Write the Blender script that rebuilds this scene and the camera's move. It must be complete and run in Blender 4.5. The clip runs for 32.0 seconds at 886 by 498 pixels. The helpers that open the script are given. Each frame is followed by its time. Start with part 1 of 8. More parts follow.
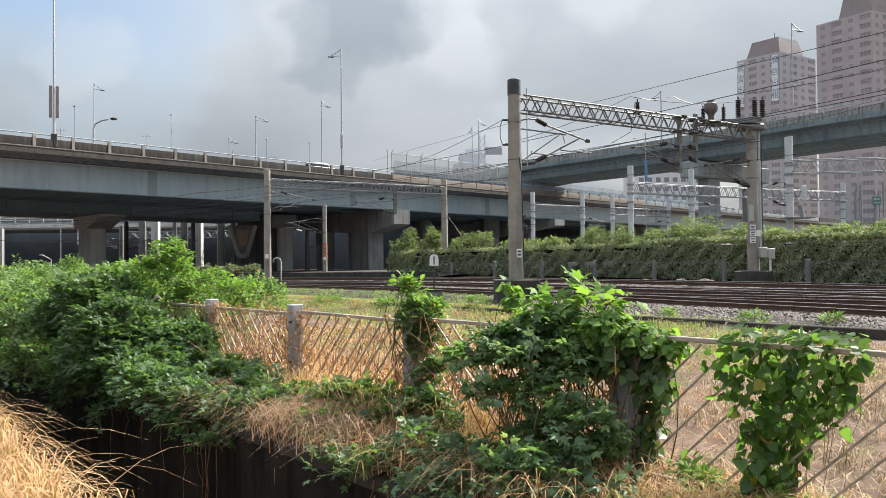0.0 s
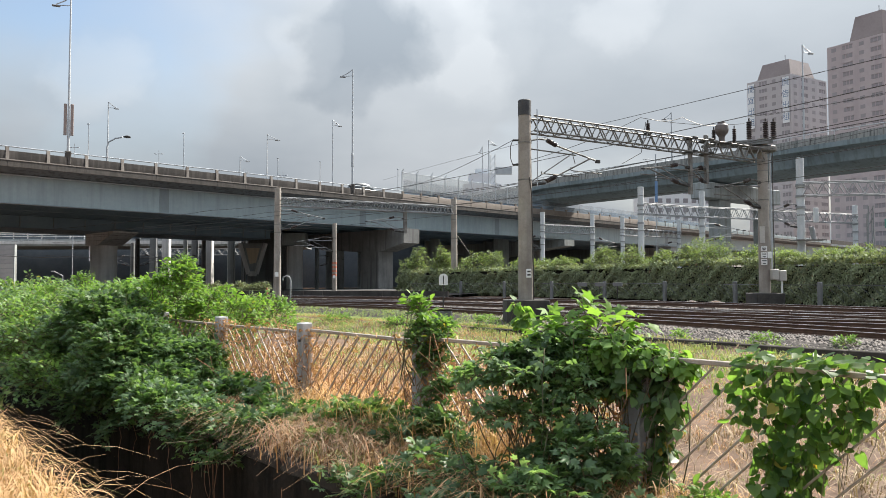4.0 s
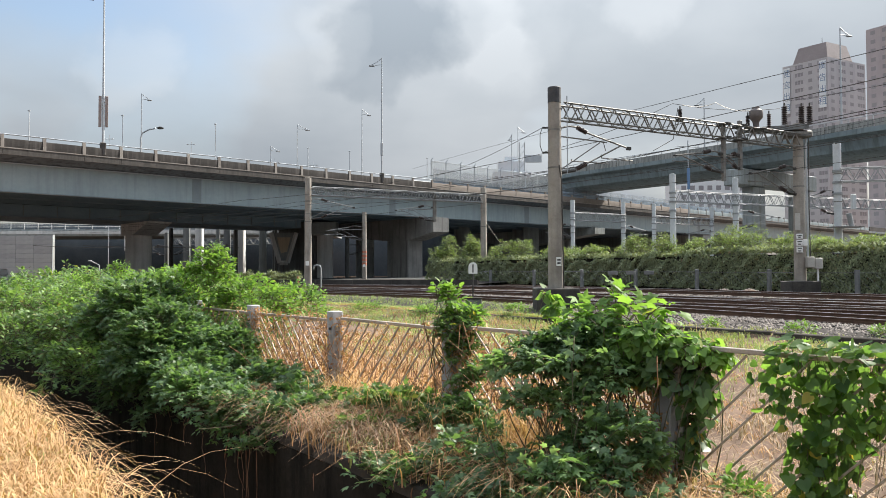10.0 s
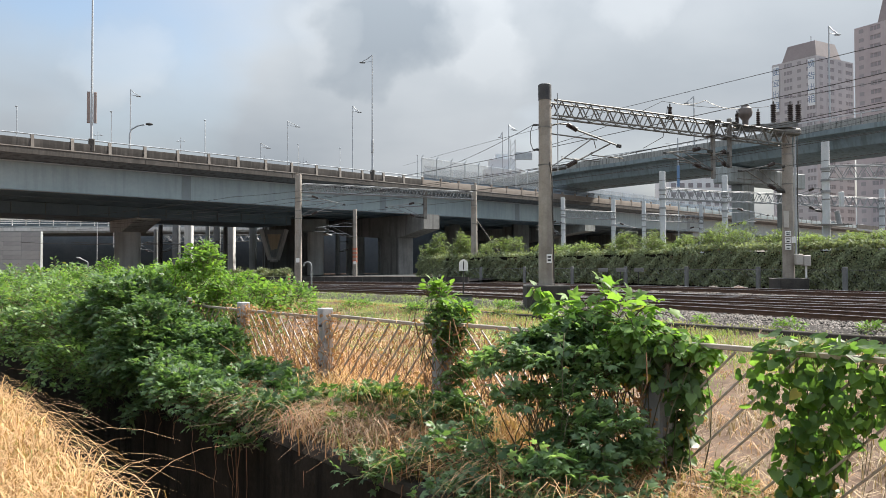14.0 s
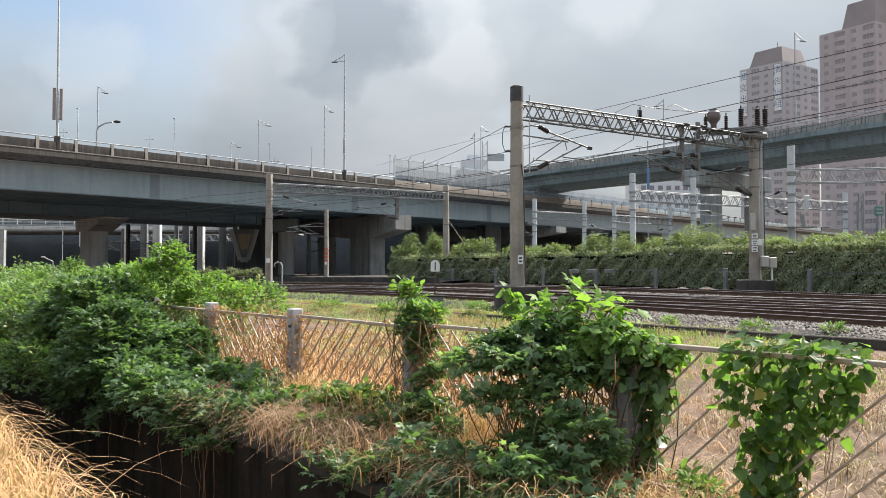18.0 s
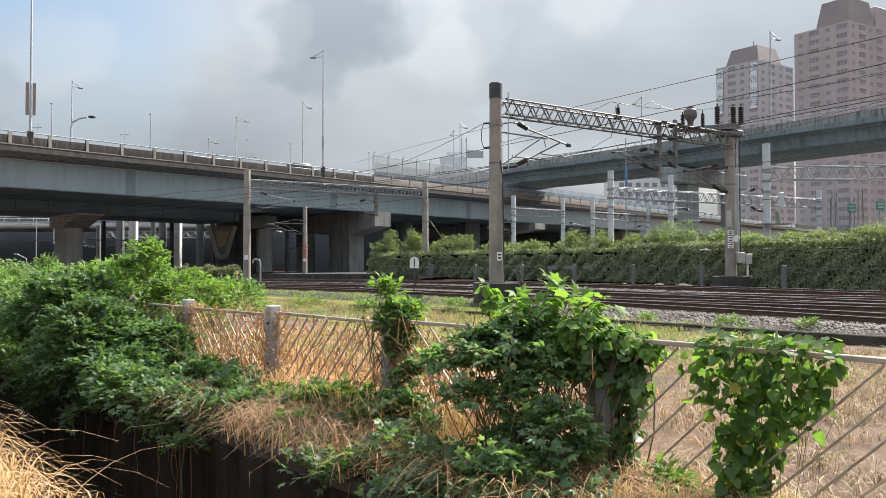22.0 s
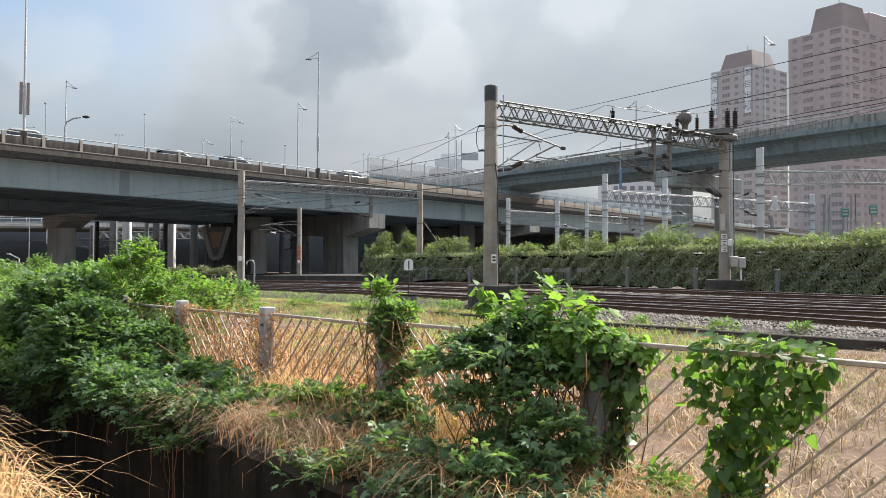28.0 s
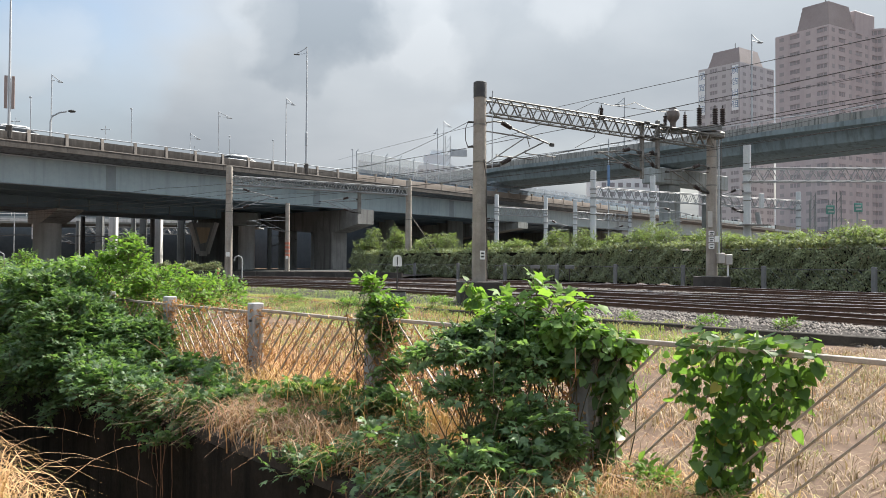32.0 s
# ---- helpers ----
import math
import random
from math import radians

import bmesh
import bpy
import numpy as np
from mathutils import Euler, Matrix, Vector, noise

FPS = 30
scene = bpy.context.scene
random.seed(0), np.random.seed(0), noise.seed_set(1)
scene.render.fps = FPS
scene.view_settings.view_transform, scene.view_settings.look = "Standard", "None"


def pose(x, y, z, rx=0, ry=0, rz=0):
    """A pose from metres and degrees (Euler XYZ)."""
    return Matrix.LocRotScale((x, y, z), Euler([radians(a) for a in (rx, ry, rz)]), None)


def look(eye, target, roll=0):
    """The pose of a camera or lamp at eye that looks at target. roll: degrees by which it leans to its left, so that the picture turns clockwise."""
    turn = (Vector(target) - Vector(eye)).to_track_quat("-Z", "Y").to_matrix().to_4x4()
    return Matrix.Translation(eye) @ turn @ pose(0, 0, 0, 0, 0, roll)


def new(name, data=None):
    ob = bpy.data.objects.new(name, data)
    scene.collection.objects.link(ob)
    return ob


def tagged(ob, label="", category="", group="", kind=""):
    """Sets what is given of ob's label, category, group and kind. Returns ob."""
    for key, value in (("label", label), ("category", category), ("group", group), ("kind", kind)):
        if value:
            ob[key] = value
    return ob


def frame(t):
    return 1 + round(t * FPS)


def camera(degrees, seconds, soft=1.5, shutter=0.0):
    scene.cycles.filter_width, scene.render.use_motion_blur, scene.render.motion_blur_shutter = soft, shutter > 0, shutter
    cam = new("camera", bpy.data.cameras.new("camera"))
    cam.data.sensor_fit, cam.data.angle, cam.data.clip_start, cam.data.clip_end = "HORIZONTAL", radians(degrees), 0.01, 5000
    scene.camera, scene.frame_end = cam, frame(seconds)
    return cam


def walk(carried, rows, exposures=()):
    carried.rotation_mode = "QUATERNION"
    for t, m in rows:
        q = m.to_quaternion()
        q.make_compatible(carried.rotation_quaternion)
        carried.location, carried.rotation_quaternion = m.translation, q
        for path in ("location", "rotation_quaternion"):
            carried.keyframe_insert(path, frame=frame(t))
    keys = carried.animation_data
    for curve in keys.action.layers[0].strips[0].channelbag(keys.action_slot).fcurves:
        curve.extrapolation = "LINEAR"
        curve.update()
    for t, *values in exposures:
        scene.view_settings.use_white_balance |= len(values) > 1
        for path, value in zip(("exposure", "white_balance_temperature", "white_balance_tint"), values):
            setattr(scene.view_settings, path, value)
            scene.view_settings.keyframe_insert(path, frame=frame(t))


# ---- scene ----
EXPO = 1.06
cam = camera(60.66, 32.0, soft=0.3)
# seconds, place in metres, turn in degrees
PATH = [
    (0, -0.006, -0.018, 1.503, 90.988, 0.574, -2.749),
    (0.5, -0.015, -0.006, 1.503, 91.156, 0.310, -2.142),
    (1, -0.014, -0.013, 1.503, 91.346, 0.249, -1.684),
    (1.5, -0.005, -0.002, 1.504, 91.710, 0.155, -1.572),
    (2, -0.005, -0.006, 1.506, 91.992, 0.169, -1.570),
    (2.5, -0.011, -0.005, 1.507, 92.260, 0.150, -1.647),
    (3, -0.011, -0.006, 1.506, 92.404, 0.110, -1.771),
    (3.5, -0.012, -0.009, 1.504, 92.416, 0.032, -2.000),
    (5.5, -0.013, -0.007, 1.507, 92.630, 0.246, -2.046),
    (6, -0.010, -0.002, 1.507, 92.566, 0.227, -1.961),
    (6.5, -0.011, 0.000, 1.505, 92.586, 0.234, -1.706),
    (7, -0.011, -0.008, 1.503, 92.514, 0.271, -1.370),
    (7.5, -0.005, 0.001, 1.501, 92.341, 0.368, -1.104),
    (8, -0.005, -0.004, 1.501, 92.052, 0.469, -0.772),
    (8.5, -0.005, -0.001, 1.501, 91.795, 0.509, -0.381),
    (9, 0.000, 0.000, 1.500, 91.550, 0.550, 0.015),
    (9.5, -0.008, -0.011, 1.500, 91.454, 0.300, 0.230),
    (10, -0.010, -0.006, 1.501, 91.606, 0.212, 0.187),
    (10.5, -0.012, -0.006, 1.501, 91.794, 0.161, 0.083),
    (11, -0.010, -0.011, 1.501, 91.865, 0.195, 0.027),
    (11.5, -0.010, -0.011, 1.499, 91.876, 0.091, -0.087),
    (12, -0.016, -0.012, 1.500, 91.821, -0.010, -0.322),
    (12.5, -0.014, 0.001, 1.500, 91.628, 0.021, -0.460),
    (13, -0.011, -0.002, 1.500, 91.413, 0.096, -0.456),
    (13.5, -0.010, -0.000, 1.500, 91.350, 0.105, -0.515),
    (14, -0.009, -0.009, 1.500, 91.383, 0.192, -0.525),
    (14.5, -0.007, 0.001, 1.498, 91.336, 0.192, -0.492),
    (16.5, -0.001, 0.000, 1.500, 91.657, 0.089, -1.983),
    (17, 0.004, 0.004, 1.499, 91.844, 0.194, -2.312),
    (17.5, 0.002, 0.008, 1.502, 91.718, 0.169, -2.417),
    (18, 0.003, 0.003, 1.499, 91.438, -0.005, -2.650),
    (18.5, -0.000, 0.003, 1.499, 91.111, -0.120, -2.962),
    (19, -0.000, 0.006, 1.498, 90.898, -0.003, -3.154),
    (19.5, 0.007, 0.005, 1.497, 90.890, 0.255, -3.320),
    (20, 0.010, 0.004, 1.498, 91.045, 0.488, -3.600),
    (20.5, 0.013, 0.000, 1.498, 91.148, 0.371, -3.729),
    (21, 0.011, -0.011, 1.499, 91.169, 0.155, -3.790),
    (21.5, 0.011, -0.007, 1.495, 91.269, 0.071, -4.049),
    (22, 0.009, -0.001, 1.496, 91.191, 0.068, -4.212),
    (22.5, 0.009, -0.007, 1.499, 91.165, 0.003, -4.310),
    (23, 0.009, -0.007, 1.498, 91.302, 0.072, -4.379),
    (23.5, 0.015, 0.002, 1.496, 91.308, 0.223, -4.359),
    (24, 0.015, -0.005, 1.496, 91.198, 0.358, -4.226),
    (24.5, 0.016, -0.002, 1.498, 91.019, 0.421, -3.970),
    (25, 0.020, -0.001, 1.496, 90.903, 0.429, -4.043),
    (25.5, 0.023, 0.010, 1.497, 90.778, 0.390, -4.233),
    (27.5, 0.006, -0.003, 1.494, 91.297, -0.146, -4.533),
    (28, 0.007, -0.002, 1.497, 91.357, -0.222, -4.640),
    (28.5, 0.005, 0.010, 1.497, 91.180, -0.159, -4.847),
    (29, 0.007, 0.002, 1.496, 91.123, -0.020, -4.978),
    (29.5, 0.002, -0.005, 1.498, 91.273, -0.070, -4.888),
    (30, -0.004, -0.012, 1.499, 91.376, -0.217, -4.858),
    (30.5, -0.005, -0.004, 1.497, 91.430, -0.306, -5.201),
    (31, -0.009, -0.008, 1.496, 91.427, -0.366, -5.479),
    (31.5, -0.005, -0.012, 1.497, 91.328, -0.319, -5.526),
    (32, -0.003, -0.006, 1.496, 91.073, -0.323, -5.517),
]
walk(cam, [(r[0], pose(*r[1:])) for r in PATH], exposures=[(0.0, EXPO), (32.0, EXPO)])

# ---- light ----
SUN_AZ, SUN_EL = radians(58), radians(42)
SUN_WAY = Vector((math.sin(SUN_AZ) * math.cos(SUN_EL), math.cos(SUN_AZ) * math.cos(SUN_EL), math.sin(SUN_EL)))


def build_world():
    w = bpy.data.worlds.new("sky")
    scene.world = w
    w.use_nodes = True
    nt = w.node_tree
    nt.nodes.clear()
    N = nt.nodes.new
    out, bg = N("ShaderNodeOutputWorld"), N("ShaderNodeBackground")
    sky = N("ShaderNodeTexSky")
    sky.sky_type, sky.sun_disc = "NISHITA", False
    sky.sun_elevation, sky.sun_rotation = SUN_EL, SUN_AZ
    sky.air_density, sky.dust_density = 1.2, 3.0
    tc = N("ShaderNodeTexCoord")
    sep = N("ShaderNodeSeparateXYZ")
    nt.links.new(tc.outputs["Generated"], sep.inputs[0])
    # flatten the dome so that the clouds shrink towards the horizon
    addz = N("ShaderNodeMath"); addz.operation = "ADD"; addz.inputs[1].default_value = 0.22
    nt.links.new(sep.outputs["Z"], addz.inputs[0])
    comb = N("ShaderNodeCombineXYZ")
    for k, a in enumerate("XY"):
        d = N("ShaderNodeMath"); d.operation = "DIVIDE"
        nt.links.new(sep.outputs[a], d.inputs[0]); nt.links.new(addz.outputs[0], d.inputs[1])
        nt.links.new(d.outputs[0], comb.inputs[k])
    big, fine = N("ShaderNodeTexNoise"), N("ShaderNodeTexNoise")
    for n, s, d, r in ((big, 0.55, 5, 0.45), (fine, 1.25, 6, 0.48)):
        n.inputs["Scale"].default_value, n.inputs["Detail"].default_value, n.inputs["Roughness"].default_value = s, d, r
        off = N("ShaderNodeVectorMath"); off.operation = "ADD"; off.inputs[1].default_value = CLOUD_SEED
        nt.links.new(comb.outputs[0], off.inputs[0]); nt.links.new(off.outputs[0], n.inputs["Vector"])
    mask = N("ShaderNodeMapRange"); mask.interpolation_type = "SMOOTHSTEP"
    mask.inputs["From Min"].default_value, mask.inputs["From Max"].default_value = 0.36, 0.56
    mask.inputs["To Min"].default_value, mask.inputs["To Max"].default_value = 0.35, 1.0
    nt.links.new(big.outputs[0], mask.inputs["Value"])
    ramp = N("ShaderNodeValToRGB")
    cr = ramp.color_ramp
    cr.elements[0].position, cr.elements[0].color = 0.36, (*CLOUD_DARK, 1)
    cr.elements[1].position, cr.elements[1].color = 0.66, (*CLOUD_LIGHT, 1)
    # heaps and gaps of the cloud cover: way, half width in degrees, brightness
    warp = N("ShaderNodeVectorMath"); warp.operation = "MULTIPLY_ADD"
    wn = N("ShaderNodeTexNoise"); wn.inputs["Scale"].default_value, wn.inputs["Detail"].default_value, wn.inputs["Roughness"].default_value = 7.0, 5, 0.55
    nt.links.new(tc.outputs["Generated"], wn.inputs["Vector"])
    nt.links.new(wn.outputs["Color"], warp.inputs[0]); warp.inputs[1].default_value = (0.17, 0.17, 0.17)
    nt.links.new(tc.outputs["Generated"], warp.inputs[2])
    shift = N("ShaderNodeVectorMath"); shift.operation = "SUBTRACT"; shift.inputs[1].default_value = (0.085, 0.085, 0.085)
    nt.links.new(warp.outputs[0], shift.inputs[0])
    nrm = N("ShaderNodeVectorMath"); nrm.operation = "NORMALIZE"
    nt.links.new(shift.outputs[0], nrm.inputs[0])

    def lobes(rows, start):
        total = start
        for way, half, amount, *crisp in rows:
            edge = crisp[0] if crisp else 1.0
            d = N("ShaderNodeVectorMath"); d.operation = "DOT_PRODUCT"; d.inputs[1].default_value = Vector(way).normalized()
            nt.links.new(nrm.outputs[0], d.inputs[0])
            m = N("ShaderNodeMapRange"); m.interpolation_type = "SMOOTHSTEP"
            m.inputs["From Min"].default_value, m.inputs["From Max"].default_value = math.cos(radians(half * (1 + 0.6 * edge))), math.cos(radians(half * (1 - 0.7 * edge)))
            m.inputs["To Max"].default_value = amount
            nt.links.new(d.outputs["Value"], m.inputs["Value"])
            a = N("ShaderNodeMath"); a.operation = "ADD"
            nt.links.new(total, a.inputs[0]); nt.links.new(m.outputs[0], a.inputs[1])
            total = a.outputs[0]
        return total

    soft_fine = N("ShaderNodeMath"); soft_fine.operation = "MULTIPLY_ADD"; soft_fine.inputs[1].default_value = 0.42; soft_fine.inputs[2].default_value = 0.29
    nt.links.new(fine.outputs[0], soft_fine.inputs[0])
    nt.links.new(lobes(CLOUD_HEAPS, soft_fine.outputs[0]), ramp.inputs[0])
    mix = N("ShaderNodeMix"); mix.data_type = "RGBA"
    cover = N("ShaderNodeMath"); cover.operation = "ADD"; cover.use_clamp = True; cover.inputs[1].default_value = 0.0
    nt.links.new(lobes(CLOUD_GAPS, mask.outputs[0]), cover.inputs[0])
    nt.links.new(cover.outputs[0], mix.inputs["Factor"])
    nt.links.new(sky.outputs[0], mix.inputs["A"])
    # thin cloud is brighter overhead, and brightest round the sun that shines through it
    dot = N("ShaderNodeVectorMath"); dot.operation = "DOT_PRODUCT"; dot.inputs[1].default_value = SUN_WAY
    nt.links.new(tc.outputs["Generated"], dot.inputs[0])
    pos = N("ShaderNodeMath"); pos.operation = "MAXIMUM"; pos.inputs[1].default_value = 0.0
    nt.links.new(dot.outputs["Value"], pos.inputs[0])
    powr = N("ShaderNodeMath"); powr.operation = "POWER"; powr.inputs[1].default_value = 40.0
    nt.links.new(pos.outputs[0], powr.inputs[0])
    up = N("ShaderNodeMath"); up.operation = "MULTIPLY_ADD"; up.inputs[1].default_value = 2.3; up.inputs[2].default_value = 0.72; up.use_clamp = False
    nt.links.new(sep.outputs["Z"], up.inputs[0])
    high = N("ShaderNodeMath"); high.operation = "POWER"; high.inputs[1].default_value = 3.0
    above = N("ShaderNodeMath"); above.operation = "MAXIMUM"; above.inputs[1].default_value = 0.0
    nt.links.new(sep.outputs["Z"], above.inputs[0]); nt.links.new(above.outputs[0], high.inputs[0])
    top = N("ShaderNodeMath"); top.operation = "MULTIPLY_ADD"; top.inputs[1].default_value = 3.0
    nt.links.new(high.outputs[0], top.inputs[0]); nt.links.new(up.outputs[0], top.inputs[2])
    glow = N("ShaderNodeMath"); glow.operation = "MULTIPLY_ADD"; glow.inputs[1].default_value = 12.0
    nt.links.new(powr.outputs[0], glow.inputs[0]); nt.links.new(top.outputs[0], glow.inputs[2])
    amount = N("ShaderNodeMath"); amount.operation = "MULTIPLY"; amount.inputs[1].default_value = CLOUD_GAIN
    nt.links.new(glow.outputs[0], amount.inputs[0])
    gain = N("ShaderNodeVectorMath"); gain.operation = "SCALE"
    nt.links.new(amount.outputs[0], gain.inputs["Scale"])
    nt.links.new(ramp.outputs[0], gain.inputs[0])
    nt.links.new(gain.outputs[0], mix.inputs["B"])
    nt.links.new(mix.outputs["Result"], bg.inputs[0])
    bg.inputs[1].default_value = 0.1
    nt.links.new(bg.outputs[0], out.inputs[0])


# way, half width in degrees, brighter (+) or darker (-), softness of the edge
CLOUD_HEAPS = [((-0.076, 0.954, 0.3), 4.4, -0.115, 0.3), ((-0.03, 0.95, 0.325), 3.6, -0.07, 0.5), ((-0.145, 0.945, 0.297), 2.2, 0.06, 0.6), ((-0.085, 0.966, 0.245), 4.5, -0.02, 1.0), ((0.031, 0.95, 0.311), 3.4, 0.124, 0.7),
               ((0.074, 0.962, 0.264), 2.8, 0.081, 0.85), ((0.115, 0.945, 0.305), 3.0, 0.062, 0.75), ((-0.372, 0.894, 0.248), 2.6, 0.11, 0.55), ((-0.27, 0.91, 0.3), 11.0, -0.05, 1.0),
               ((0.2, 0.94, 0.275), 6.0, -0.03, 1.0), ((0.3, 0.92, 0.255), 7.0, -0.02, 1.0), ((0.26, 0.95, 0.18), 8.0, 0.08, 1.0), ((0.246, 0.916, 0.325), 2.2, 0.099, 0.75),
               ((0.0, 0.986, 0.155), 7.0, 0.096, 1.0), ((-0.25, 0.955, 0.17), 7.0, 0.06, 1.0)]
CLOUD_GAPS = [((-0.42, 0.86, 0.30), 9.0, -0.27), ((-0.30, 0.90, 0.30), 8.0, -0.14), ((-0.372, 0.894, 0.248), 2.8, 0.2, 0.8), ((-0.469, 0.855, 0.221), 3.2, 0.25), ((-0.075, 0.95, 0.30), 9.0, 0.3), ((0.3, 0.92, 0.2), 14.0, 0.4)]
CLOUD_SEED = (3.1, 1.7, 0.0)
CLOUD_DARK, CLOUD_LIGHT, CLOUD_GAIN = (0.385, 0.44, 0.50), (0.675, 0.72, 0.765), 3.72
build_world()
sun = new("sun", bpy.data.lights.new("sun", "SUN"))
sun.data.energy, sun.data.angle, sun.data.color = 5.0, radians(1.5), (1.0, 0.94, 0.84)
sun.matrix_world = look((0, 0, 60), Vector((0, 0, 60)) - SUN_WAY)


# ---- materials ----
def surf(name, a, b, scale=1.0, rough=0.8, bump=0.3, metal=0.0, fine=14.0, streak=None, random_mix=0.0, dist=0.02, spec=None):
    """A weathered surface: colour between a and b at two scales, fine relief, and, where given, streaks that run down (colour, amount)."""
    m = bpy.data.materials.new(name)
    m.use_nodes = True
    nt = m.node_tree
    N, L = nt.nodes.new, nt.links.new
    bs = nt.nodes["Principled BSDF"]
    tc = N("ShaderNodeTexCoord")
    n1, n2 = N("ShaderNodeTexNoise"), N("ShaderNodeTexNoise")
    for n, s in ((n1, scale), (n2, scale * fine)):
        n.inputs["Scale"].default_value, n.inputs["Detail"].default_value, n.inputs["Roughness"].default_value = s, 6, 0.62
        L(tc.outputs["Object"], n.inputs["Vector"])
    ad = N("ShaderNodeMath"); ad.operation = "MULTIPLY_ADD"
    L(n2.outputs[0], ad.inputs[0]); ad.inputs[1].default_value = 0.45; L(n1.outputs[0], ad.inputs[2])
    mr = N("ShaderNodeMapRange")
    mr.inputs["From Min"].default_value, mr.inputs["From Max"].default_value = 0.5, 0.95
    L(ad.outputs[0], mr.inputs["Value"])
    mix = N("ShaderNodeMix"); mix.data_type = "RGBA"
    mix.inputs["A"].default_value, mix.inputs["B"].default_value = (*a, 1), (*b, 1)
    fac = mr.outputs[0]
    if random_mix:
        oi = N("ShaderNodeObjectInfo")
        r = N("ShaderNodeMath"); r.operation = "MULTIPLY_ADD"
        L(oi.outputs["Random"], r.inputs[0]); r.inputs[1].default_value = random_mix
        L(fac, r.inputs[2])
        s = N("ShaderNodeMath"); s.operation = "SUBTRACT"; s.use_clamp = True
        L(r.outputs[0], s.inputs[0]); s.inputs[1].default_value = random_mix / 2
        fac = s.outputs[0]
    L(fac, mix.inputs["Factor"])
    col = mix.outputs["Result"]
    if streak:
        mp = N("ShaderNodeMapping"); mp.inputs["Scale"].default_value = (1.6, 1.6, 0.12)
        L(tc.outputs["Object"], mp.inputs["Vector"])
        n3 = N("ShaderNodeTexNoise"); n3.inputs["Scale"].default_value, n3.inputs["Detail"].default_value = streak[2] if len(streak) > 2 else 1.5, 5
        L(mp.outputs[0], n3.inputs["Vector"])
        mr3 = N("ShaderNodeMapRange"); mr3.inputs["From Min"].default_value, mr3.inputs["From Max"].default_value = 0.48, 0.68
        mr3.inputs["To Max"].default_value = streak[1]
        L(n3.outputs[0], mr3.inputs["Value"])
        mx = N("ShaderNodeMix"); mx.data_type = "RGBA"
        L(mr3.outputs[0], mx.inputs["Factor"]); L(col, mx.inputs["A"]); mx.inputs["B"].default_value = (*streak[0], 1)
        col = mx.outputs["Result"]
    L(col, bs.inputs["Base Color"])
    bs.inputs["Roughness"].default_value, bs.inputs["Metallic"].default_value = rough, metal
    if spec is not None:
        bs.inputs["Specular IOR Level"].default_value = spec
    if bump:
        bp = N("ShaderNodeBump"); bp.inputs["Strength"].default_value, bp.inputs["Distance"].default_value = bump, dist
        L(ad.outputs[0], bp.inputs["Height"]); L(bp.outputs[0], bs.inputs["Normal"])
    return m


def leafy(name, dark, light, through_gain=1.0, rough=0.5, dry=None, translucent=0.35, single=False):
    """Leaves and blades: two greens by leaf, some dry ones, and light that passes through."""
    m = bpy.data.materials.new(name)
    m.use_nodes = True
    nt = m.node_tree
    N, L = nt.nodes.new, nt.links.new
    nt.nodes.clear()
    out = N("ShaderNodeOutputMaterial")
    geo = N("ShaderNodeNewGeometry")
    ramp = N("ShaderNodeValToRGB")
    cr = ramp.color_ramp
    cr.elements[0].position, cr.elements[0].color = 0.0, (*dark, 1)
    cr.elements[1].position, cr.elements[1].color = 0.82 if dry else 1.0, (*light, 1)
    if dry:
        e = cr.elements.new(0.97); e.color = (*light, 1)
        e = cr.elements.new(0.985); e.color = (*dry, 1)
    if single:
        L(N("ShaderNodeObjectInfo").outputs["Random"], ramp.inputs[0])
    else:
        L(geo.outputs["Random Per Island"], ramp.inputs[0])
    tc = N("ShaderNodeTexCoord")
    nz = N("ShaderNodeTexNoise"); nz.inputs["Scale"].default_value = 1.3; nz.inputs["Detail"].default_value = 4
    L(tc.outputs["Object"], nz.inputs["Vector"])
    hs = N("ShaderNodeHueSaturation")
    mr = N("ShaderNodeMapRange"); mr.inputs["To Min"].default_value, mr.inputs["To Max"].default_value = 0.65, 1.35
    L(nz.outputs[0], mr.inputs["Value"]); L(mr.outputs[0], hs.inputs["Value"]); L(ramp.outputs[0], hs.inputs["Color"])
    bs = N("ShaderNodeBsdfPrincipled")
    bs.inputs["Roughness"].default_value = rough
    bs.inputs["Specular IOR Level"].default_value = 0.4
    L(hs.outputs[0], bs.inputs["Base Color"])
    tr = N("ShaderNodeBsdfTranslucent")
    gm = N("ShaderNodeMix"); gm.data_type = "RGBA"; gm.blend_type = "MULTIPLY"; gm.inputs["Factor"].default_value = 1.0
    L(hs.outputs[0], gm.inputs["A"]); gm.inputs["B"].default_value = (1.7 * through_gain, 1.75 * through_gain, 0.9 * through_gain, 1)
    L(gm.outputs["Result"], tr.inputs["Color"])
    ms = N("ShaderNodeMixShader"); ms.inputs[0].default_value = translucent
    L(bs.outputs[0], ms.inputs[1]); L(tr.outputs[0], ms.inputs[2]); L(ms.outputs[0], out.inputs["Surface"])
    return m


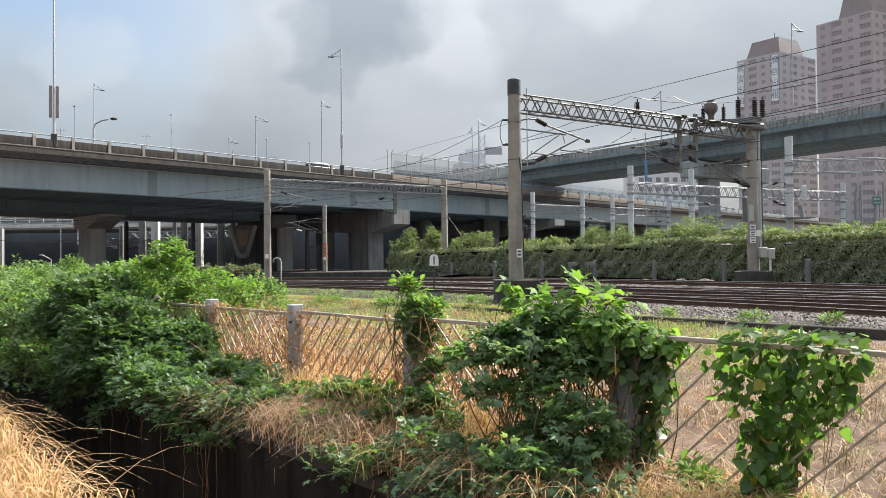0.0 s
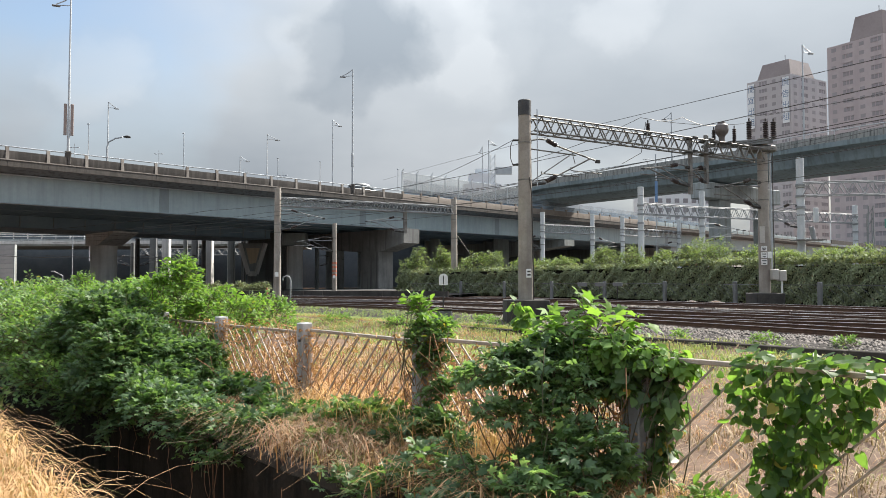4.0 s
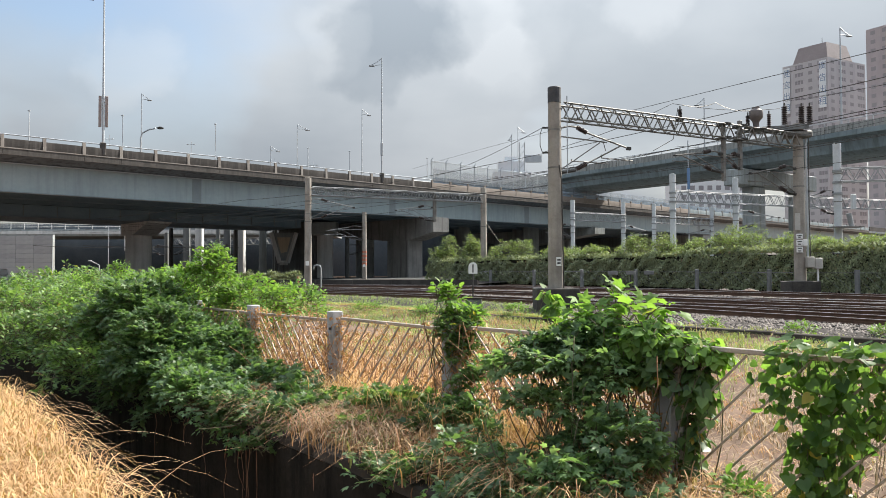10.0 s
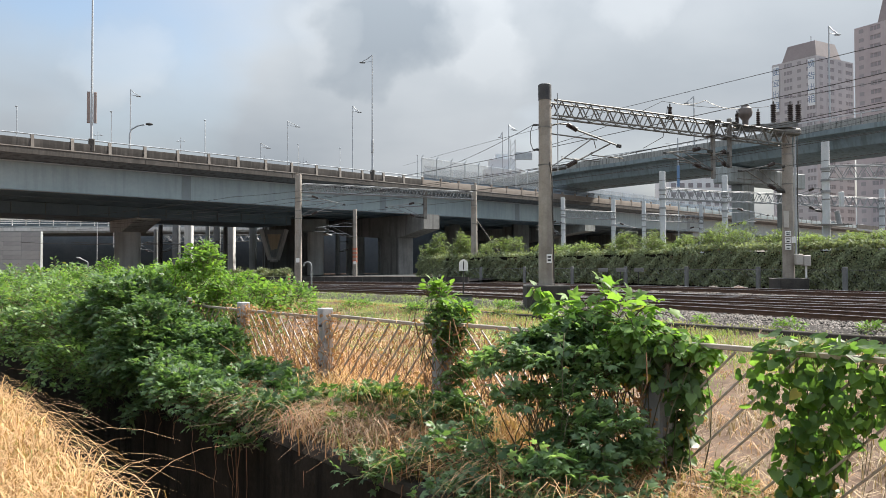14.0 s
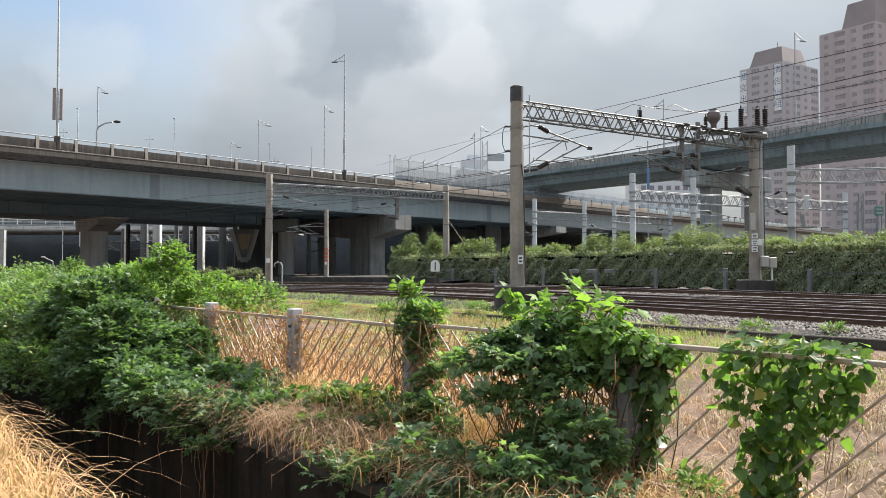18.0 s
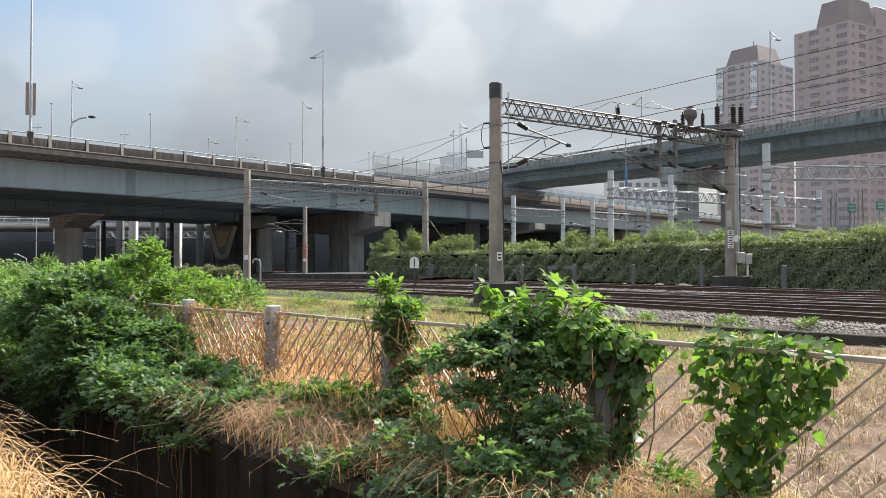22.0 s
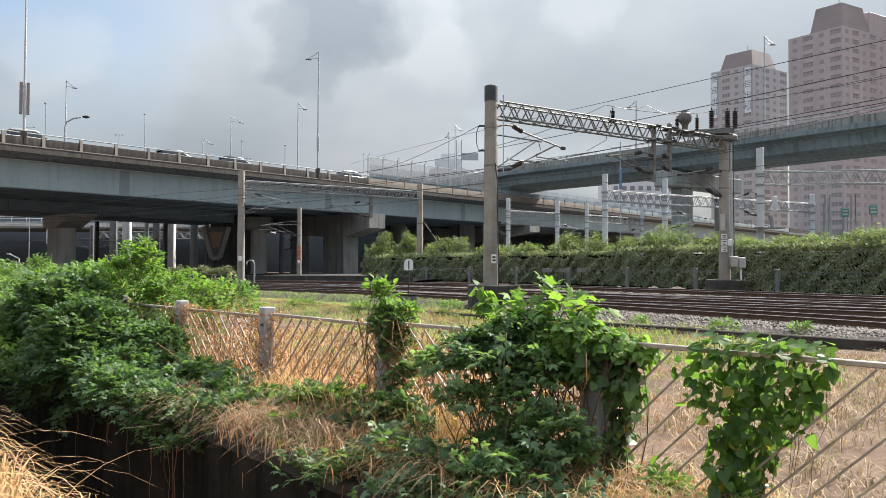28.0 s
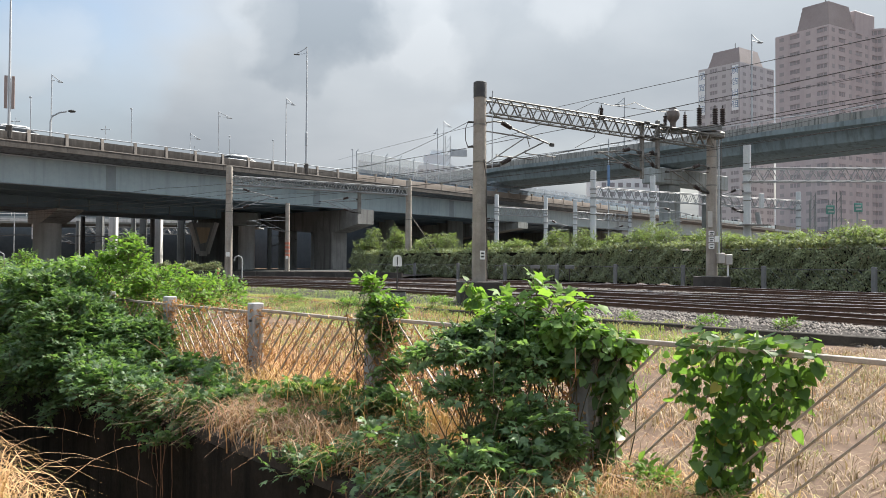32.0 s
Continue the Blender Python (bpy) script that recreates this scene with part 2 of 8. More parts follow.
def glassy(name, tint=(0.05, 0.06, 0.07), rough=0.12):
    m = bpy.data.materials.new(name)
    m.use_nodes = True
    bs = m.node_tree.nodes["Principled BSDF"]
    bs.inputs["Base Color"].default_value, bs.inputs["Roughness"].default_value = (*tint, 1), rough
    oi = m.node_tree.nodes.new("ShaderNodeObjectInfo")
    mr = m.node_tree.nodes.new("ShaderNodeMapRange")
    mr.inputs["To Min"].default_value, mr.inputs["To Max"].default_value = rough * 0.6, rough * 2.2
    m.node_tree.links.new(oi.outputs["Random"], mr.inputs["Value"])
    m.node_tree.links.new(mr.outputs[0], bs.inputs["Roughness"])
    return m


M = {}
M["pole"] = surf("pole_concrete", (0.20, 0.175, 0.15), (0.36, 0.33, 0.29), 1.2, 0.85, 0.35, streak=((0.13, 0.11, 0.09), 0.5))
M["pole_cap"] = surf("pole_cap_black", (0.03, 0.03, 0.035), (0.09, 0.09, 0.09), 2.0, 0.7)
M["white_pole"] = surf("galvanized_pole", (0.40, 0.42, 0.43), (0.56, 0.58, 0.59), 1.5, 0.6, 0.1, 0.0)
M["truss"] = surf("truss_steel", (0.10, 0.09, 0.08), (0.26, 0.25, 0.23), 3.0, 0.6, 0.2, 0.5)
M["truss_light"] = surf("truss_galvanized", (0.18, 0.188, 0.192), (0.29, 0.30, 0.305), 3.0, 0.65, 0.1, 0.0)
M["iron"] = surf("dark_iron", (0.03, 0.028, 0.026), (0.09, 0.085, 0.08), 4.0, 0.55, 0.2, 0.6)
M["insulator"] = surf("insulator_brown", (0.035, 0.025, 0.022), (0.07, 0.05, 0.045), 6.0, 0.3, 0.1)
M["wire"] = surf("wire_copper", (0.05, 0.045, 0.04), (0.10, 0.09, 0.08), 8.0, 0.5, 0.0, 0.7)
M["concrete"] = surf("concrete_grey", (0.215, 0.235, 0.235), (0.34, 0.365, 0.36), 0.5, 0.88, 0.3, streak=((0.15, 0.14, 0.125), 0.6))
M["concrete_dark"] = surf("concrete_dark", (0.115, 0.12, 0.12), (0.21, 0.217, 0.213), 0.4, 0.9, 0.3, streak=((0.07, 0.07, 0.065), 0.7))
# darker copy of the grey concrete: deck shade on one pier, as colour
M["concrete_pier"] = surf("concrete_pier_shaded", (0.13, 0.13, 0.125), (0.25, 0.245, 0.235), 0.5, 0.9, 0.3, streak=((0.08, 0.08, 0.075), 0.7))
M["concrete_white"] = surf("concrete_pale", (0.46, 0.46, 0.45), (0.62, 0.61, 0.59), 0.4, 0.85, 0.2, streak=((0.28, 0.27, 0.25), 0.5))
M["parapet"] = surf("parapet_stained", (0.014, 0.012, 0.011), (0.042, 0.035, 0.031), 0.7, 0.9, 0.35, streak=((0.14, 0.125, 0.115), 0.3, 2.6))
M["parapet_post"] = surf("parapet_post_concrete", (0.21, 0.185, 0.165), (0.33, 0.30, 0.27), 1.0, 0.9, 0.3, streak=((0.13, 0.11, 0.10), 0.6))
M["parapet_rust"] = surf("parapet_ochre", (0.15, 0.125, 0.105), (0.235, 0.20, 0.17), 0.8, 0.85, 0.2, streak=((0.2, 0.165, 0.14), 0.5))
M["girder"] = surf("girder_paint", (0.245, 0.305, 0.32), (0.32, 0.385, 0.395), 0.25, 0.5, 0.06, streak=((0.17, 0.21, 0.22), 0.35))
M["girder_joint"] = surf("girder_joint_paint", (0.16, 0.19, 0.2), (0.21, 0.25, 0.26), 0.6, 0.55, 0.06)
# girder paint again, with blue haze and underside shade mixed into the colour
M["girder_shaded"] = surf("girder_paint_shaded", (0.13, 0.19, 0.24), (0.19, 0.26, 0.31), 0.4, 0.8, 0.1)
# green-blue tint of the shaded side and lightening by haze are in this base
M["upper"] = surf("box_girder_concrete", (0.14, 0.178, 0.192), (0.23, 0.278, 0.293), 0.18, 0.85, 0.2, streak=((0.08, 0.095, 0.092), 0.55))
M["rail_side"] = surf("rail_rust", (0.055, 0.03, 0.02), (0.12, 0.065, 0.042), 5.0, 0.8, 0.3)
M["rail_top"] = surf("rail_polished", (0.24, 0.22, 0.21), (0.38, 0.36, 0.35), 6.0, 0.36, 0.02, 0.9)
M["sleeper"] = surf("sleeper_concrete", (0.12, 0.095, 0.08), (0.24, 0.20, 0.175), 3.0, 0.9, 0.4, random_mix=0.4)
M["ballast"] = surf("ballast_stone", (0.028, 0.025, 0.023), (0.085, 0.075, 0.07), 9.0, 0.95, 0.6, spec=0.08)
M["kerb"] = surf("kerb_concrete", (0.035, 0.032, 0.028), (0.09, 0.08, 0.07), 1.4, 0.95, 0.5, spec=0.1, streak=((0.03, 0.028, 0.025), 0.6))
M["fence_post"] = surf("fence_post_concrete", (0.25, 0.25, 0.255), (0.42, 0.42, 0.425), 2.2, 0.88, 0.4, fine=20, streak=((0.2, 0.19, 0.18), 0.55, 3.0))
M["fence_iron"] = surf("fence_iron_weathered", (0.22, 0.18, 0.145), (0.48, 0.42, 0.36), 5.0, 0.42, 0.3, 0.15)
# near-black base holds the deep shade of the ditch; streaks run over it
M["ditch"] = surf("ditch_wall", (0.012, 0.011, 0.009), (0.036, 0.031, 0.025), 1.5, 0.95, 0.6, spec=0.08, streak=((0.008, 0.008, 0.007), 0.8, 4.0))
M["lamp_grey"] = surf("lamp_post_grey", (0.33, 0.35, 0.37), (0.46, 0.48, 0.50), 1.0, 0.5, 0.05, 0.4)
M["plate_white"] = surf("enamel_white", (0.66, 0.66, 0.64), (0.80, 0.80, 0.78), 4.0, 0.45, 0.05)
M["ink"] = surf("ink_black", (0.02, 0.02, 0.02), (0.05, 0.05, 0.05), 4.0, 0.6, 0.0)
# tower walls lightened, glass paled towards them: distance haze mixed into base colours
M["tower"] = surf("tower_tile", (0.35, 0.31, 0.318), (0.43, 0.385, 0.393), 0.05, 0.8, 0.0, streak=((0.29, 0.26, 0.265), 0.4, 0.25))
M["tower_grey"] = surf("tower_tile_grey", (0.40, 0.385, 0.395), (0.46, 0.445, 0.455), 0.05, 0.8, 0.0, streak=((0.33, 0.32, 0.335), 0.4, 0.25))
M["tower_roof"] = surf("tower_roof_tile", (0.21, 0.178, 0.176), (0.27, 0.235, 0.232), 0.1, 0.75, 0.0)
M["window_hazed"] = glassy("window_hazed", (0.25, 0.24, 0.255), 0.5)
M["haze_block"] = surf("distant_block_hazed", (0.52, 0.56, 0.60), (0.62, 0.65, 0.68), 0.04, 0.9, 0.0)
M["screen"] = surf("screen_mesh", (0.50, 0.49, 0.46), (0.64, 0.63, 0.60), 0.7, 0.7, 0.1)
M["net"] = surf("blue_netting", (0.20, 0.245, 0.28), (0.28, 0.325, 0.36), 0.6, 0.8, 0.2)

def veil(m, clear):
    """Makes a fabric open-meshed, so that part of the light passes straight through."""
    nt = m.node_tree
    N, L = nt.nodes.new, nt.links.new
    mx, tp = N("ShaderNodeMixShader"), N("ShaderNodeBsdfTransparent")
    mx.inputs[0].default_value = clear
    L(nt.nodes["Principled BSDF"].outputs[0], mx.inputs[1]); L(tp.outputs[0], mx.inputs[2])
    L(mx.outputs[0], nt.nodes["Material Output"].inputs["Surface"])


M["net_blue"] = surf("blue_sheeting", (0.25, 0.33, 0.41), (0.34, 0.42, 0.50), 0.6, 0.8, 0.2)
veil(M["net"], 0.6)
veil(M["net_blue"], 0.3)
M["board_brown"] = surf("hanging_board", (0.22, 0.17, 0.155), (0.32, 0.26, 0.24), 1.0, 0.7, 0.1)
M["box_dark"] = surf("lamp_head_grey", (0.16, 0.17, 0.18), (0.26, 0.27, 0.28), 2.0, 0.6, 0.1)
M["road_deck"] = surf("asphalt_deck", (0.04, 0.04, 0.04), (0.07, 0.07, 0.07), 2.0, 0.9, 0.2)
M["box_grey"] = surf("cabinet_grey", (0.34, 0.32, 0.29), (0.48, 0.46, 0.42), 2.0, 0.6, 0.1)


# ---- mesh helpers ----
class B:
    """Gathers the faces of one mesh."""

    def __init__(self):
        self.v, self.f = [], []

    def add(self, verts, faces):
        k = len(self.v)
        self.v += [tuple(p) for p in verts]
        self.f += [tuple(i + k for i in q) for q in faces]
        return self

    def box(self, x0, x1, y0, y1, z0, z1, c=0.0, m=None):
        """A box with its edges cut off by c."""
        if c <= 0:
            vs = [(x, y, z) for z in (z0, z1) for x, y in ((x0, y0), (x1, y0), (x1, y1), (x0, y1))]
            fs = [(3, 2, 1, 0), (4, 5, 6, 7), (0, 1, 5, 4), (1, 2, 6, 5), (2, 3, 7, 6), (3, 0, 4, 7)]
        else:
            vs = []
            for z, i in ((z0, c), (z0 + c, 0), (z1 - c, 0), (z1, c)):
                a, b, d, e = x0 + i, x1 - i, y0 + i, y1 - i
                vs += [(a + c, d, z), (b - c, d, z), (b, d + c, z), (b, e - c, z), (b - c, e, z), (a + c, e, z), (a, e - c, z), (a, d + c, z)]
            fs = [tuple(range(7, -1, -1)), tuple(range(24, 32))]
            fs += [(r * 8 + i, r * 8 + (i + 1) % 8, r * 8 + 8 + (i + 1) % 8, r * 8 + 8 + i) for r in range(3) for i in range(8)]
        if m is not None:
            vs = [m @ Vector(p) for p in vs]
        return self.add(vs, fs)

    def tube(self, p, q, r, r2=None, n=8):
        """A round bar from p to q."""
        return self.pipe([p, q], [r, r if r2 is None else r2], n)

    def pipe(self, pts, rs, n=8):
        """A round bar along points, with one radius or one for each point."""
        pts = [Vector(p) for p in pts]
        if not isinstance(rs, (list, tuple)):
            rs = [rs] * len(pts)
        vs, side = [], None
        for i, p in enumerate(pts):
            d = (pts[min(i + 1, len(pts) - 1)] - pts[max(i - 1, 0)]).normalized()
            if side is None:
                side = d.orthogonal().normalized()
            side = (side - d * side.dot(d)).normalized()
            up = d.cross(side)
            vs += [p + (side * math.cos(2 * math.pi * k / n) + up * math.sin(2 * math.pi * k / n)) * rs[i] for k in range(n)]
        fs = [(r * n + i, r * n + (i + 1) % n, r * n + n + (i + 1) % n, r * n + n + i) for r in range(len(pts) - 1) for i in range(n)]
        fs += [tuple(range(n - 1, -1, -1)), tuple(range((len(pts) - 1) * n, len(pts) * n))]
        return self.add(vs, fs)

    def lathe(self, prof, n=12, at=(0, 0, 0)):
        """A turned body: (radius, height) rows."""
        vs = [(at[0] + r * math.cos(2 * math.pi * k / n), at[1] + r * math.sin(2 * math.pi * k / n), at[2] + z) for r, z in prof for k in range(n)]
        fs = [(r * n + i, r * n + (i + 1) % n, r * n + n + (i + 1) % n, r * n + n + i) for r in range(len(prof) - 1) for i in range(n)]
        fs += [tuple(range(n - 1, -1, -1)), tuple(range((len(prof) - 1) * n, len(prof) * n))]
        return self.add(vs, fs)

    def band(self, path, prof):
        """A closed profile of (offset to the left, height) drawn along a path on the plan."""
        P = [Vector((p[0], p[1], p[2] if len(p) > 2 else 0.0)) for p in path]
        k, vs = len(prof), []
        for i, p in enumerate(P):
            d = P[min(i + 1, len(P) - 1)] - P[max(i - 1, 0)]
            d.z = 0
            d.normalize()
            left = Vector((-d.y, d.x, 0))
            vs += [p + left * o + Vector((0, 0, z)) for o, z in prof]
        fs = [(r * k + i, r * k + k + i, r * k + k + (i + 1) % k, r * k + (i + 1) % k) for r in range(len(P) - 1) for i in range(k)]
        fs += [tuple(range(k)), tuple(range(len(P) * k - 1, (len(P) - 1) * k - 1, -1))]
        return self.add(vs, fs)

    def mesh(self, name, mat, smooth=True):
        me = bpy.data.meshes.new(name)
        me.from_pydata(self.v, [], self.f)
        me.materials.append(mat)
        if smooth:
            me.shade_smooth()
            me.set_sharp_from_angle(angle=radians(38))
        return me


def part(name, b, mat, parent=None, label="", at=None):
    """Links a gathered mesh, or a mesh that is shared, as one object under a thing or a part."""
    me = b.mesh(name, mat) if isinstance(b, B) else b
    ob = new(name, me)
    if parent is not None:
        ob.parent = parent
    if at is not None:
        ob.matrix_basis = at
    return tagged(ob, label=label)


def thing(name, label, category, at=None, group="", kind=""):
    ob = new(name)
    ob.empty_display_size = 0.2
    if at is not None:
        ob.matrix_basis = at
    return tagged(ob, label, category, group, kind)


def facing(p, q):
    """The pose at p with its x axis towards q on the plan."""
    a = math.atan2(q[1] - p[1], q[0] - p[0])
    return Matrix.Translation((p[0], p[1], p[2] if len(p) > 2 else 0.0)) @ Matrix.Rotation(a, 4, "Z")
# bluish base stands for shade and haze below the deck; dark streaks are stains
M["deck_under"] = surf("deck_concrete_shade_stain", (0.11, 0.13, 0.15), (0.18, 0.20, 0.22), 0.4, 0.9, 0.3, streak=((0.03, 0.03, 0.03), 0.7))


# ---- plan ----
# u runs across the tracks, v along them; n runs across the ditch and the fence, s along them
U, V = Vector((0.908, 0.419, 0)), Vector((-0.419, 0.908, 0))
FN, FS = Vector((0.80, 0.60, 0)), Vector((-0.60, 0.80, 0))


def bend(v):
    return -0.005 * max(0.0, v - 9.0) ** 2


def rail_z(u):
    return 0.35 + 0.0275 * (u - 15.2)


def on_track(w, v, dz=0.0):
    """A place at track offset w and distance v along; dz above the rails."""
    u = w + bend(v)
    p = U * u + V * v
    return (p.x, p.y, rail_z(u) + dz + 0.0045 * max(0.0, v - 15.0))


KERB_A, KERB_B = Vector((12.6, 6.97, 0.30)), Vector((-1.6, 24.7, 0.26))
KERB_N = Vector((-0.7805, -0.6251, 0))


def ground_z(x, y):
    """The lie of the land beyond the ditch."""
    p = Vector((x, y, 0))
    u, v = p.dot(U), p.dot(V)
    w = u - bend(v)
    k = min(1.0, max(0.0, (w - 12.0) / 2.2))
    far = min(1.0, max(0.0, (w - 27.0) / 6.0))
    low = rail_z(min(u, 26.0)) - 0.36
    dk = (p - KERB_A).dot(KERB_N)
    lift = 0.14 * max(0.0, 1 - dk / 2.5) if dk > 0 else 0.24 * max(0.0, 1 + dk / 1.6)
    bumps = 0.05 * noise.noise((x * 0.35, y * 0.35, 0)) + 0.025 * noise.noise((x * 1.7, y * 1.7, 3))
    return (1 - k) * 0.02 + k * low + 0.22 * far + bumps * (1 - 0.7 * k) + lift


M["soil"] = surf("soil_dry", (0.075, 0.050, 0.036), (0.195, 0.135, 0.10), 0.9, 0.95, 0.6, fine=9, spec=0.1)


M["water"] = surf("ditch_water", (0.012, 0.012, 0.01), (0.02, 0.02, 0.016), 1.0, 0.08, 0.05)


def build_ground():
    ns = [-900, -300, -100, -40, -15, -6, -3, -1.5, -0.6, 0.2, 0.8, 1.12, 1.2, 2.2, 3.12, 3.2]
    ns += [3.2 + 0.25 * i for i in range(1, 60)] + [18.2 + 0.7 * i for i in range(1, 40)] + [52, 60, 75, 95, 130, 200, 400, 900, 1500]
    ss = [-900, -300, -100, -50, -25, -15] + [-10 + 0.4 * i for i in range(90)] + [26.5 + 1.0 * i for i in range(30)] + [60, 70, 85, 105, 140, 220, 400, 900, 1500]
    vs, fs = [], []
    for n in ns:
        for s in ss:
            p = FN * n + FS * s
            if n <= 1.13:
                z = 0.0 + 0.04 * noise.noise((p.x * 0.8, p.y * 0.8, 7)) - (0.25 if n > 1.0 else 0.0)
            elif n <= 3.13:
                z = -2.7 + 0.12 * noise.noise((p.x * 1.1, p.y * 1.1, 5))
            else:
                z = ground_z(p.x, p.y) if abs(s) < 200 and n < 200 else 0.4
            vs.append((p.x, p.y, z))
    k = len(ss)
    fs = [(i * k + j, i * k + k + j, i * k + k + j + 1, i * k + j + 1) for i in range(len(ns) - 1) for j in range(k - 1)]
    b = B(); b.v, b.f = vs, fs
    ob = part("ground", b, M["soil"])
    tagged(ob, "dry brown soil with a ditch cut into it", "ground", kind="structure")
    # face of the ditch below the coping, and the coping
    # the wall's darkness is shade put into its colour
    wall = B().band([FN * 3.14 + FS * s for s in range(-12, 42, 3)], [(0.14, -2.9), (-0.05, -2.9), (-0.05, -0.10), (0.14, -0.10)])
    tagged(part("ditch_wall", wall, M["ditch"]), "concrete side wall of the ditch, deep shade put into its near-black colour", "retaining wall", kind="structure")
    wat = B().band([FN * 2.15 + FS * s for s in (-40, 0, 60)], [(-1.0, -2.5), (1.0, -2.5), (1.0, -2.48), (-1.0, -2.48)])
    tagged(part("ditch_water", wat, M["water"]), "still black water in the bottom of the ditch", "water", kind="structure")
    cop = thing("coping", "worn concrete coping along the ditch, half buried under dry grass", "coping", kind="structure")
    one = B().box(0, 1.18, -0.18, 0.16, -0.12, 0.0, 0.02).mesh("coping_stone", M["kerb"])
    for i in range(-8, 28):
        p = FN * 3.17 + FS * (i * 1.2)
        part("coping_stone", one, None, cop, at=facing((p.x, p.y, 0.0), (p.x + FS.x, p.y + FS.y)) @ pose(0, 0, 0, 0, random.uniform(-0.6, 0.6), random.uniform(-0.5, 0.5)))


build_ground()

TRACKS = {"near": (15.9, 16.97), "middle": (19.6, 20.67), "far": (23.9, 24.97)}
V0, V1 = -16, 92


def build_tracks():
    # ballast bed
    vs, k = [], 0
    cross = (13.4, 14.0, 14.7, 15.3, 16.4, 17.6, 18.3, 19.0, 20.1, 21.3, 22.3, 23.3, 24.4, 25.6, 26.2, 27.0)
    drop = (0.42, 0.30, 0.20, 0.17, 0.17, 0.17, 0.20, 0.17, 0.17, 0.17, 0.19, 0.17, 0.17, 0.18, 0.26, 0.42)
    for v in range(V0, V1 + 1):
        for w, d in zip(cross, drop):
            x, y, z = on_track(w, v)
            vs.append((x, y, z - d + 0.03 * noise.noise((x * 1.5, y * 1.5, 1))))
    n = len(cross)
    b = B()
    b.v, b.f = vs, [(i * n + j, i * n + j + 1, i * n + n + j + 1, i * n + n + j) for i in range(V1 - V0) for j in range(n - 1)]
    bed = part("ballast_bed", b, M["ballast"])
    tagged(bed, "grey-brown crushed stone ballast under the tracks", "ballast", kind="structure")
    prof_foot = [(-0.065, -0.15), (0.065, -0.15), (0.065, -0.13), (0.012, -0.115), (0.012, -0.04), (0.034, -0.03), (0.034, -0.006), (-0.034, -0.006), (-0.034, -0.03), (-0.012, -0.04), (-0.012, -0.115), (-0.065, -0.13)]
    prof_top = [(-0.033, -0.008), (0.033, -0.008), (0.026, 0.0), (-0.026, 0.0)]

    def rail(pts, owner):
        r = part("rail", B().band(pts, prof_foot), M["rail_side"], owner)
        part("running_surface", B().band(pts, prof_top), M["rail_top"], r, "bright polished rail head")

    sl = B().box(-0.1, 0.1, -1.0, 1.0, -0.17, 0.0, 0.02).mesh("sleeper", M["sleeper"])
    for name, (a, c) in TRACKS.items():
        t = thing("railway_track", "rusty brown railway track on concrete sleepers in ballast", "railway track", group="railway tracks")
        for w in (a, c):
            rail([on_track(w, v) for v in [V0 + 2 * i for i in range((V1 - V0) // 2 + 1)]], t)
        v = -8.0
        while v < 56:
            p, q = on_track((a + c) / 2, v, -0.15), on_track((a + c) / 2, v + 0.5, -0.15)
            part("sleeper", sl, None, t, at=facing(p, q) @ pose(0, 0, 0.02 * random.random(), math.degrees(math.atan(0.0275)) * -1, 0, random.uniform(-1, 1)))
            v += 0.64 if v < 40 else 1.28
    # crossovers between the tracks
    def ease(t):
        return t * t * (3 - 2 * t)
    for (a, c), (d, e), va, vb in ((TRACKS["near"], TRACKS["middle"], 26, 4), (TRACKS["middle"], TRACKS["far"], 24, 2), (TRACKS["near"], TRACKS["middle"], 52, 34)):
        t = thing("crossover", "rusty crossover rails curving between two tracks", "railway crossover", group="crossovers")
        for w0, w1 in ((a, d), (c, e)):
            pts = []
            for i in range(21):
                k = i / 20
                pts.append(on_track(w0 + (w1 - w0) * ease(k), va + (vb - va) * k, -0.006))
            rail(pts, t)
    # stone edge of the track bed
    kb = thing("track_kerb", "dark weathered concrete kerb along the ballast edge", "kerb", kind="structure")
    a, c = KERB_A, KERB_B
    d = (c - a)
    L = d.length
    blk = B().box(0, 1.96, -0.09, 0.09, -0.42, 0.0, 0.015).mesh("kerb_stone", M["kerb"])
    for i in range(int(L / 2)):
        p = a + d * (i * 2 / L)
        part("kerb_stone", blk, None, kb, at=facing(p, c) @ pose(0, 0, random.uniform(-0.015, 0.015), 0, 0.15, random.uniform(-0.4, 0.4)))


build_tracks()


def yard_bed():
    # dark ballast sheet over the pale soil, standing for shade towards the viaduct
    vs, cols, rows = [], range(27, 44, 2), range(46, 93, 2)
    for v in rows:
        for w in cols:
            x, y, _ = on_track(w, v)
            vs.append((x, y, ground_z(x, y) + 0.2))
    n = len(cols)
    b = B().add(vs, [(i * n + j, i * n + j + 1, i * n + n + j + 1, i * n + n + j) for i in range(len(rows) - 1) for j in range(n - 1)])
    tagged(part("shade_ballast", b, M["ballast"]), "ballast sheet by the viaduct, laid dark to stand for shade", "ballast", kind="structure")

    # unseen grey ground, added so that soil bounces no brown light onto the soffits
    M["yard"] = surf("bounce_sheet", (0.05, 0.052, 0.052), (0.11, 0.112, 0.11), 0.25, 0.95, 0.3, spec=0.1)
    cols, rows, vs = range(33, 122, 8), range(-32, 93, 4), []
    for v in rows:
        for w in cols:
            x, y, _ = on_track(w, v)
            vs.append((x, y, ground_z(x, y) + 0.14))
    n = len(cols)
    b = B().add(vs, [(i * n + j, i * n + j + 1, i * n + n + j + 1, i * n + n + j) for i in range(len(rows) - 1) for j in range(n - 1)])
    tagged(part("bounce_sheet", b, M["yard"]), "added neutral grey ground sheet that keeps brown bounce light off the decks", "paving", kind="structure")


yard_bed()


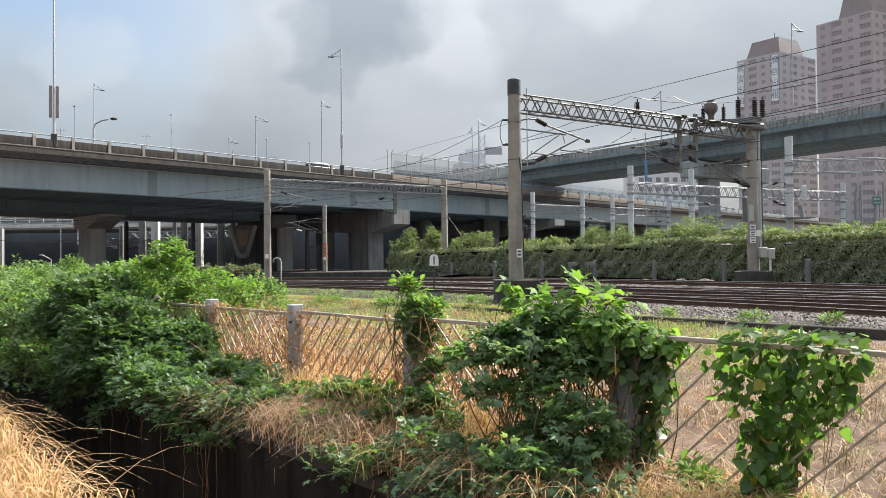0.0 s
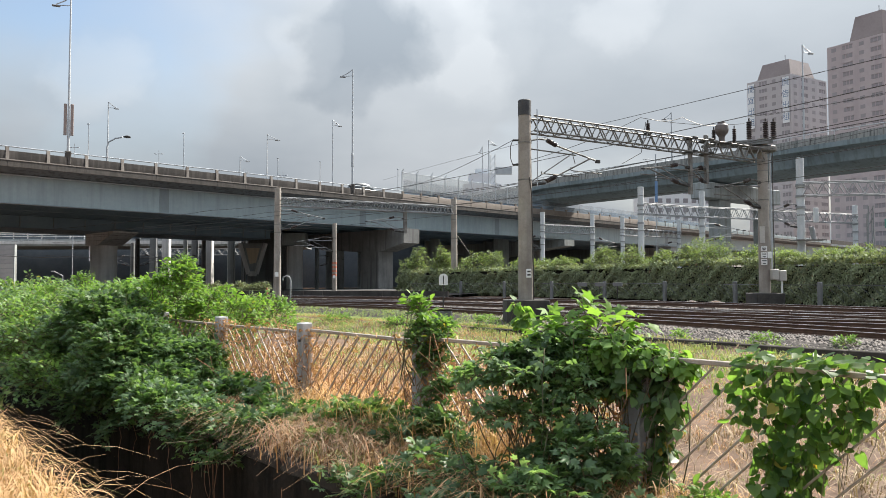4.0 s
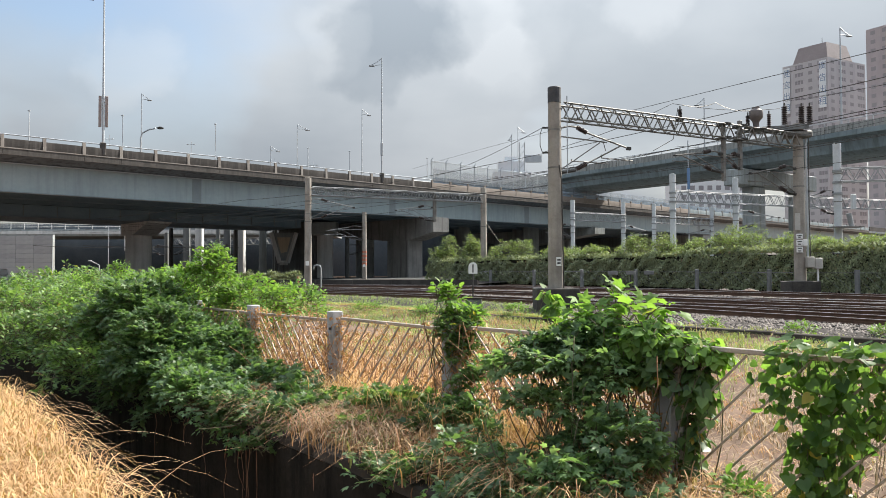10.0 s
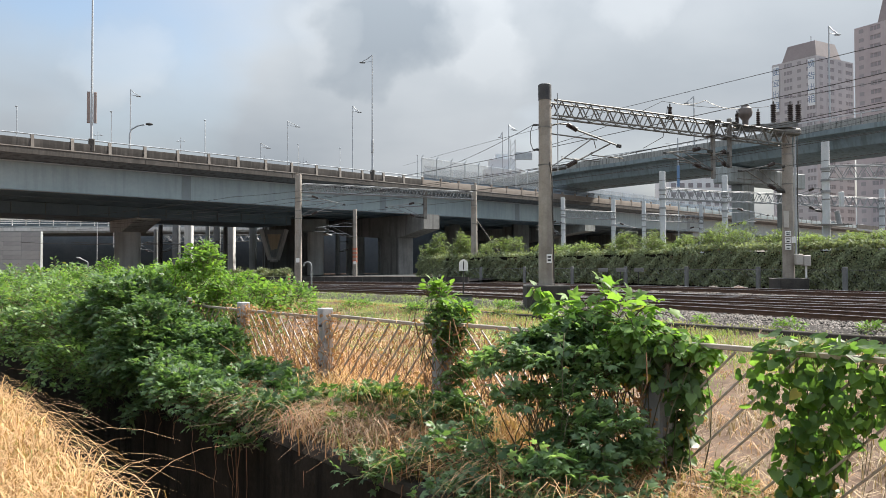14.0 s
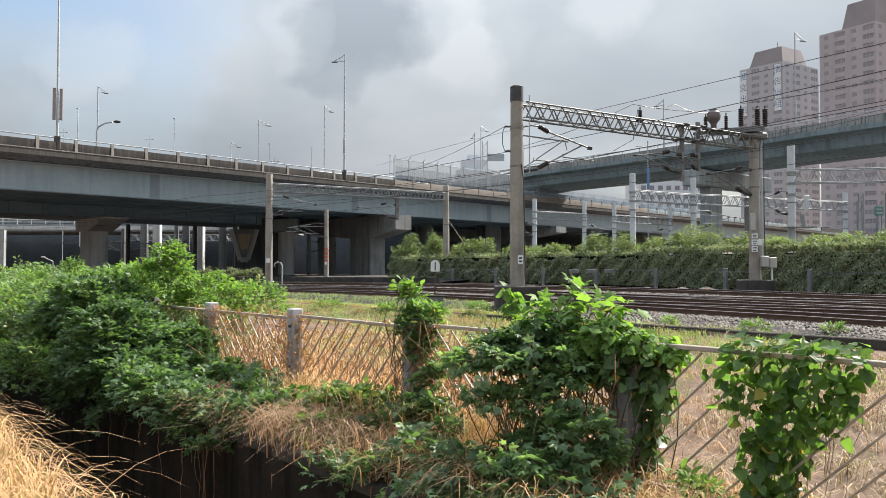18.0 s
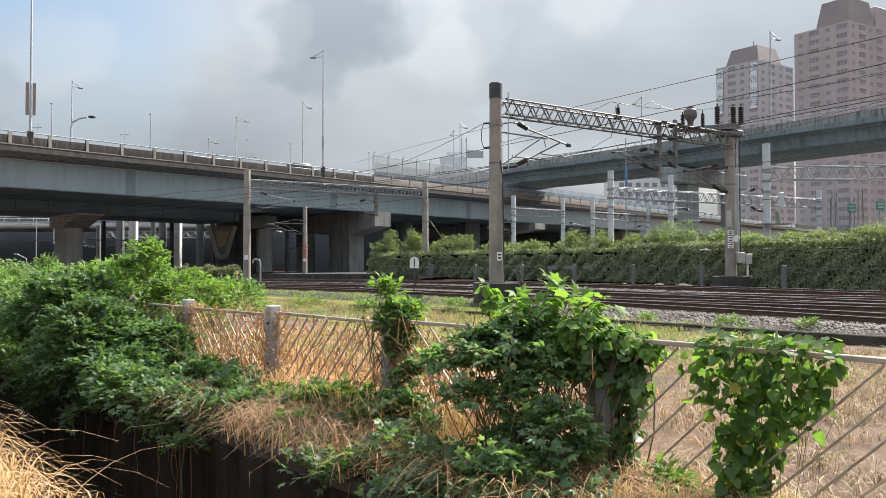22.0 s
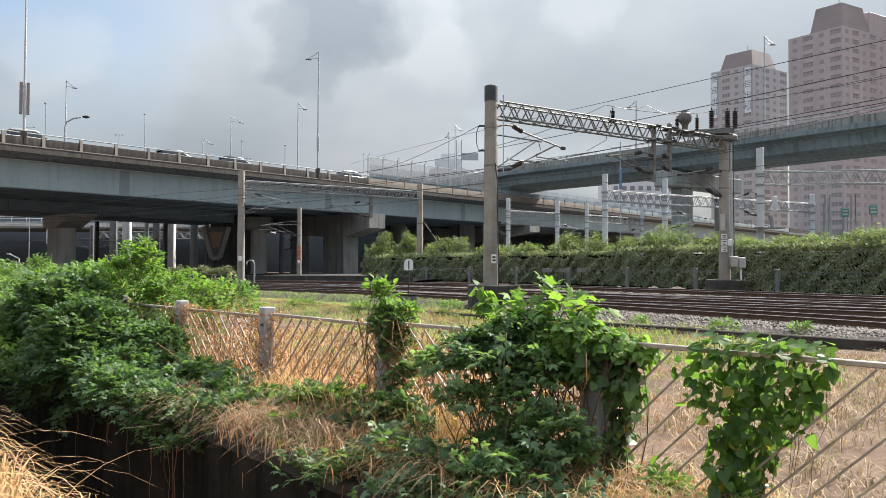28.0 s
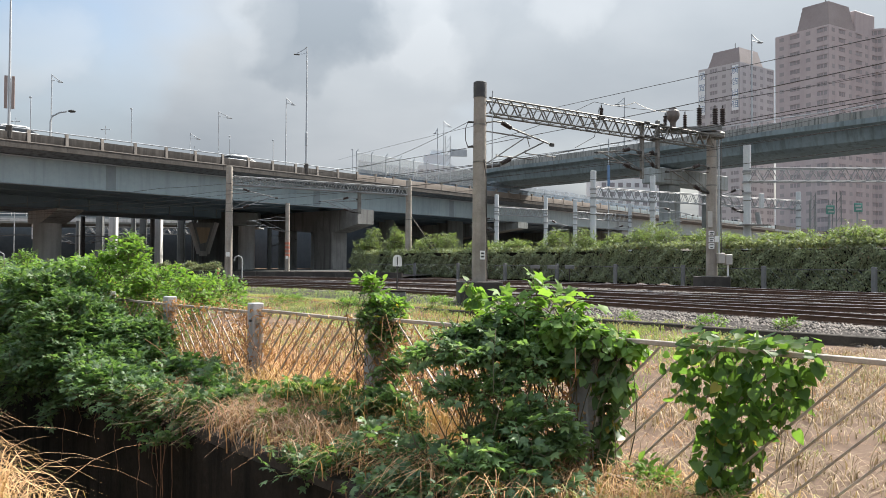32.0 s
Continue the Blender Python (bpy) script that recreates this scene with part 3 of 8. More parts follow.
def shade_band():
    """Added low wall in lengths along the far side of the tracks; its dark face stands for shade."""
    t = thing("shade_band", "added low dark wall standing for the shaded strip behind the far track", "low wall", kind="structure")
    v = 43.0
    while v < 84:
        a, c = on_track(27.4 + 0.03 * (v - 27), v), on_track(27.4 + 0.03 * (v + 2 - 27), v + 2.0)
        z = max(a[2] - 0.35, 0.1)
        part("wall_length", B().band([(a[0], a[1], z), (c[0] * 0.985 + a[0] * 0.015, c[1] * 0.985 + a[1] * 0.015, z)], [(-0.06, -0.4), (0.06, -0.4), (0.05, 0.56), (-0.05, 0.56)]), M["foundation"], t)
        v += 2.0


# near-black so that the added wall reads as a strip of shade
M["foundation"] = surf("shade_band_dark", (0.03, 0.028, 0.026), (0.08, 0.075, 0.07), 1.0, 0.95, 0.4, spec=0.1)
shade_band()

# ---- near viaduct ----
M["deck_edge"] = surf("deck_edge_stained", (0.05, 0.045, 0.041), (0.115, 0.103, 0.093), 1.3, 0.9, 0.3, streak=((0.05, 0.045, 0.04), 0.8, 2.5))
F0, FE = Vector((-34.55, 58.48, 0)), Vector((0.7259, 0.6878, 0))
FM = Vector((-0.6878, 0.7259, 0))


def via(s, m=0.0, z=0.0):
    p = F0 + FE * s + FM * m
    return Vector((p.x, p.y, z))


def build_viaduct():
    S0, S1, SJ = -191.8, 300, 44.2
    t = thing("steel_viaduct", "grey-green steel girder road viaduct with stained concrete parapets", "viaduct", kind="structure")
    path = [via(S0), via(S1)]
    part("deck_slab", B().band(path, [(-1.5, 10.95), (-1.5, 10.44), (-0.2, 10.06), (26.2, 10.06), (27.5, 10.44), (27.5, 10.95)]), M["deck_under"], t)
    part("road_surface", B().band(path, [(-1.1, 10.954), (27.1, 10.954), (27.1, 11.0), (-1.1, 11.0)]), M["road_deck"], t)
    part("top_flange", B().band(path, [(-0.20, 9.97), (0.1, 9.97), (0.1, 10.05), (-0.20, 10.05)]), M["concrete_white"], t, "pale top flange of the fascia girder")
    # fascia girder in plates with dark splice strips
    s = -76.7
    step = 23.3
    part("girder_run", B().band([via(S0), via(-76.8)], [(0.0, 7.78), (0.04, 7.78), (0.04, 9.965), (0.0, 9.965)]), M["girder"], t)
    while s < S1:
        e = min(S1, s + step - 0.9)
        g = part("girder_plate", B().band([via(s), via(e)], [(0.0, 7.78), (0.04, 7.78), (0.04, 9.965), (0.0, 9.965)]), M["girder"], t)
        part("splice_plate", B().band([via(e), via(e + 0.9)], [(-0.012, 7.78), (0.04, 7.78), (0.04, 9.965), (-0.012, 9.965)]), M["girder_joint"], t)
        part("bottom_flange", B().band([via(s), via(s + step)], [(-0.22, 7.70), (0.3, 7.70), (0.3, 7.78), (-0.22, 7.78)]), M["girder_joint"], t)
        part("drain_pipe", B().pipe([via(s, -0.26, 9.99), via(s + step, -0.26, 9.99)], 0.055, 6), M["lamp_grey"], t)
        s += step
    # inner steel in the darker, bluer copy of the girder paint for shade
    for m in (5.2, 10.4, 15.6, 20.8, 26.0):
        part("inner_girder", B().band(path, [(m, 7.7), (m + 0.5, 7.7), (m + 0.5, 7.78), (m + 0.28, 7.8), (m + 0.28, 10.05), (m + 0.22, 10.05), (m + 0.22, 7.8), (m, 7.78)]), M["girder_shaded"], t)
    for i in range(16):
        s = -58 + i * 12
        part("cross_beam", B().band([via(s, 0.3), via(s, 26)], [(0, 8.3), (0.25, 8.3), (0.25, 10.04), (0, 10.04)]), M["girder_shaded"], t)
    # parapets: panels between posts, a handrail above
    for side, m0, sign in (("near", -1.5, 1), ("far", 27.5, -1)):
        s = -65.34
        while s < 190:
            new_part = s >= SJ - 0.1
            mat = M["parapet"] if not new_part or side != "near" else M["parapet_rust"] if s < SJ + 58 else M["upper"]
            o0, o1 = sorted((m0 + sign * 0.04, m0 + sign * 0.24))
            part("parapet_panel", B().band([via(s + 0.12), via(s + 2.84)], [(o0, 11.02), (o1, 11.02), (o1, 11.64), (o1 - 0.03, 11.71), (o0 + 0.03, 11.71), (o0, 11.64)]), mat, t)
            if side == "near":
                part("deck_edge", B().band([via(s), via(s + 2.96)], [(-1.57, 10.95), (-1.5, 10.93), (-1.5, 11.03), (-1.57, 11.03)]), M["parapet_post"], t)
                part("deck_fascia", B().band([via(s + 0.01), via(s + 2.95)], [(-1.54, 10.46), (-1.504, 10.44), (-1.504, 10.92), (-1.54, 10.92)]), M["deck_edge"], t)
                o0, o1 = sorted((m0 - sign * 0.02, m0 + sign * 0.30))
                part("parapet_post", B().band([via(s - 0.12), via(s + 0.12)], [(o0, 10.9), (o1, 10.9), (o1 - 0.08, 11.98), (o0 + 0.06, 12.0)]), M["parapet_post"] if not new_part else M["parapet_rust"] if s < SJ + 58 else M["concrete_dark"], t)
                if not new_part:
                    part("handrail", B().pipe([via(s, m0 + 0.16, 12.04), via(s + 2.96, m0 + 0.16, 12.04)], 0.05, 6), M["lamp_grey"], t)
            s += 2.96
    for m0, a, e in ((-1.4, S0, -64), (27.3, S0, -64), (-1.4, 193, S1), (27.3, 193, S1)):
        part("parapet_run", B().band([via(a), via(e)], [(m0, 10.96), (m0 + 0.2, 10.96), (m0 + 0.2, 12.02), (m0, 12.02)]), M["parapet"], t)
    # median barrier
    part("median_barrier", B().band(path, [(12.7, 11.0), (13.3, 11.0), (13.1, 11.85), (12.9, 11.85)]), M["concrete_dark"], t)
    # screen fence and netting past the joint
    sc = thing("noise_screen", "pale wire-mesh screen with posts above the viaduct parapet", "screen fence")
    s = SJ
    while s < SJ + 22:
        part("screen_post", B().pipe([via(s, -1.2, 11.9), via(s, -1.2, 14.35), via(s + 0.15, -1.35, 14.6)], 0.05, 6), M["lamp_grey"], sc)
        for k in range(22):
            part("screen_wire", B().tube(via(s + k * 0.11, -1.2, 12.0), via(s + k * 0.11, -1.2, 14.25), 0.02, n=4), M["screen"], sc)
        part("screen_rail", B().tube(via(s, -1.2, 14.25), via(s + 2.4, -1.2, 14.25), 0.03, n=6), M["lamp_grey"], sc)
        s += 2.4
    nt = thing("construction_netting", "faded blue construction netting draped along the parapet", "netting")
    rr = random.Random(4)
    s = SJ + 0.5
    while s < SJ + 84:
        h0 = 13.5 - 0.01 * (s - SJ) + rr.uniform(-0.06, 0.06)
        vs = []
        for i in range(7):
            for j in range(4):
                z = 11.9 + (h0 - 11.9) * j / 3 - (0.05 * math.sin(math.pi * i / 6) if j == 3 else 0)
                p = via(s + 3.0 * i / 6, -1.0 + 0.06 * math.sin(i * 1.7 + j), z)
                vs.append(p)
        b = B().add(vs, [(i * 4 + j, i * 4 + 4 + j, i * 4 + 5 + j, i * 4 + 1 + j) for i in range(6) for j in range(3)])
        part("net_sheet", b, M["net"], nt)
        part("lower_sheet", B().band([via(s, -0.9), via(s + 3.0, -0.9)], [(0.0, 11.8), (0.03, 11.8), (0.03, 12.45), (0.0, 12.45)]), M["net_blue"], nt)
        s += 3.0
    return t


viaduct = build_viaduct()


def build_piers():
    def pier(s, m_col, m0, m1, r, kind="round", zc=5.3, label="", top=7.66, deep=2.2, tip=0.9, mat="concrete"):
        t = thing("viaduct_pier", label or "grey concrete pier with a flared hammerhead cap under the viaduct", "pier", group="viaduct piers")
        b = B()
        # cap: deep at the column, shallow at the ends
        w = 1.25
        vs = []
        for m, zb in ((m0, top - tip), (m_col - deep, zc), (m_col + deep, zc), (m1, top - 0.9)):
            for ss, z in ((-w, zb), (w, zb), (w, top), (-w, top)):
                vs.append(via(s + ss, m, z))
        fs = [(i * 4 + j, i * 4 + (j + 1) % 4, i * 4 + 4 + (j + 1) % 4, i * 4 + 4 + j) for i in range(3) for j in range(4)] + [(3, 2, 1, 0), (12, 13, 14, 15)]
        part("pier_cap", B().add(vs, fs), M[mat], t)
        c = via(s, m_col)
        if kind == "round":
            part("column", B().lathe([(r, -0.4), (r, zc + 0.3)], 28, at=(c.x, c.y, 0)), M[mat], t)
        else:
            b = B().box(-r, r, -1.2, 1.2, -0.4, zc + 0.3, 0.12, m=facing(c, c + FM))
            part("column", b, M[mat], t)
        for m in (m0 + 2, m_col, m1 - 2):
            q = via(s, m, top)
            part("bearing", B().box(-0.4, 0.4, -0.4, 0.4, -0.02, 0.1, m=facing(q, q + FE)), M["iron"], t)
        return t
    pier(16.5, 14.7, 9.3, 16.4, 1.3, top=6.55, deep=1.65, tip=0.12, mat="concrete_white")
    # crosshead colour carries the blue shade under the deck
    ch = thing("steel_crosshead", "dark steel crosshead box under the viaduct deck", "crosshead")
    part("box", B().band([via(1), via(34)], [(10.6, 6.6), (18.6, 6.6), (18.6, 7.66), (10.6, 7.66)]), M["girder_shaded"], ch)
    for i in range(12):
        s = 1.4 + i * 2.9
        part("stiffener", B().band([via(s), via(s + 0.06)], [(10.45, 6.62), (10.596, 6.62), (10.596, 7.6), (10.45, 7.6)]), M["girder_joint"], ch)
    part("bottom_flange", B().band([via(1), via(34)], [(10.4, 6.54), (18.8, 6.54), (18.8, 6.596), (10.4, 6.596)]), M["girder_shaded"], ch)
    # this pier takes the darkened concrete in place of the deck's shadow
    pier(45.0, 4.2, -2.0, 25.5, 1.7, "wall", 5.1, "grey concrete wall pier with a long cap reaching past the girder", tip=1.7, mat="concrete_pier")
    pier(-18.0, 14.7, 9.6, 19.6, 1.3)
    for s in (-60, -100, -140, 150, 190, 230, 270):
        pier(s, 13.0, 3.0, 23.0, 1.3)
    pier(78.0, 14.0, -1.0, 25.5, 1.6, "wall")
    pier(112.0, 14.0, 0.0, 25.5, 1.6, "wall")


build_piers()


def build_upper():
    t = thing("upper_viaduct", "dark grey concrete box-girder flyover with streaked parapet", "viaduct", kind="structure")
    line = [(78, 23, 0.3), (62, 46, 0.15), (48.2, 66.6, 0), (43.1, 73.9, 0), (38.0, 82.3, 0), (33.5, 89, 0), (28.9, 95.9, 0), (26.1, 99.9, 0), (19.9, 108, 0), (9.7, 123, -0.9), (-2, 140, -2.6), (-16, 160, -4.8)]
    # heights: bottom 12.95, parapet to 16.7; the left of this path is towards the camera
    part("box_girder", B().band(line, [(-8.5, 14.9), (-6.6, 14.5), (-5.6, 12.95), (0.5, 12.95), (1.25, 13.3), (1.5, 14.45), (2.2, 14.75), (2.2, 15.05), (-8.5, 15.05)]), M["upper"], t)
    part("edge_beam", B().band(line, [(2.2, 14.7), (2.32, 14.7), (2.32, 15.2), (2.2, 15.2)]), M["upper"], t)
    part("road_surface", B().band(line, [(-8.2, 15.06), (2.0, 15.06), (2.0, 15.12), (-8.2, 15.12)]), M["road_deck"], t)
    part("parapet", B().band(line, [(-8.5, 15.36), (-8.3, 15.36), (-8.35, 16.4), (-8.45, 16.4)]), M["parapet_post"], t)
    P = [Vector(p) for p in line]
    for a, c in zip(P, P[1:]):
        L = (c - a).length
        k = max(1, round(L / 2.5))
        for i in range(k):
            p, q = a + (c - a) * (i / k), a + (c - a) * ((i + 0.97) / k)
            part("parapet_panel", B().band([p, q], [(1.98, 15.1), (2.26, 15.1), (2.2, 15.95), (2.02, 15.95)]), M["upper_parapet"], t)
            part("rail_post", B().tube(p + Vector((0, 0, 15.9)) + (c - a).normalized().cross(Vector((0, 0, 1))) * -2.1, p + Vector((0, 0, 16.35)) + (c - a).normalized().cross(Vector((0, 0, 1))) * -2.1, 0.05, n=6), M["lamp_grey"], t)
        o = (c - a).normalized().cross(Vector((0, 0, 1))) * -2.1
        part("handrail", B().tube(a + o + Vector((0, 0, 16.35)), c + o + Vector((0, 0, 16.35)), 0.045, n=6), M["lamp_grey"], t)
    for (x, y, ang, wide) in ((58.5, 48.5, -34, 1.15), (13.0, 116, -34, 1.2)):
        pt = thing("flyover_pier", "grey concrete flyover pier with a hammerhead cap", "pier", at=pose(x, y, 0, 0, 0, ang + 34), group="flyover piers")
        part("column", B().box(-wide, wide, -0.9, 0.9, -0.3, 10.4, 0.1), M["concrete"], pt)
        vs = []
        for xx, zb in ((-3.4, 11.5), (-1.5, 10.2), (1.5, 10.2), (3.4, 11.5)):
            vs += [(xx, -1.1, zb), (xx, 1.1, zb), (xx, 1.1, 12.78), (xx, -1.1, 12.78)]
        part("pier_cap", B().add(vs, [(i * 4 + j, i * 4 + (j + 1) % 4, i * 4 + 4 + (j + 1) % 4, i * 4 + 4 + j) for i in range(3) for j in range(4)] + [(3, 2, 1, 0), (12, 13, 14, 15)]), M["concrete"], pt)
    portal = thing("flyover_portal", "grey concrete portal of two columns and a crossbeam under the flyover", "pier", at=pose(33.35, 85.8, 0, 0, 0, 34))
    part("crossbeam", B().box(-1.3, 14.0, -1.1, 1.1, 10.95, 12.78, 0.08), M["concrete"], portal)
    for x in (2.7, 11.9):
        part("column", B().box(x - 1.1, x + 1.1, -0.8, 0.8, -0.3, 10.946, 0.1), M["concrete"], portal)
    for x in (1.5, 4.5, 8.0):
        part("bearing", B().box(x - 0.35, x + 0.35, -0.35, 0.35, 12.77, 12.9), M["iron"], portal)
    return t


M["upper_parapet"] = surf("flyover_parapet", (0.20, 0.205, 0.195), (0.31, 0.31, 0.295), 0.35, 0.9, 0.2, streak=((0.06, 0.07, 0.066), 0.8, 2.6))
build_upper()


# ---- overhead line ----
M["foot"] = surf("foundation_stained", (0.022, 0.02, 0.018), (0.075, 0.068, 0.06), 1.4, 0.92, 0.4)
M["warn"] = surf("warning_paint_red", (0.33, 0.09, 0.05), (0.45, 0.16, 0.10), 3.0, 0.7, 0.1)
def round_pole(x, y, z0, z1, r0, r1, label, name="catenary_pole", mat="pole", cap=0.0, foot=None):
    t = thing(name, label, "catenary pole", at=pose(x, y, z0), group="catenary poles")
    h = z1 - z0
    part("shaft", B().lathe([(r0, -0.1), (r0, 0.02), (r1 + (r0 - r1) * cap / h, h - cap), (r1, h), (r1 * 0.9, h + 0.01)], 24), M[mat], t)
    if cap:
        rc = r1 + (r0 - r1) * cap / h + 0.012
        part("cap", B().lathe([(rc, h - cap), (rc, h + 0.02), (rc * 0.85, h + 0.05)], 24), M["pole_cap"], t, "black painted pole top")
    for z in (0.60, 0.79):
        rb = r0 + (r1 - r0) * z
        part("clamp_band", B().lathe([(rb + 0.012, h * z - 0.025), (rb + 0.012, h * z + 0.025)], 20), M["truss"], t)
    if foot:
        w, d, dep = foot
        part("foundation", B().box(-w / 2, w / 2, -d / 2, d / 2, -dep, 0.0, 0.03), M["foot"], t, "dark stained concrete foundation block")
    return t


def lattice(a, b, h, w, mat, label, cells=18, r=0.028):
    """A four-chord lattice beam between two places, a and b at its top; h deep, w wide."""
    a, b = Vector(a), Vector(b)
    t = thing("gantry_beam", label, "gantry beam", at=facing(a, b), group="gantry beams")
    L = (b - a).length
    dz = b.z - a.z
    P = lambda k, y, z: (L * k, y, z + dz * k)
    for y in (-w / 2, w / 2):
        for z in (0, -h):
            part("chord", B().tube(P(0, y, z), P(1, y, z), r, n=6), M[mat], t)
    for i in range(cells):
        k0, km, k1 = i / cells, (i + 0.5) / cells, (i + 1) / cells
        for y in (-w / 2, w / 2):
            part("brace", B().tube(P(k0, y, -h), P(km, y, 0), r * 0.75, n=5).tube(P(km, y, 0), P(k1, y, -h), r * 0.75, n=5), M[mat], t)
        part("cross_brace", B().tube(P(k0, -w / 2, 0), P(k1, w / 2, 0), r * 0.5, n=4).tube(P(k0, -w / 2, -h), P(k0, w / 2, -h), r * 0.5, n=4), M[mat], t)
    return t


def ribbed(b, p, q, r, n=8):
    """A ribbed insulator between p and q."""
    p, q = Vector(p), Vector(q)
    pts, rs = [], []
    for i in range(n):
        for k, f in ((0.0, 0.55), (0.35, 1.0), (0.65, 1.0), (0.99, 0.55)):
            pts.append(p + (q - p) * ((i + k) / n)); rs.append(r * f)
    return b.pipe(pts, rs, 10)


def cantilever(x, y, way, z_low, z_high, reach, label, mat="truss_light", group="cantilevers"):
    """A hinged bracket arm that carries the contact wire: way is the side on which it reaches out."""
    t = thing("cantilever_arm", label, "cantilever arm", at=pose(x, y, 0, 0, 0, way), group=group)
    k, h = reach / 3.25, (z_high - z_low) / 1.55
    P = lambda a, z: (a * k, 0, z_low + (z - 4.87) * h)
    r = 0.030
    part("top_tube", B().pipe([P(0.2, 6.40), P(0.6, 6.50), P(0.92, 6.50), P(1.37, 6.33), P(3.25, 5.90)], r, 6), M[mat], t)
    part("insulator", ribbed(B(), P(0.94, 6.495), P(1.36, 6.335), 0.085), M["insulator"], t)
    part("stay_tube", B().tube(P(0.22, 6.12), P(2.24, 6.05), r * 0.8, n=6), M[mat], t)
    part("hinge_tube", B().tube(P(0.2, 4.86), P(0.84, 4.97), 0.06, n=8), M["iron"], t)
    part("insulator", ribbed(B(), P(0.92, 5.03), P(1.32, 5.22), 0.085), M["insulator"], t)
    part("strut_tube", B().pipe([P(0.82, 4.97), P(1.3, 5.21), P(2.9, 5.98)], r, 6), M[mat], t)
    part("pull_rod", B().tube(P(0.24, 4.96), P(1.94, 6.02), r * 0.7, n=5), M[mat], t)
    part("registration_tube", B().pipe([P(0.71, 5.36), P(0.71, 5.29), P(2.35, 5.29)], r * 0.8, 5), M[mat], t)
    part("steady_arm", B().pipe([P(2.0, 5.6), P(2.01, 5.48), P(3.43, 5.46)], r * 0.7, 5), M[mat], t)
    part("drop_link", B().tube(P(2.1, 6.05), P(2.2, 5.74), r * 0.5, n=5), M[mat], t)
    part("wire_clamp", B().box(3.16 * k, 3.34 * k, -0.05, 0.05, P(0, 5.84)[2], P(0, 5.96)[2], 0.01), M["iron"], t)
    for z in (z_low, z_high - 0.04):
        part("bracket", B().box(-0.02, 0.26, -0.06, 0.06, z - 0.05, z + 0.05, 0.01), M["iron"], t)
    return t


MP, RP = (3.77, 26.0), (14.72, 31.5)
main = round_pole(MP[0], MP[1], 0.88, 7.76, 0.26, 0.215, "tall stained concrete catenary pole with a black top", cap=0.5, foot=(1.45, 1.3, 1.0))
part("number_plate", B().box(-0.09, 0.09, -0.30, -0.275, 0.75, 1.05, 0.005), M["plate_white"], main, "small white plate with black bars", at=pose(0, 0, 0, 0, 0, 14))
for i, z in enumerate((0.82, 0.93)):
    part("plate_bar", B().box(-0.06, 0.06, -0.307, -0.301, z, z + 0.06), M["ink"], main, at=pose(0, 0, 0, 0, 0, 14))
part("down_cable", B().pipe([(0.12, -0.22, 4.2), (0.2, -0.2, 3.6), (0.22, -0.18, 2.4), (0.24, -0.16, 1.2), (0.25, -0.15, 0.0)], 0.022, 6), M["iron"], main)
for z in (5.52, 4.66):
    part("side_bracket", B().box(-0.42, -0.2, -0.03, 0.03, z - 0.03, z + 0.03, 0.008), M["iron"], main)
part("jumper_loop", B().pipe([(-0.42, 0, 5.52), (-0.5, 0, 5.3), (-0.5, 0, 4.9), (-0.42, 0, 4.66)], 0.014, 5), M["wire"], main)
part("drop_rod", B().tube((0.42, -0.1, 3.9), (0.42, -0.1, 6.6), 0.018, n=5), M["lamp_grey"], main)

right = round_pole(RP[0], RP[1], 1.0, 7.55, 0.24, 0.2, "concrete catenary pole with a crossarm platform and switch boxes", foot=(1.2, 1.1, 0.7))
part("crossarm", B().box(-2.2, 0.8, -0.14, 0.14, 6.3, 6.42, 0.02).box(-1.2, 0.85, -0.34, -0.26, 6.26, 6.46).box(-1.2, 0.85, 0.26, 0.34, 6.26, 6.46).box(-1.0, 0.8, -0.3, 0.3, 6.34, 6.4), M["concrete_dark"], right, "wide dark crossarm", at=pose(0, 0, 0, 0, -5, 8))
part("pole_head", B().box(-0.62, 0.5, -0.3, 0.3, 5.95, 6.25, 0.06), M["truss"], right)
for x in (-0.55, 0.16, 0.5):
    part("insulator", ribbed(B(), (x, 0, 6.52), (x, 0, 7.3), 0.12, 10), M["insulator"], right)
    part("terminal", B().tube((x, 0, 7.29), (x, 0, 7.42), 0.03, n=6), M["iron"], right)
part("switch_box", B().box(0.12, 0.42, -0.42, -0.12, 0.55, 1.0, 0.02), M["box_grey"], right, "grey metal switch box")
part("switch_box", B().box(0.44, 0.74, -0.42, -0.12, 0.5, 0.95, 0.02), M["box_grey"], right, "grey metal switch box")
part("box_post", B().tube((0.6, -0.27, -0.4), (0.6, -0.27, 0.5), 0.045, n=8), M["plate_white"], right)
part("conduit", B().pipe([(0.3, -0.05, 0.9), (0.32, 0, 3.0), (0.32, 0, 6.2)], 0.045, 8), M["lamp_grey"], right)
part("conduit", B().pipe([(0.42, -0.05, 0.6), (0.44, 0.05, 3.0), (0.46, 0.05, 6.0)], 0.02, 6), M["iron"], right)
for z, s in ((1.18, 0.24), (1.46, 0.24), (1.75, 0.2)):
    part("notice_plate", B().box(-0.26, 0.0, -0.272, -0.258, z, z + s, 0.004), M["plate_white"], right, "white notice plate with dark bars")
    part("plate_bar", B().box(-0.22, -0.04, -0.282, -0.276, z + s - 0.09, z + s - 0.05), M["ink"], right)
    part("plate_bar", B().box(-0.20, -0.07, -0.282, -0.276, z + 0.04, z + 0.08), M["ink"], right)
part("notice_plate", B().box(0.02, 0.2, -0.272, -0.258, 1.46, 1.72, 0.004), M["plate_white"], right)
part("notice_plate", B().box(-0.3, -0.08, -0.262, -0.252, 2.1, 2.8, 0.004), M["box_grey"], right)

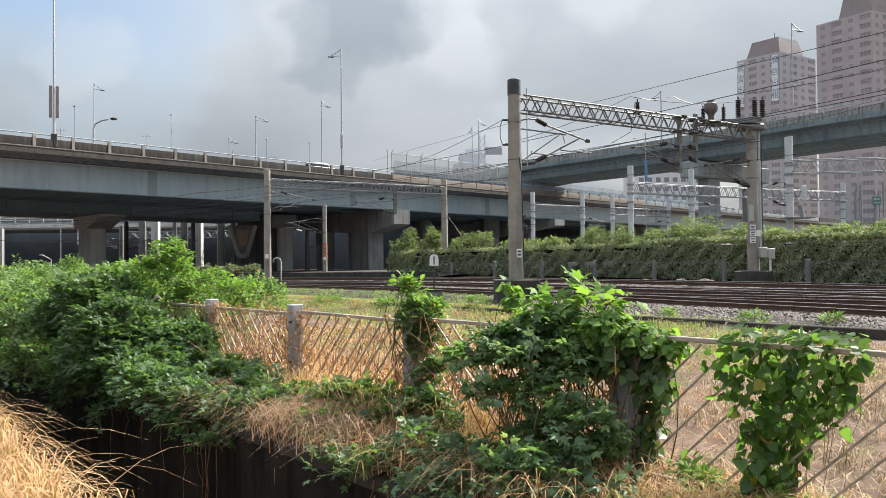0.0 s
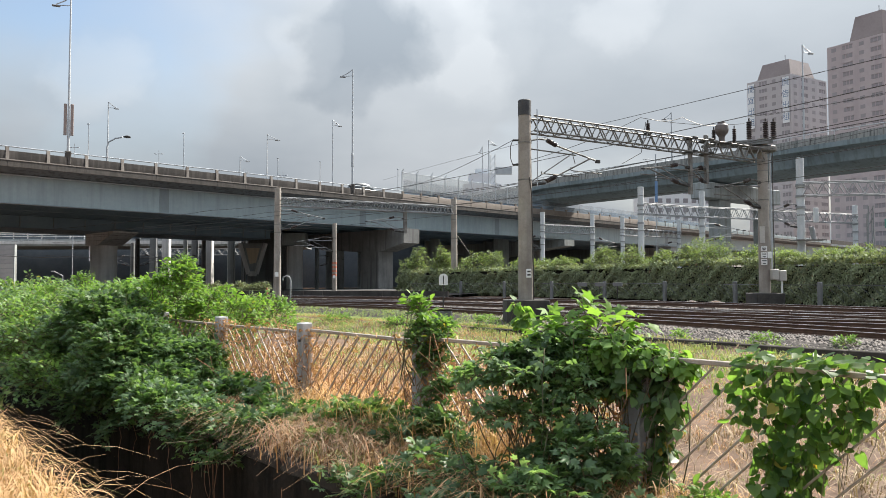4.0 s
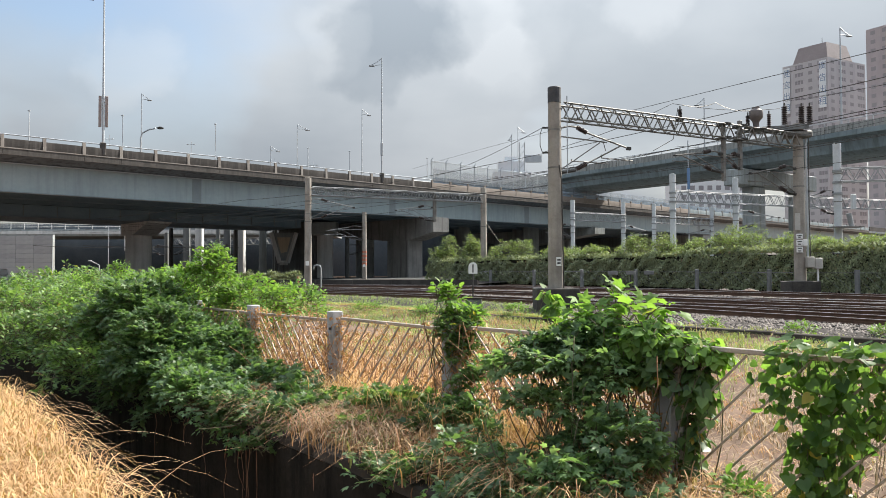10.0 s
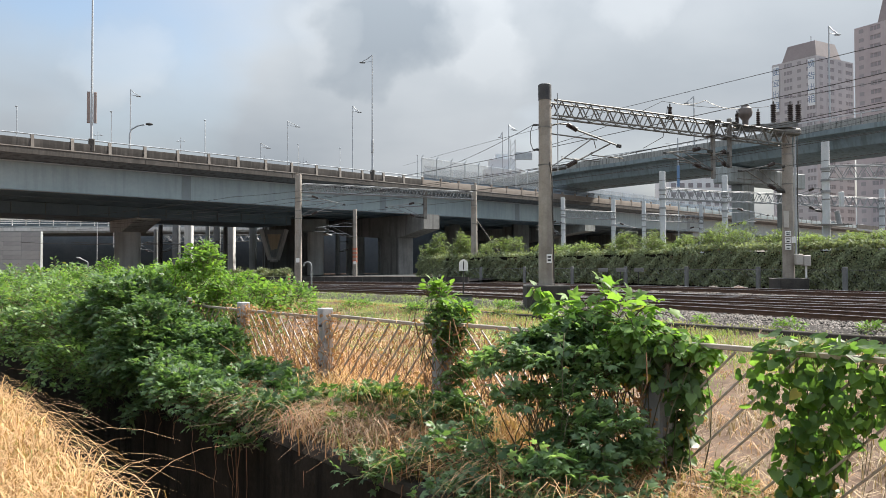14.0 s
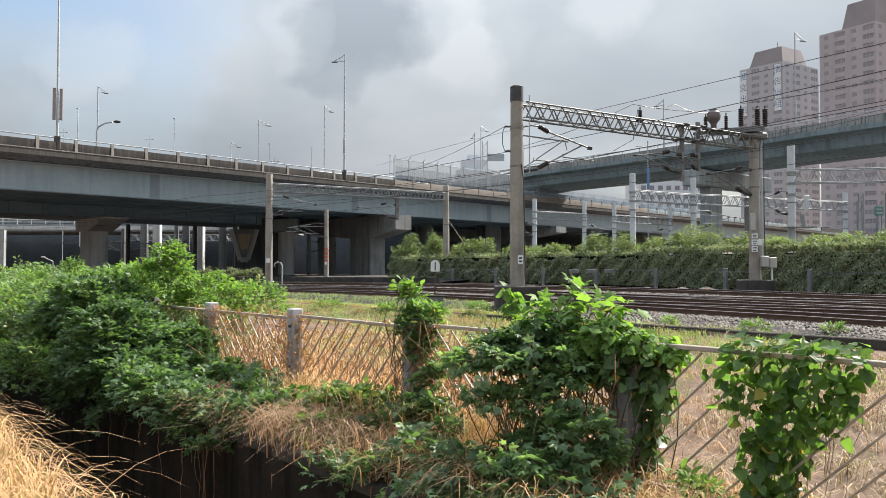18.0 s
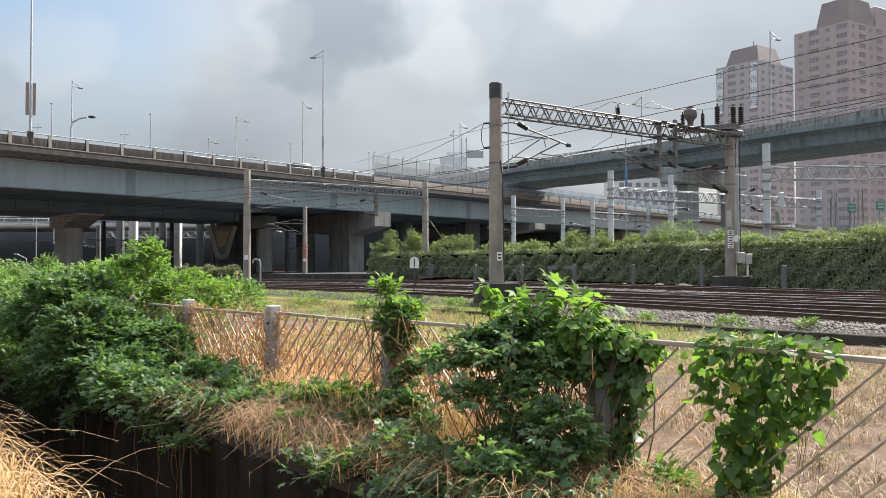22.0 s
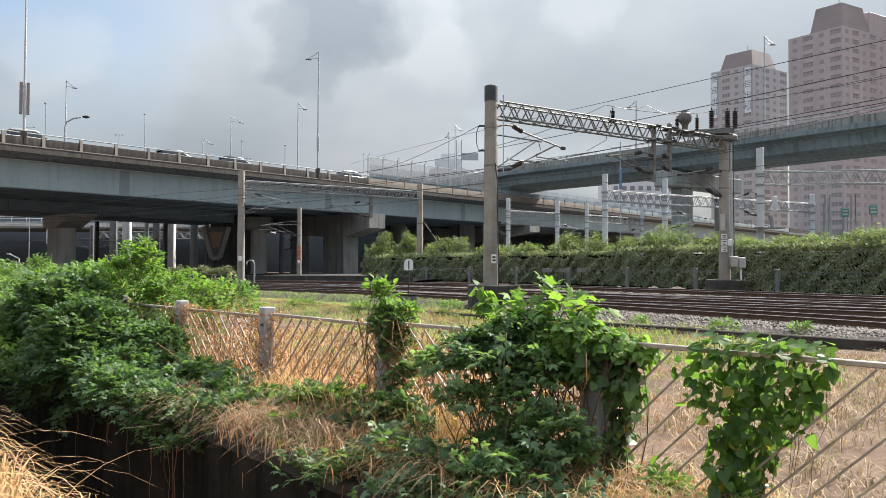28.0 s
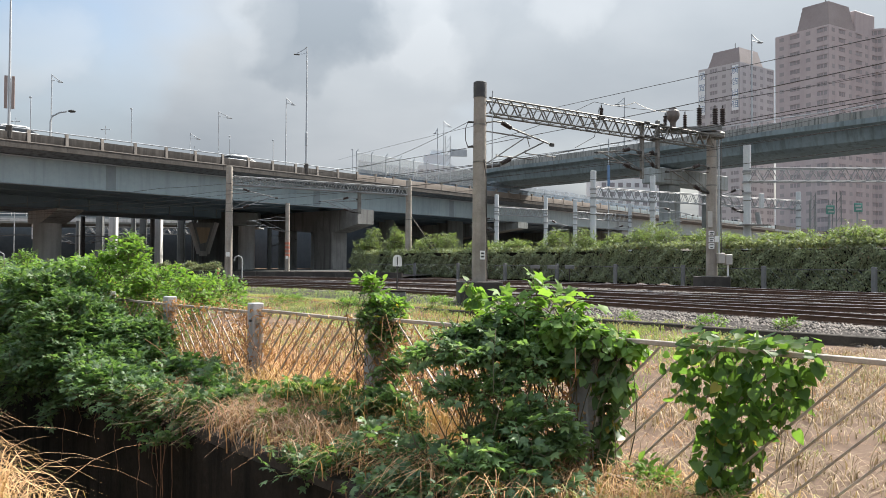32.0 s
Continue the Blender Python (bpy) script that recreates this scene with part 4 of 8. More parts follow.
lattice((MP[0] + 0.2, MP[1] + 0.1, 7.25), (RP[0] - 0.15, RP[1] - 0.08, 7.09), 0.53, 0.5, "truss", "dark weathered steel lattice beam spanning the tracks", cells=19, r=0.033)
GX = math.degrees(math.atan2(RP[1] - MP[1], RP[0] - MP[0]))


def on_beam(k, z, off=0.0):
    return (MP[0] + (RP[0] - MP[0]) * k - off * math.sin(radians(GX)), MP[1] + (RP[1] - MP[1]) * k + off * math.cos(radians(GX)), z)


cantilever(MP[0], MP[1], GX, 4.87, 6.42, 3.25, "steel bracket arm with dark ribbed insulators on the tall pole", "truss")
# hanging drop posts under the beam with their own arms
for k, z0, z1 in ((0.651, 4.95, 7.2), (0.725, 5.42, 7.4)):
    p = on_beam(k, 0)
    d = thing("drop_post", "dark steel drop post hung from the gantry beam", "drop post", at=pose(p[0], p[1], 0, 0, 0, GX), group="drop posts")
    part("post", B().box(-0.07, 0.07, -0.07, 0.07, z0, z1, 0.01), M["truss"], d)
    for z in (7.14, 6.6):
        part("clamp", B().box(-0.12, 0.12, -0.32, 0.32, z, z + 0.08, 0.01), M["iron"], d)
cantilever(*on_beam(0.651, 0)[:2], GX + 180, 5.3, 6.05, 2.5, "steel bracket arm reaching from a drop post", "truss")
cantilever(*on_beam(0.725, 0)[:2], GX + 180, 5.5, 6.05, 1.0, "short steel bracket arm on a drop post", "truss")
cantilever(RP[0], RP[1], GX + 180, 4.6, 5.7, 2.8, "steel bracket arm on the platform pole", "truss")

# gear on the beam
p = on_beam(0.80, 7.13)
M["transformer"] = surf("transformer_grey_brown", (0.10, 0.085, 0.08), (0.19, 0.165, 0.155), 3.0, 0.6, 0.2)
tr = thing("potential_transformer", "brown bell-shaped voltage transformer on the gantry beam", "transformer", at=pose(*p))
part("bell", B().lathe([(0.12, 0.0), (0.12, 0.26), (0.16, 0.34), (0.25, 0.44), (0.28, 0.58), (0.26, 0.74), (0.16, 0.82), (0.16, 0.88), (0.06, 0.9)], 20), M["transformer"], tr)
part("base_plate", B().box(-0.3, 0.3, -0.3, 0.3, -0.04, 0.02, 0.01), M["iron"], tr)
for k, h in ((0.469, 0.42), (0.762, 0.5), (0.861, 0.68)):
    q = on_beam(k, 7.15)
    it = thing("post_insulator", "dark ribbed post insulator standing on the gantry beam", "insulator", at=pose(*q), group="post insulators")
    part("ribs", ribbed(B(), (0, 0, 0.05), (0, 0, h), 0.085, 8), M["insulator"], it)
    part("terminal", B().tube((0, 0, h), (0, 0, h + 0.12), 0.025, n=6), M["iron"], it)
    part("base_plate", B().box(-0.12, 0.12, -0.12, 0.12, -0.03, 0.06, 0.01), M["iron"], it)

# farther gantries
P2, P3, P4 = (-9.27, 51.0), (2.85, 56.5), (-8.36, 78.0)
for (x, y), z1, r in ((P2, 7.78, 0.25), (P3, 7.65, 0.25), (P4, 7.5, 0.25)):
    q = round_pole(x, y, 0.35, z1, r, r * 0.85, "weathered concrete catenary pole beside the tracks", foot=(1.0, 1.0, 0.5))
    part("notice_plate", B().box(-0.12, 0.12, -r - 0.02, -r - 0.005, 1.5, 1.8, 0.003), M["plate_white"], q)
for z in (1.7, 2.1, 2.5, 2.9):
    p4b = part("warning_band", B().lathe([(0.262, z - 0.4), (0.262, z - 0.18)], 16, at=(P4[0], P4[1], 0.8)), M["warn"] if "warn" in M else M["sleeper"])
    tagged(p4b, "red warning band painted round the pole", "warning band", group="warning bands")
lattice((P2[0] + 0.2, P2[1] + 0.1, 7.15), (P3[0] - 0.2, P3[1] - 0.1, 7.1), 0.55, 0.55, "truss_light", "grey steel lattice beam between two concrete poles", cells=22, r=0.04)
G2 = math.degrees(math.atan2(P3[1] - P2[1], P3[0] - P2[0]))
cantilever(P2[0], P2[1], G2, 5.0, 6.3, 3.2, "grey bracket arm on a concrete pole")
cantilever(P4[0], P4[1], G2 + 180, 4.6, 6.0, 4.0, "grey bracket arm on a concrete pole")
q = (P2[0] + (P3[0] - P2[0]) * 0.70, P2[1] + (P3[1] - P2[1]) * 0.70)
d = thing("drop_post", "grey steel drop post hung from the far gantry beam", "drop post", at=pose(q[0], q[1], 0, 0, 0, G2), group="drop posts")
part("post", B().box(-0.12, 0.12, -0.1, 0.1, 5.0, 7.2, 0.02), M["truss"], d)
cantilever(q[0], q[1], G2 + 180, 5.1, 6.1, 3.0, "grey bracket arm reaching from a drop post")

WP = {"a": (11.61, 69, 7.84), "b": (16.93, 72, 7.91), "c": (20.67, 75, 7.99), "d": (15.33, 51, 7.93), "e": (28.15, 80, 8.08), "f": (20.71, 54, 8.01), "g": (20.74, 40, 8.13), "h": (35.58, 60, 7.61)}
WR = {"d": 0.2, "f": 0.2, "g": 0.2}
for k, (x, y, z) in WP.items():
    r = WR.get(k, 0.2)
    w = round_pole(x, y, 0.4, z, r, r, "pale galvanized steel catenary pole behind the hedge", name="steel_pole", mat="white_pole")
    for zz in (5.0, 5.6, 6.2):
        part("collar", B().lathe([(r + 0.05, zz), (r + 0.05, zz + 0.12)], 14), M["truss_light"], w)
for a, c, z in (("a", "b", 6.7), ("c", "e", 6.8), ("d", "f", 6.8), ("f", "h", 6.85)):
    pa, pc = WP[a], WP[c]
    lattice((pa[0], pa[1], z), (pc[0], pc[1], z), 0.7, 0.6, "truss_light", "pale galvanized lattice beam between steel poles", cells=max(8, int(math.dist(pa[:2], pc[:2]) / 0.8)), r=0.035)
lattice((20.8, 40, 6.8), (33.5, 37.2, 6.75), 0.7, 0.6, "truss_light", "pale galvanized lattice beam between steel poles", cells=17, r=0.035)
for k, way, reach in (("a", 200, 2.6), ("b", 20, 2.6), ("e", 200, 3.4), ("f", 10, 3.4), ("g", 160, 2.0)):
    x, y, z = WP[k]
    cantilever(x, y, way, 4.4, 5.6, reach, "pale galvanized bracket arm on a steel pole")
pl = thing("switch_platform", "small steel platform with an isolator on a pale pole", "platform", at=pose(20.74, 39.6, 3.7))
part("platform", B().box(-0.6, 0.9, -0.4, 0.4, -0.06, 0.0), M["truss"], pl)
part("isolator", B().tube((0.5, 0, 0), (0.35, 0, 0.7), 0.13, n=10), M["truss_light"], pl)
part("post_box", B().box(0.5, 0.72, -0.1, 0.1, 0.9, 1.7, 0.02), M["white_pole"], pl)


def wire(name, pts, r, label, sag=0.0, n=14):
    out = []
    for a, b in zip(pts, pts[1:]):
        a, b = Vector(a), Vector(b)
        for i in range(n):
            k = i / n
            out.append(a + (b - a) * k - Vector((0, 0, sag * 4 * k * (1 - k))))
    out.append(Vector(pts[-1]))
    ob = part(name, B().pipe(out, r, 5), M["wire"])
    return tagged(ob, label, "overhead wire", group="overhead wires")


# catenary over each track: messenger and contact wire
for w in (17.0, 20.6, 24.4):
    P = lambda v, z: (*on_track(w, v)[:2], z)
    wire("messenger_wire", [P(-20, 6.5), P(21, 6.05), P(50, 6.1), P(80, 5.9)], 0.011, "thin dark messenger wire over the track", 0.35)
    wire("contact_wire", [P(-20, 5.3), P(21, 5.25), P(50, 5.25), P(80, 5.2)], 0.010, "thin dark contact wire over the track", 0.05)
# feeders that run from the upper right down to the far left
def along(k, z):
    return (MP[0] + (RP[0] - MP[0]) * k, MP[1] + (RP[1] - MP[1]) * k, z)


wire("feeder_wire", [(17.33, 22.00, 8.98), (-4.33, 100.00, 14.94)], 0.014, "long dark feeder wire crossing above the tracks", -0.25)
for k, z, far in ((1.02, 8.58, (16.74, 20.00, 7.56)), (0.94, 8.43, (16.74, 20.00, 7.43)), (1.0, 7.05, (16.74, 20.00, 6.83)), (1.0, 6.9, (16.73, 20.00, 6.71))):
    wire("feeder_wire", [far, along(k, z)], 0.008, "dark feeder wire running to the platform pole", 0.1)
wire("feeder_wire", [(RP[0] - 0.75, RP[1], 8.2), (MP[0] + 4.8, MP[1] + 2.4, 7.75), (MP[0] - 0.42, MP[1], 5.55)], 0.010, "dark wire along the gantry", 0.15)
wire("feeder_wire", [(MP[0] - 0.42, MP[1], 6.4), (-1.2, 56, 8.4)], 0.011, "dark return wire from the tall pole", 0.25)
wire("jumper_wire", [on_beam(0.48, 7.75), on_beam(0.62, 8.0), on_beam(0.775, 7.85)], 0.012, "thin jumper wire looping over the beam", 0.12)
wire("jumper_wire", [on_beam(0.46, 7.6), on_beam(0.44, 6.4), on_beam(0.36, 5.9)], 0.012, "thin jumper wire hanging below the beam", 0.0)
wire("guy_wire", [(P3[0] + 0.2, P3[1], 5.0), (P3[0] + 3.2, P3[1] - 2, 0.4)], 0.02, "slanting guy wire from a pole to the ground", 0.0)


FLY_LAMPS = [(31.64, 92.0, 22.4), (41.0, 78.0, 26.5)]


# ---- street lamps and masts on the viaducts ----
def lamp(x, y, z0, z1, arm, label, way=180, r=0.11):
    t = thing("street_lamp", label, "street lamp", at=pose(x, y, z0, 0, 0, way), group="street lamps")
    h = z1 - z0
    part("base_box", B().box(-0.24, 0.24, -0.22, 0.22, -0.9, 0.2, 0.05), M["deck_edge"], t)
    part("pole", B().tube((0, 0, 0), (0, 0, h), r, r * 0.55, 10), M["lamp_grey"], t)
    part("arm", B().pipe([(0, 0, h), (arm * 0.45, 0, h - 0.42), (arm, 0, h - 0.78)], 0.055, 6).tube((0, 0, h - 0.72), (arm, 0, h - 0.86), 0.04, n=6), M["lamp_grey"], t)
    part("head", B().box(arm * 0.7, arm + 0.3, -0.16, 0.16, h - 0.96, h - 0.84, 0.04), M["box_dark"], t)
    return t


bl = lamp(*via(7.25, -1.25)[:2], 12.0, 25.0, 1.1, "tall grey street lamp with a long banner box on the viaduct", 205)
for y in (-0.25, 0.25):
    part("banner_board", B().box(y - 0.12, y + 0.12, -0.05, 0.05, 1.5, 4.1, 0.02), M["board_brown"], bl, "dull grey-brown hanging board")
bg = lamp(*via(36.82, -1.25)[:2], 12.0, 24.9, 1.1, "tall grey street lamp with a bent head on the viaduct", 190)
part("camera_box", B().box(-0.14, 0.14, -0.14, 0.14, 2.1, 3.6, 0.05), M["lamp_grey"], bg)
for x, y, z, w, arm in ((-12.01, 109, 24.86, 10, 1.0), (-23.53, 120, 24.83, 10, 1.7), (-40.34, 100, 25.17, 10, 1.0), (10.71, 121, 23.23, 190, 0.4), (12.29, 127, 25.5, 10, 1.1), (-29.17, 126, 22.37, 10, 1.3)):
    lamp(x, y, 11.2, z, arm, "grey street lamp on the far side of the viaduct", w)
for x, y, z in ((-28.97, 95, 20.14), (-38.55, 90, 20.23), (-47, 85, 19.8), (-20.01, 110, 19.51), (-13.91, 110, 19.01), (-2.86, 120, 19.43)):
    t = thing("sign_mast", "thin grey mast with a small head on the viaduct", "mast", at=pose(x, y, 11.0), group="thin masts")
    part("pole", B().tube((0, 0, 0), (0, 0, z - 11), 0.07, 0.05, 8), M["lamp_grey"], t)
    part("head", B().box(-0.18, 0.1, -0.08, 0.08, z - 11.16, z - 11.0, 0.03), M["lamp_grey"], t)
t = thing("curved_lamp", "grey gooseneck street lamp with an oval head", "street lamp", at=pose(-34.38, 85, 10.9))
part("pole", B().pipe([(0, 0, 0), (0, 0, 5.6), (0.2, 0, 6.2), (0.9, 0, 6.6), (1.7, 0, 6.75)], 0.09, 8), M["lamp_grey"], t)
part("head", B().lathe([(0.1, -0.12), (0.35, -0.05), (0.4, 0.05), (0.15, 0.18)], 12, at=(2.2, 0, 6.75)), M["iron"], t)
for x, y, z in FLY_LAMPS:
    lamp(x, y, 16.0, z, 0.9, "grey street lamp on the flyover", 0 if x > 35 else 180)
t = thing("sign_gantry", "grey lattice sign gantry on the flyover", "sign gantry", at=pose(12.2, 119.5, 14.5))
for x in (-0.4, 0.4):
    part("lattice_post", B().tube((x, 0, 0), (x, 0, 7.2), 0.08, n=6), M["lamp_grey"], t)
for i in range(7):
    part("lattice_rung", B().tube((-0.4, 0, i), (0.4, 0, i + 1), 0.05, n=5), M["lamp_grey"], t)
part("sign_board", B().box(0.5, 3.1, -0.1, 0.1, 4.0, 5.2, 0.04), M["lamp_grey"], t, "grey sign board seen from behind")


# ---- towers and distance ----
# narrow panes, also paled to carry the haze
M["window_narrow_hazed"] = glassy("window_narrow_hazed", (0.27, 0.26, 0.27), 0.5)
M["ochre_face"] = surf("ochre_render", (0.46, 0.36, 0.25), (0.60, 0.49, 0.35), 0.6, 0.85, 0.2, streak=((0.3, 0.24, 0.18), 0.5))


def tower(name, label, corner, left, right, z_top, wall, floors, bays, roof=None):
    """A tower block whose nearest upright edge stands at corner; left and right are the ends of its two seen faces."""
    t = thing(name, label, "apartment tower", group="apartment towers")
    c, l, r = (Vector((*p, 0)) for p in (corner, left, right))
    back = l + r - c
    vs = [(p.x, p.y, z) for z in (0.0, z_top) for p in (c, r, back, l)]
    part("wall", B().add(vs, [(3, 2, 1, 0), (4, 5, 6, 7), (0, 1, 5, 4), (1, 2, 6, 5), (2, 3, 7, 6), (3, 0, 4, 7)]), M[wall], t)
    fh = z_top / floors
    for a, e, nb in ((l, c, bays[0]), (c, r, bays[1])):
        L = (e - a).length
        out = (e - a).normalized().cross(Vector((0, 0, 1)))
        bw = L / nb
        wide = B().box(-bw * 0.36, bw * 0.36, -0.02, 0.06, 0, fh * 0.46).mesh("window", M["window_hazed"])
        narrow = B().box(-bw * 0.17, bw * 0.17, -0.02, 0.06, 0, fh * 0.44).mesh("window", M["window_narrow_hazed"])
        lintel = B().box(-bw * 0.39, bw * 0.39, -0.16, 0.0, fh * 0.47, fh * 0.52).mesh("window_hood", M[wall])
        mullion = B().box(-0.09, 0.09, -0.05, 0.0, 0, fh * 0.46).mesh("mullion", M[wall])
        rr = random.Random(int(L * 10))
        kinds = [(i + nb) % 2 for i in range(nb)]
        for f in range(3, floors):
            for i in range(nb):
                p = a + (e - a) * ((i + 0.5) / nb)
                m = facing((p.x + out.x * 0.02, p.y + out.y * 0.02, f * fh + fh * 0.28), (e.x + out.x * 0.02, e.y + out.y * 0.02))
                w = part("window", wide if kinds[i] else narrow, None, t, at=m)
                if kinds[i]:
                    part("window_hood", lintel, None, w)
                    for o in (-0.12, 0.12):
                        part("mullion", mullion, None, w, at=pose(bw * o, -0.02, 0))
    if roof:
        fl, fr, h = roof
        k = [c, c + (r - c) * fr, c + (r - c) * fr + (l - c) * fl, c + (l - c) * fl]
        mid = (k[0] + k[2]) / 2
        k2 = [p + (mid - p) * 0.2 for p in k]
        vs = [(p.x, p.y, z_top) for p in k] + [(p.x, p.y, z_top + h) for p in k2]
        part("mansard_roof", B().add(vs, [(4, 5, 6, 7), (0, 1, 5, 4), (1, 2, 6, 5), (2, 3, 7, 6), (3, 0, 4, 7)]), M["tower_roof"], t)
        m = mid
        part("antenna", B().tube((m.x, m.y, z_top + h), (m.x, m.y, z_top + h + 4), 0.12, n=5), M["iron"], t)
    return t


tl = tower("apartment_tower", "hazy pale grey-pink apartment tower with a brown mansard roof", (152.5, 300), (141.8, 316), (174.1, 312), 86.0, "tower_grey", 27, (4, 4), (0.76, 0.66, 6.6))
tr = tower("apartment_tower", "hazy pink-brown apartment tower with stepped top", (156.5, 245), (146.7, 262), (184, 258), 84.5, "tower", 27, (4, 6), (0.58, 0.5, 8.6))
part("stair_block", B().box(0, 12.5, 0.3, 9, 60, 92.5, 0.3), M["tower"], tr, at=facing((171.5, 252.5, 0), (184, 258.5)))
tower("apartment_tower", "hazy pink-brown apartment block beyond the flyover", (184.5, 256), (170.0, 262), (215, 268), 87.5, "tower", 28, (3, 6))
# writing on the pale tower
bn = thing("wall_banner", "white vertical banners with dark blue writing on the tower", "banner")
M["banner_white"] = surf("banner_cloth", (0.62, 0.66, 0.68), (0.74, 0.76, 0.77), 0.2, 0.8, 0.0)
M["banner_blue"] = surf("banner_ink_blue", (0.14, 0.21, 0.32), (0.19, 0.26, 0.37), 0.4, 0.7, 0.0)


def banner(a, e, k, z0, z1, text):
    a, e = Vector((*a, 0)), Vector((*e, 0))
    d = (e - a).normalized()
    out = d.cross(Vector((0, 0, 1)))
    p = a + (e - a) * k + out * 0.35
    m = facing((p.x, p.y, 0), (p.x + d.x, p.y + d.y))
    sheet = part("banner_sheet", B().box(-1.45, 1.45, -0.04, 0.04, z0, z1), M["banner_white"], bn, at=m)
    n = len(text)
    for i, ch in enumerate(text):
        cu = bpy.data.curves.new("character", "FONT")
        cu.body, cu.size, cu.align_x, cu.align_y = ch, (z1 - z0) / n * 0.7, "CENTER", "CENTER"
        cu.materials.append(M["banner_blue"])
        ob = new("character", cu)
        ob.parent = bn
        ob.matrix_basis = m @ pose(0, -0.08, z1 - (i + 0.5) * (z1 - z0) / n, 90, 0, 0)


banner((141.8, 316), (152.5, 300), 0.10, 66, 85, "\u4fbf\u5b9c\u51fa\u79df")
banner((141.8, 316), (152.5, 300), 0.90, 66, 85, "\u5ee3\u544a\u51fa\u79df")
# haze is in the block's base colour, no air between
fb = thing("distant_tower", "skyline tower with the haze put into its pale blue-grey colour", "tower", at=pose(36.6, 420, 0))
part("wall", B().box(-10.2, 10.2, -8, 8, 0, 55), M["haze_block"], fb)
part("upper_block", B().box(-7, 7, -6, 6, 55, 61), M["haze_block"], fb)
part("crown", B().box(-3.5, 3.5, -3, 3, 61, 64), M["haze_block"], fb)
wn = B().box(-0.8, 0.8, -0.04, 0.04, 0, 1.5).mesh("window", M["window_hazed"])
for f in range(8, 17):
    for i in range(7):
        part("window", wn, None, fb, at=pose(-8.7 + i * 2.9, -8.03, f * 3.2))
wb = thing("white_apartment_block", "white apartment block behind the flyover", "apartment block", at=pose(91, 260, 0))
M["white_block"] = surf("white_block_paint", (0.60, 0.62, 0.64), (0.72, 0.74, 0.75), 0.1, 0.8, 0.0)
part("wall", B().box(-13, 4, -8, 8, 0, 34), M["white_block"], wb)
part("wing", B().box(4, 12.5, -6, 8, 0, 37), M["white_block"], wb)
for f in range(5, 11):
    for i in range(8):
        part("window", wn, None, wb, at=pose(-11.5 + i * 2.9, -8.03 if i < 6 else -6.03, f * 3.1))
# ---- under the viaduct ----
rd = thing("station_deck", "pale grey elevated station deck with white railings", "elevated deck", kind="structure")
part("deck_beam", B().box(-95, -17, 111, 124, 6.75, 7.75), M["concrete"], rd)
part("deck_fascia", B().box(-95, -17, 110.8, 110.996, 7.0, 7.5), M["concrete_white"], rd)
for z in (8.1, 8.4, 8.7):
    part("railing_bar", B().tube((-95, 111.2, z), (-17, 111.2, z), 0.05, n=6), M["concrete_white"], rd)
for i in range(40):
    part("railing_post", B().tube((-94 + i * 2, 111.2, 7.7), (-94 + i * 2, 111.2, 8.75), 0.06, n=6), M["concrete_white"], rd)
for x, w, m in ((-34.5, 1.0, "concrete_white"), (-36.3, 0.8, "concrete_dark"), (-28.8, 1.3, "concrete_white"), (-30.6, 0.8, "concrete_dark"), (-25.6, 0.9, "concrete"), (-23.9, 0.6, "concrete_dark"), (-31.9, 0.5, "concrete_dark")):
    c = thing("deck_column", "upright concrete column carrying the station deck", "column", at=pose(x, 106, 0), group="deck columns")
    part("shaft", B().box(-w / 2, w / 2, -w / 2, w / 2, -0.2, 8.6, 0.08), M[m], c)
    part("base", B().box(-w * 0.65, w * 0.65, -w * 0.65, w * 0.65, -0.2, 0.6, 0.05), M[m], c)
for x, y, z, way, mat in ((-36.9, 100, 6.6, 180, "concrete_dark"), (-35.2, 97, 7.0, 0, "iron"), (-27.2, 98, 7.4, 180, "concrete_dark"), (-13.0, 100, 6.2, 0, "concrete")):
    q = thing("yard_pole", "slim catenary pole in the shade under the viaduct", "catenary pole", at=pose(x, y, 0), group="yard poles")
    part("shaft", B().lathe([(0.3, -0.2), (0.26, z)], 16), M[mat], q)
    cantilever(x, y, way, 3.6, 4.9, 3.4, "pale bracket arm in the shade under the viaduct", group="yard arms")
for x in (-45.5, -39.0, -33.0):
    wire("yard_wire", [(x - 8, 98, 4.9), (x + 6, 99, 4.6)], 0.03, "pale contact wire in the shade under the viaduct", 0.1)
lattice((-40, 108, 6.2), (-24, 108, 6.2), 0.9, 0.6, "truss_light", "grey lattice beam under the station deck", cells=14, r=0.05)
# dark blue of the undercroft's shade and haze, given to the wall as colour
M["back_wall"] = surf("undercroft_wall_shaded", (0.060, 0.075, 0.090), (0.115, 0.132, 0.150), 0.3, 0.9, 0.1)
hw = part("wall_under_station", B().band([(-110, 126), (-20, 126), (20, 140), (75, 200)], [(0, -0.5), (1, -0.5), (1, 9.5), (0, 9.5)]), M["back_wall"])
tagged(hw, "wall at the back of the station undercroft, blue shade put into its colour", "wall", kind="structure")
ub = thing("tiled_building", "grey tiled blank building wall under the viaduct", "building", at=pose(-52, 100, 0))
part("wall", B().box(-30, 0, 0, 0.6, -0.3, 6.4), M["concrete"], ub)
tile = B().box(0.02, 2.38, -0.03, 0.0, 0.02, 0.58).mesh("wall_tile", surf("grey_tile", (0.30, 0.30, 0.30), (0.40, 0.40, 0.39), 0.6, 0.8, 0.1, random_mix=0.6))
for i in range(6):
    for j in range(10):
        part("wall_tile", tile, None, ub, at=pose(-2.5 - i * 2.4, 0, 0.3 + j * 0.6))
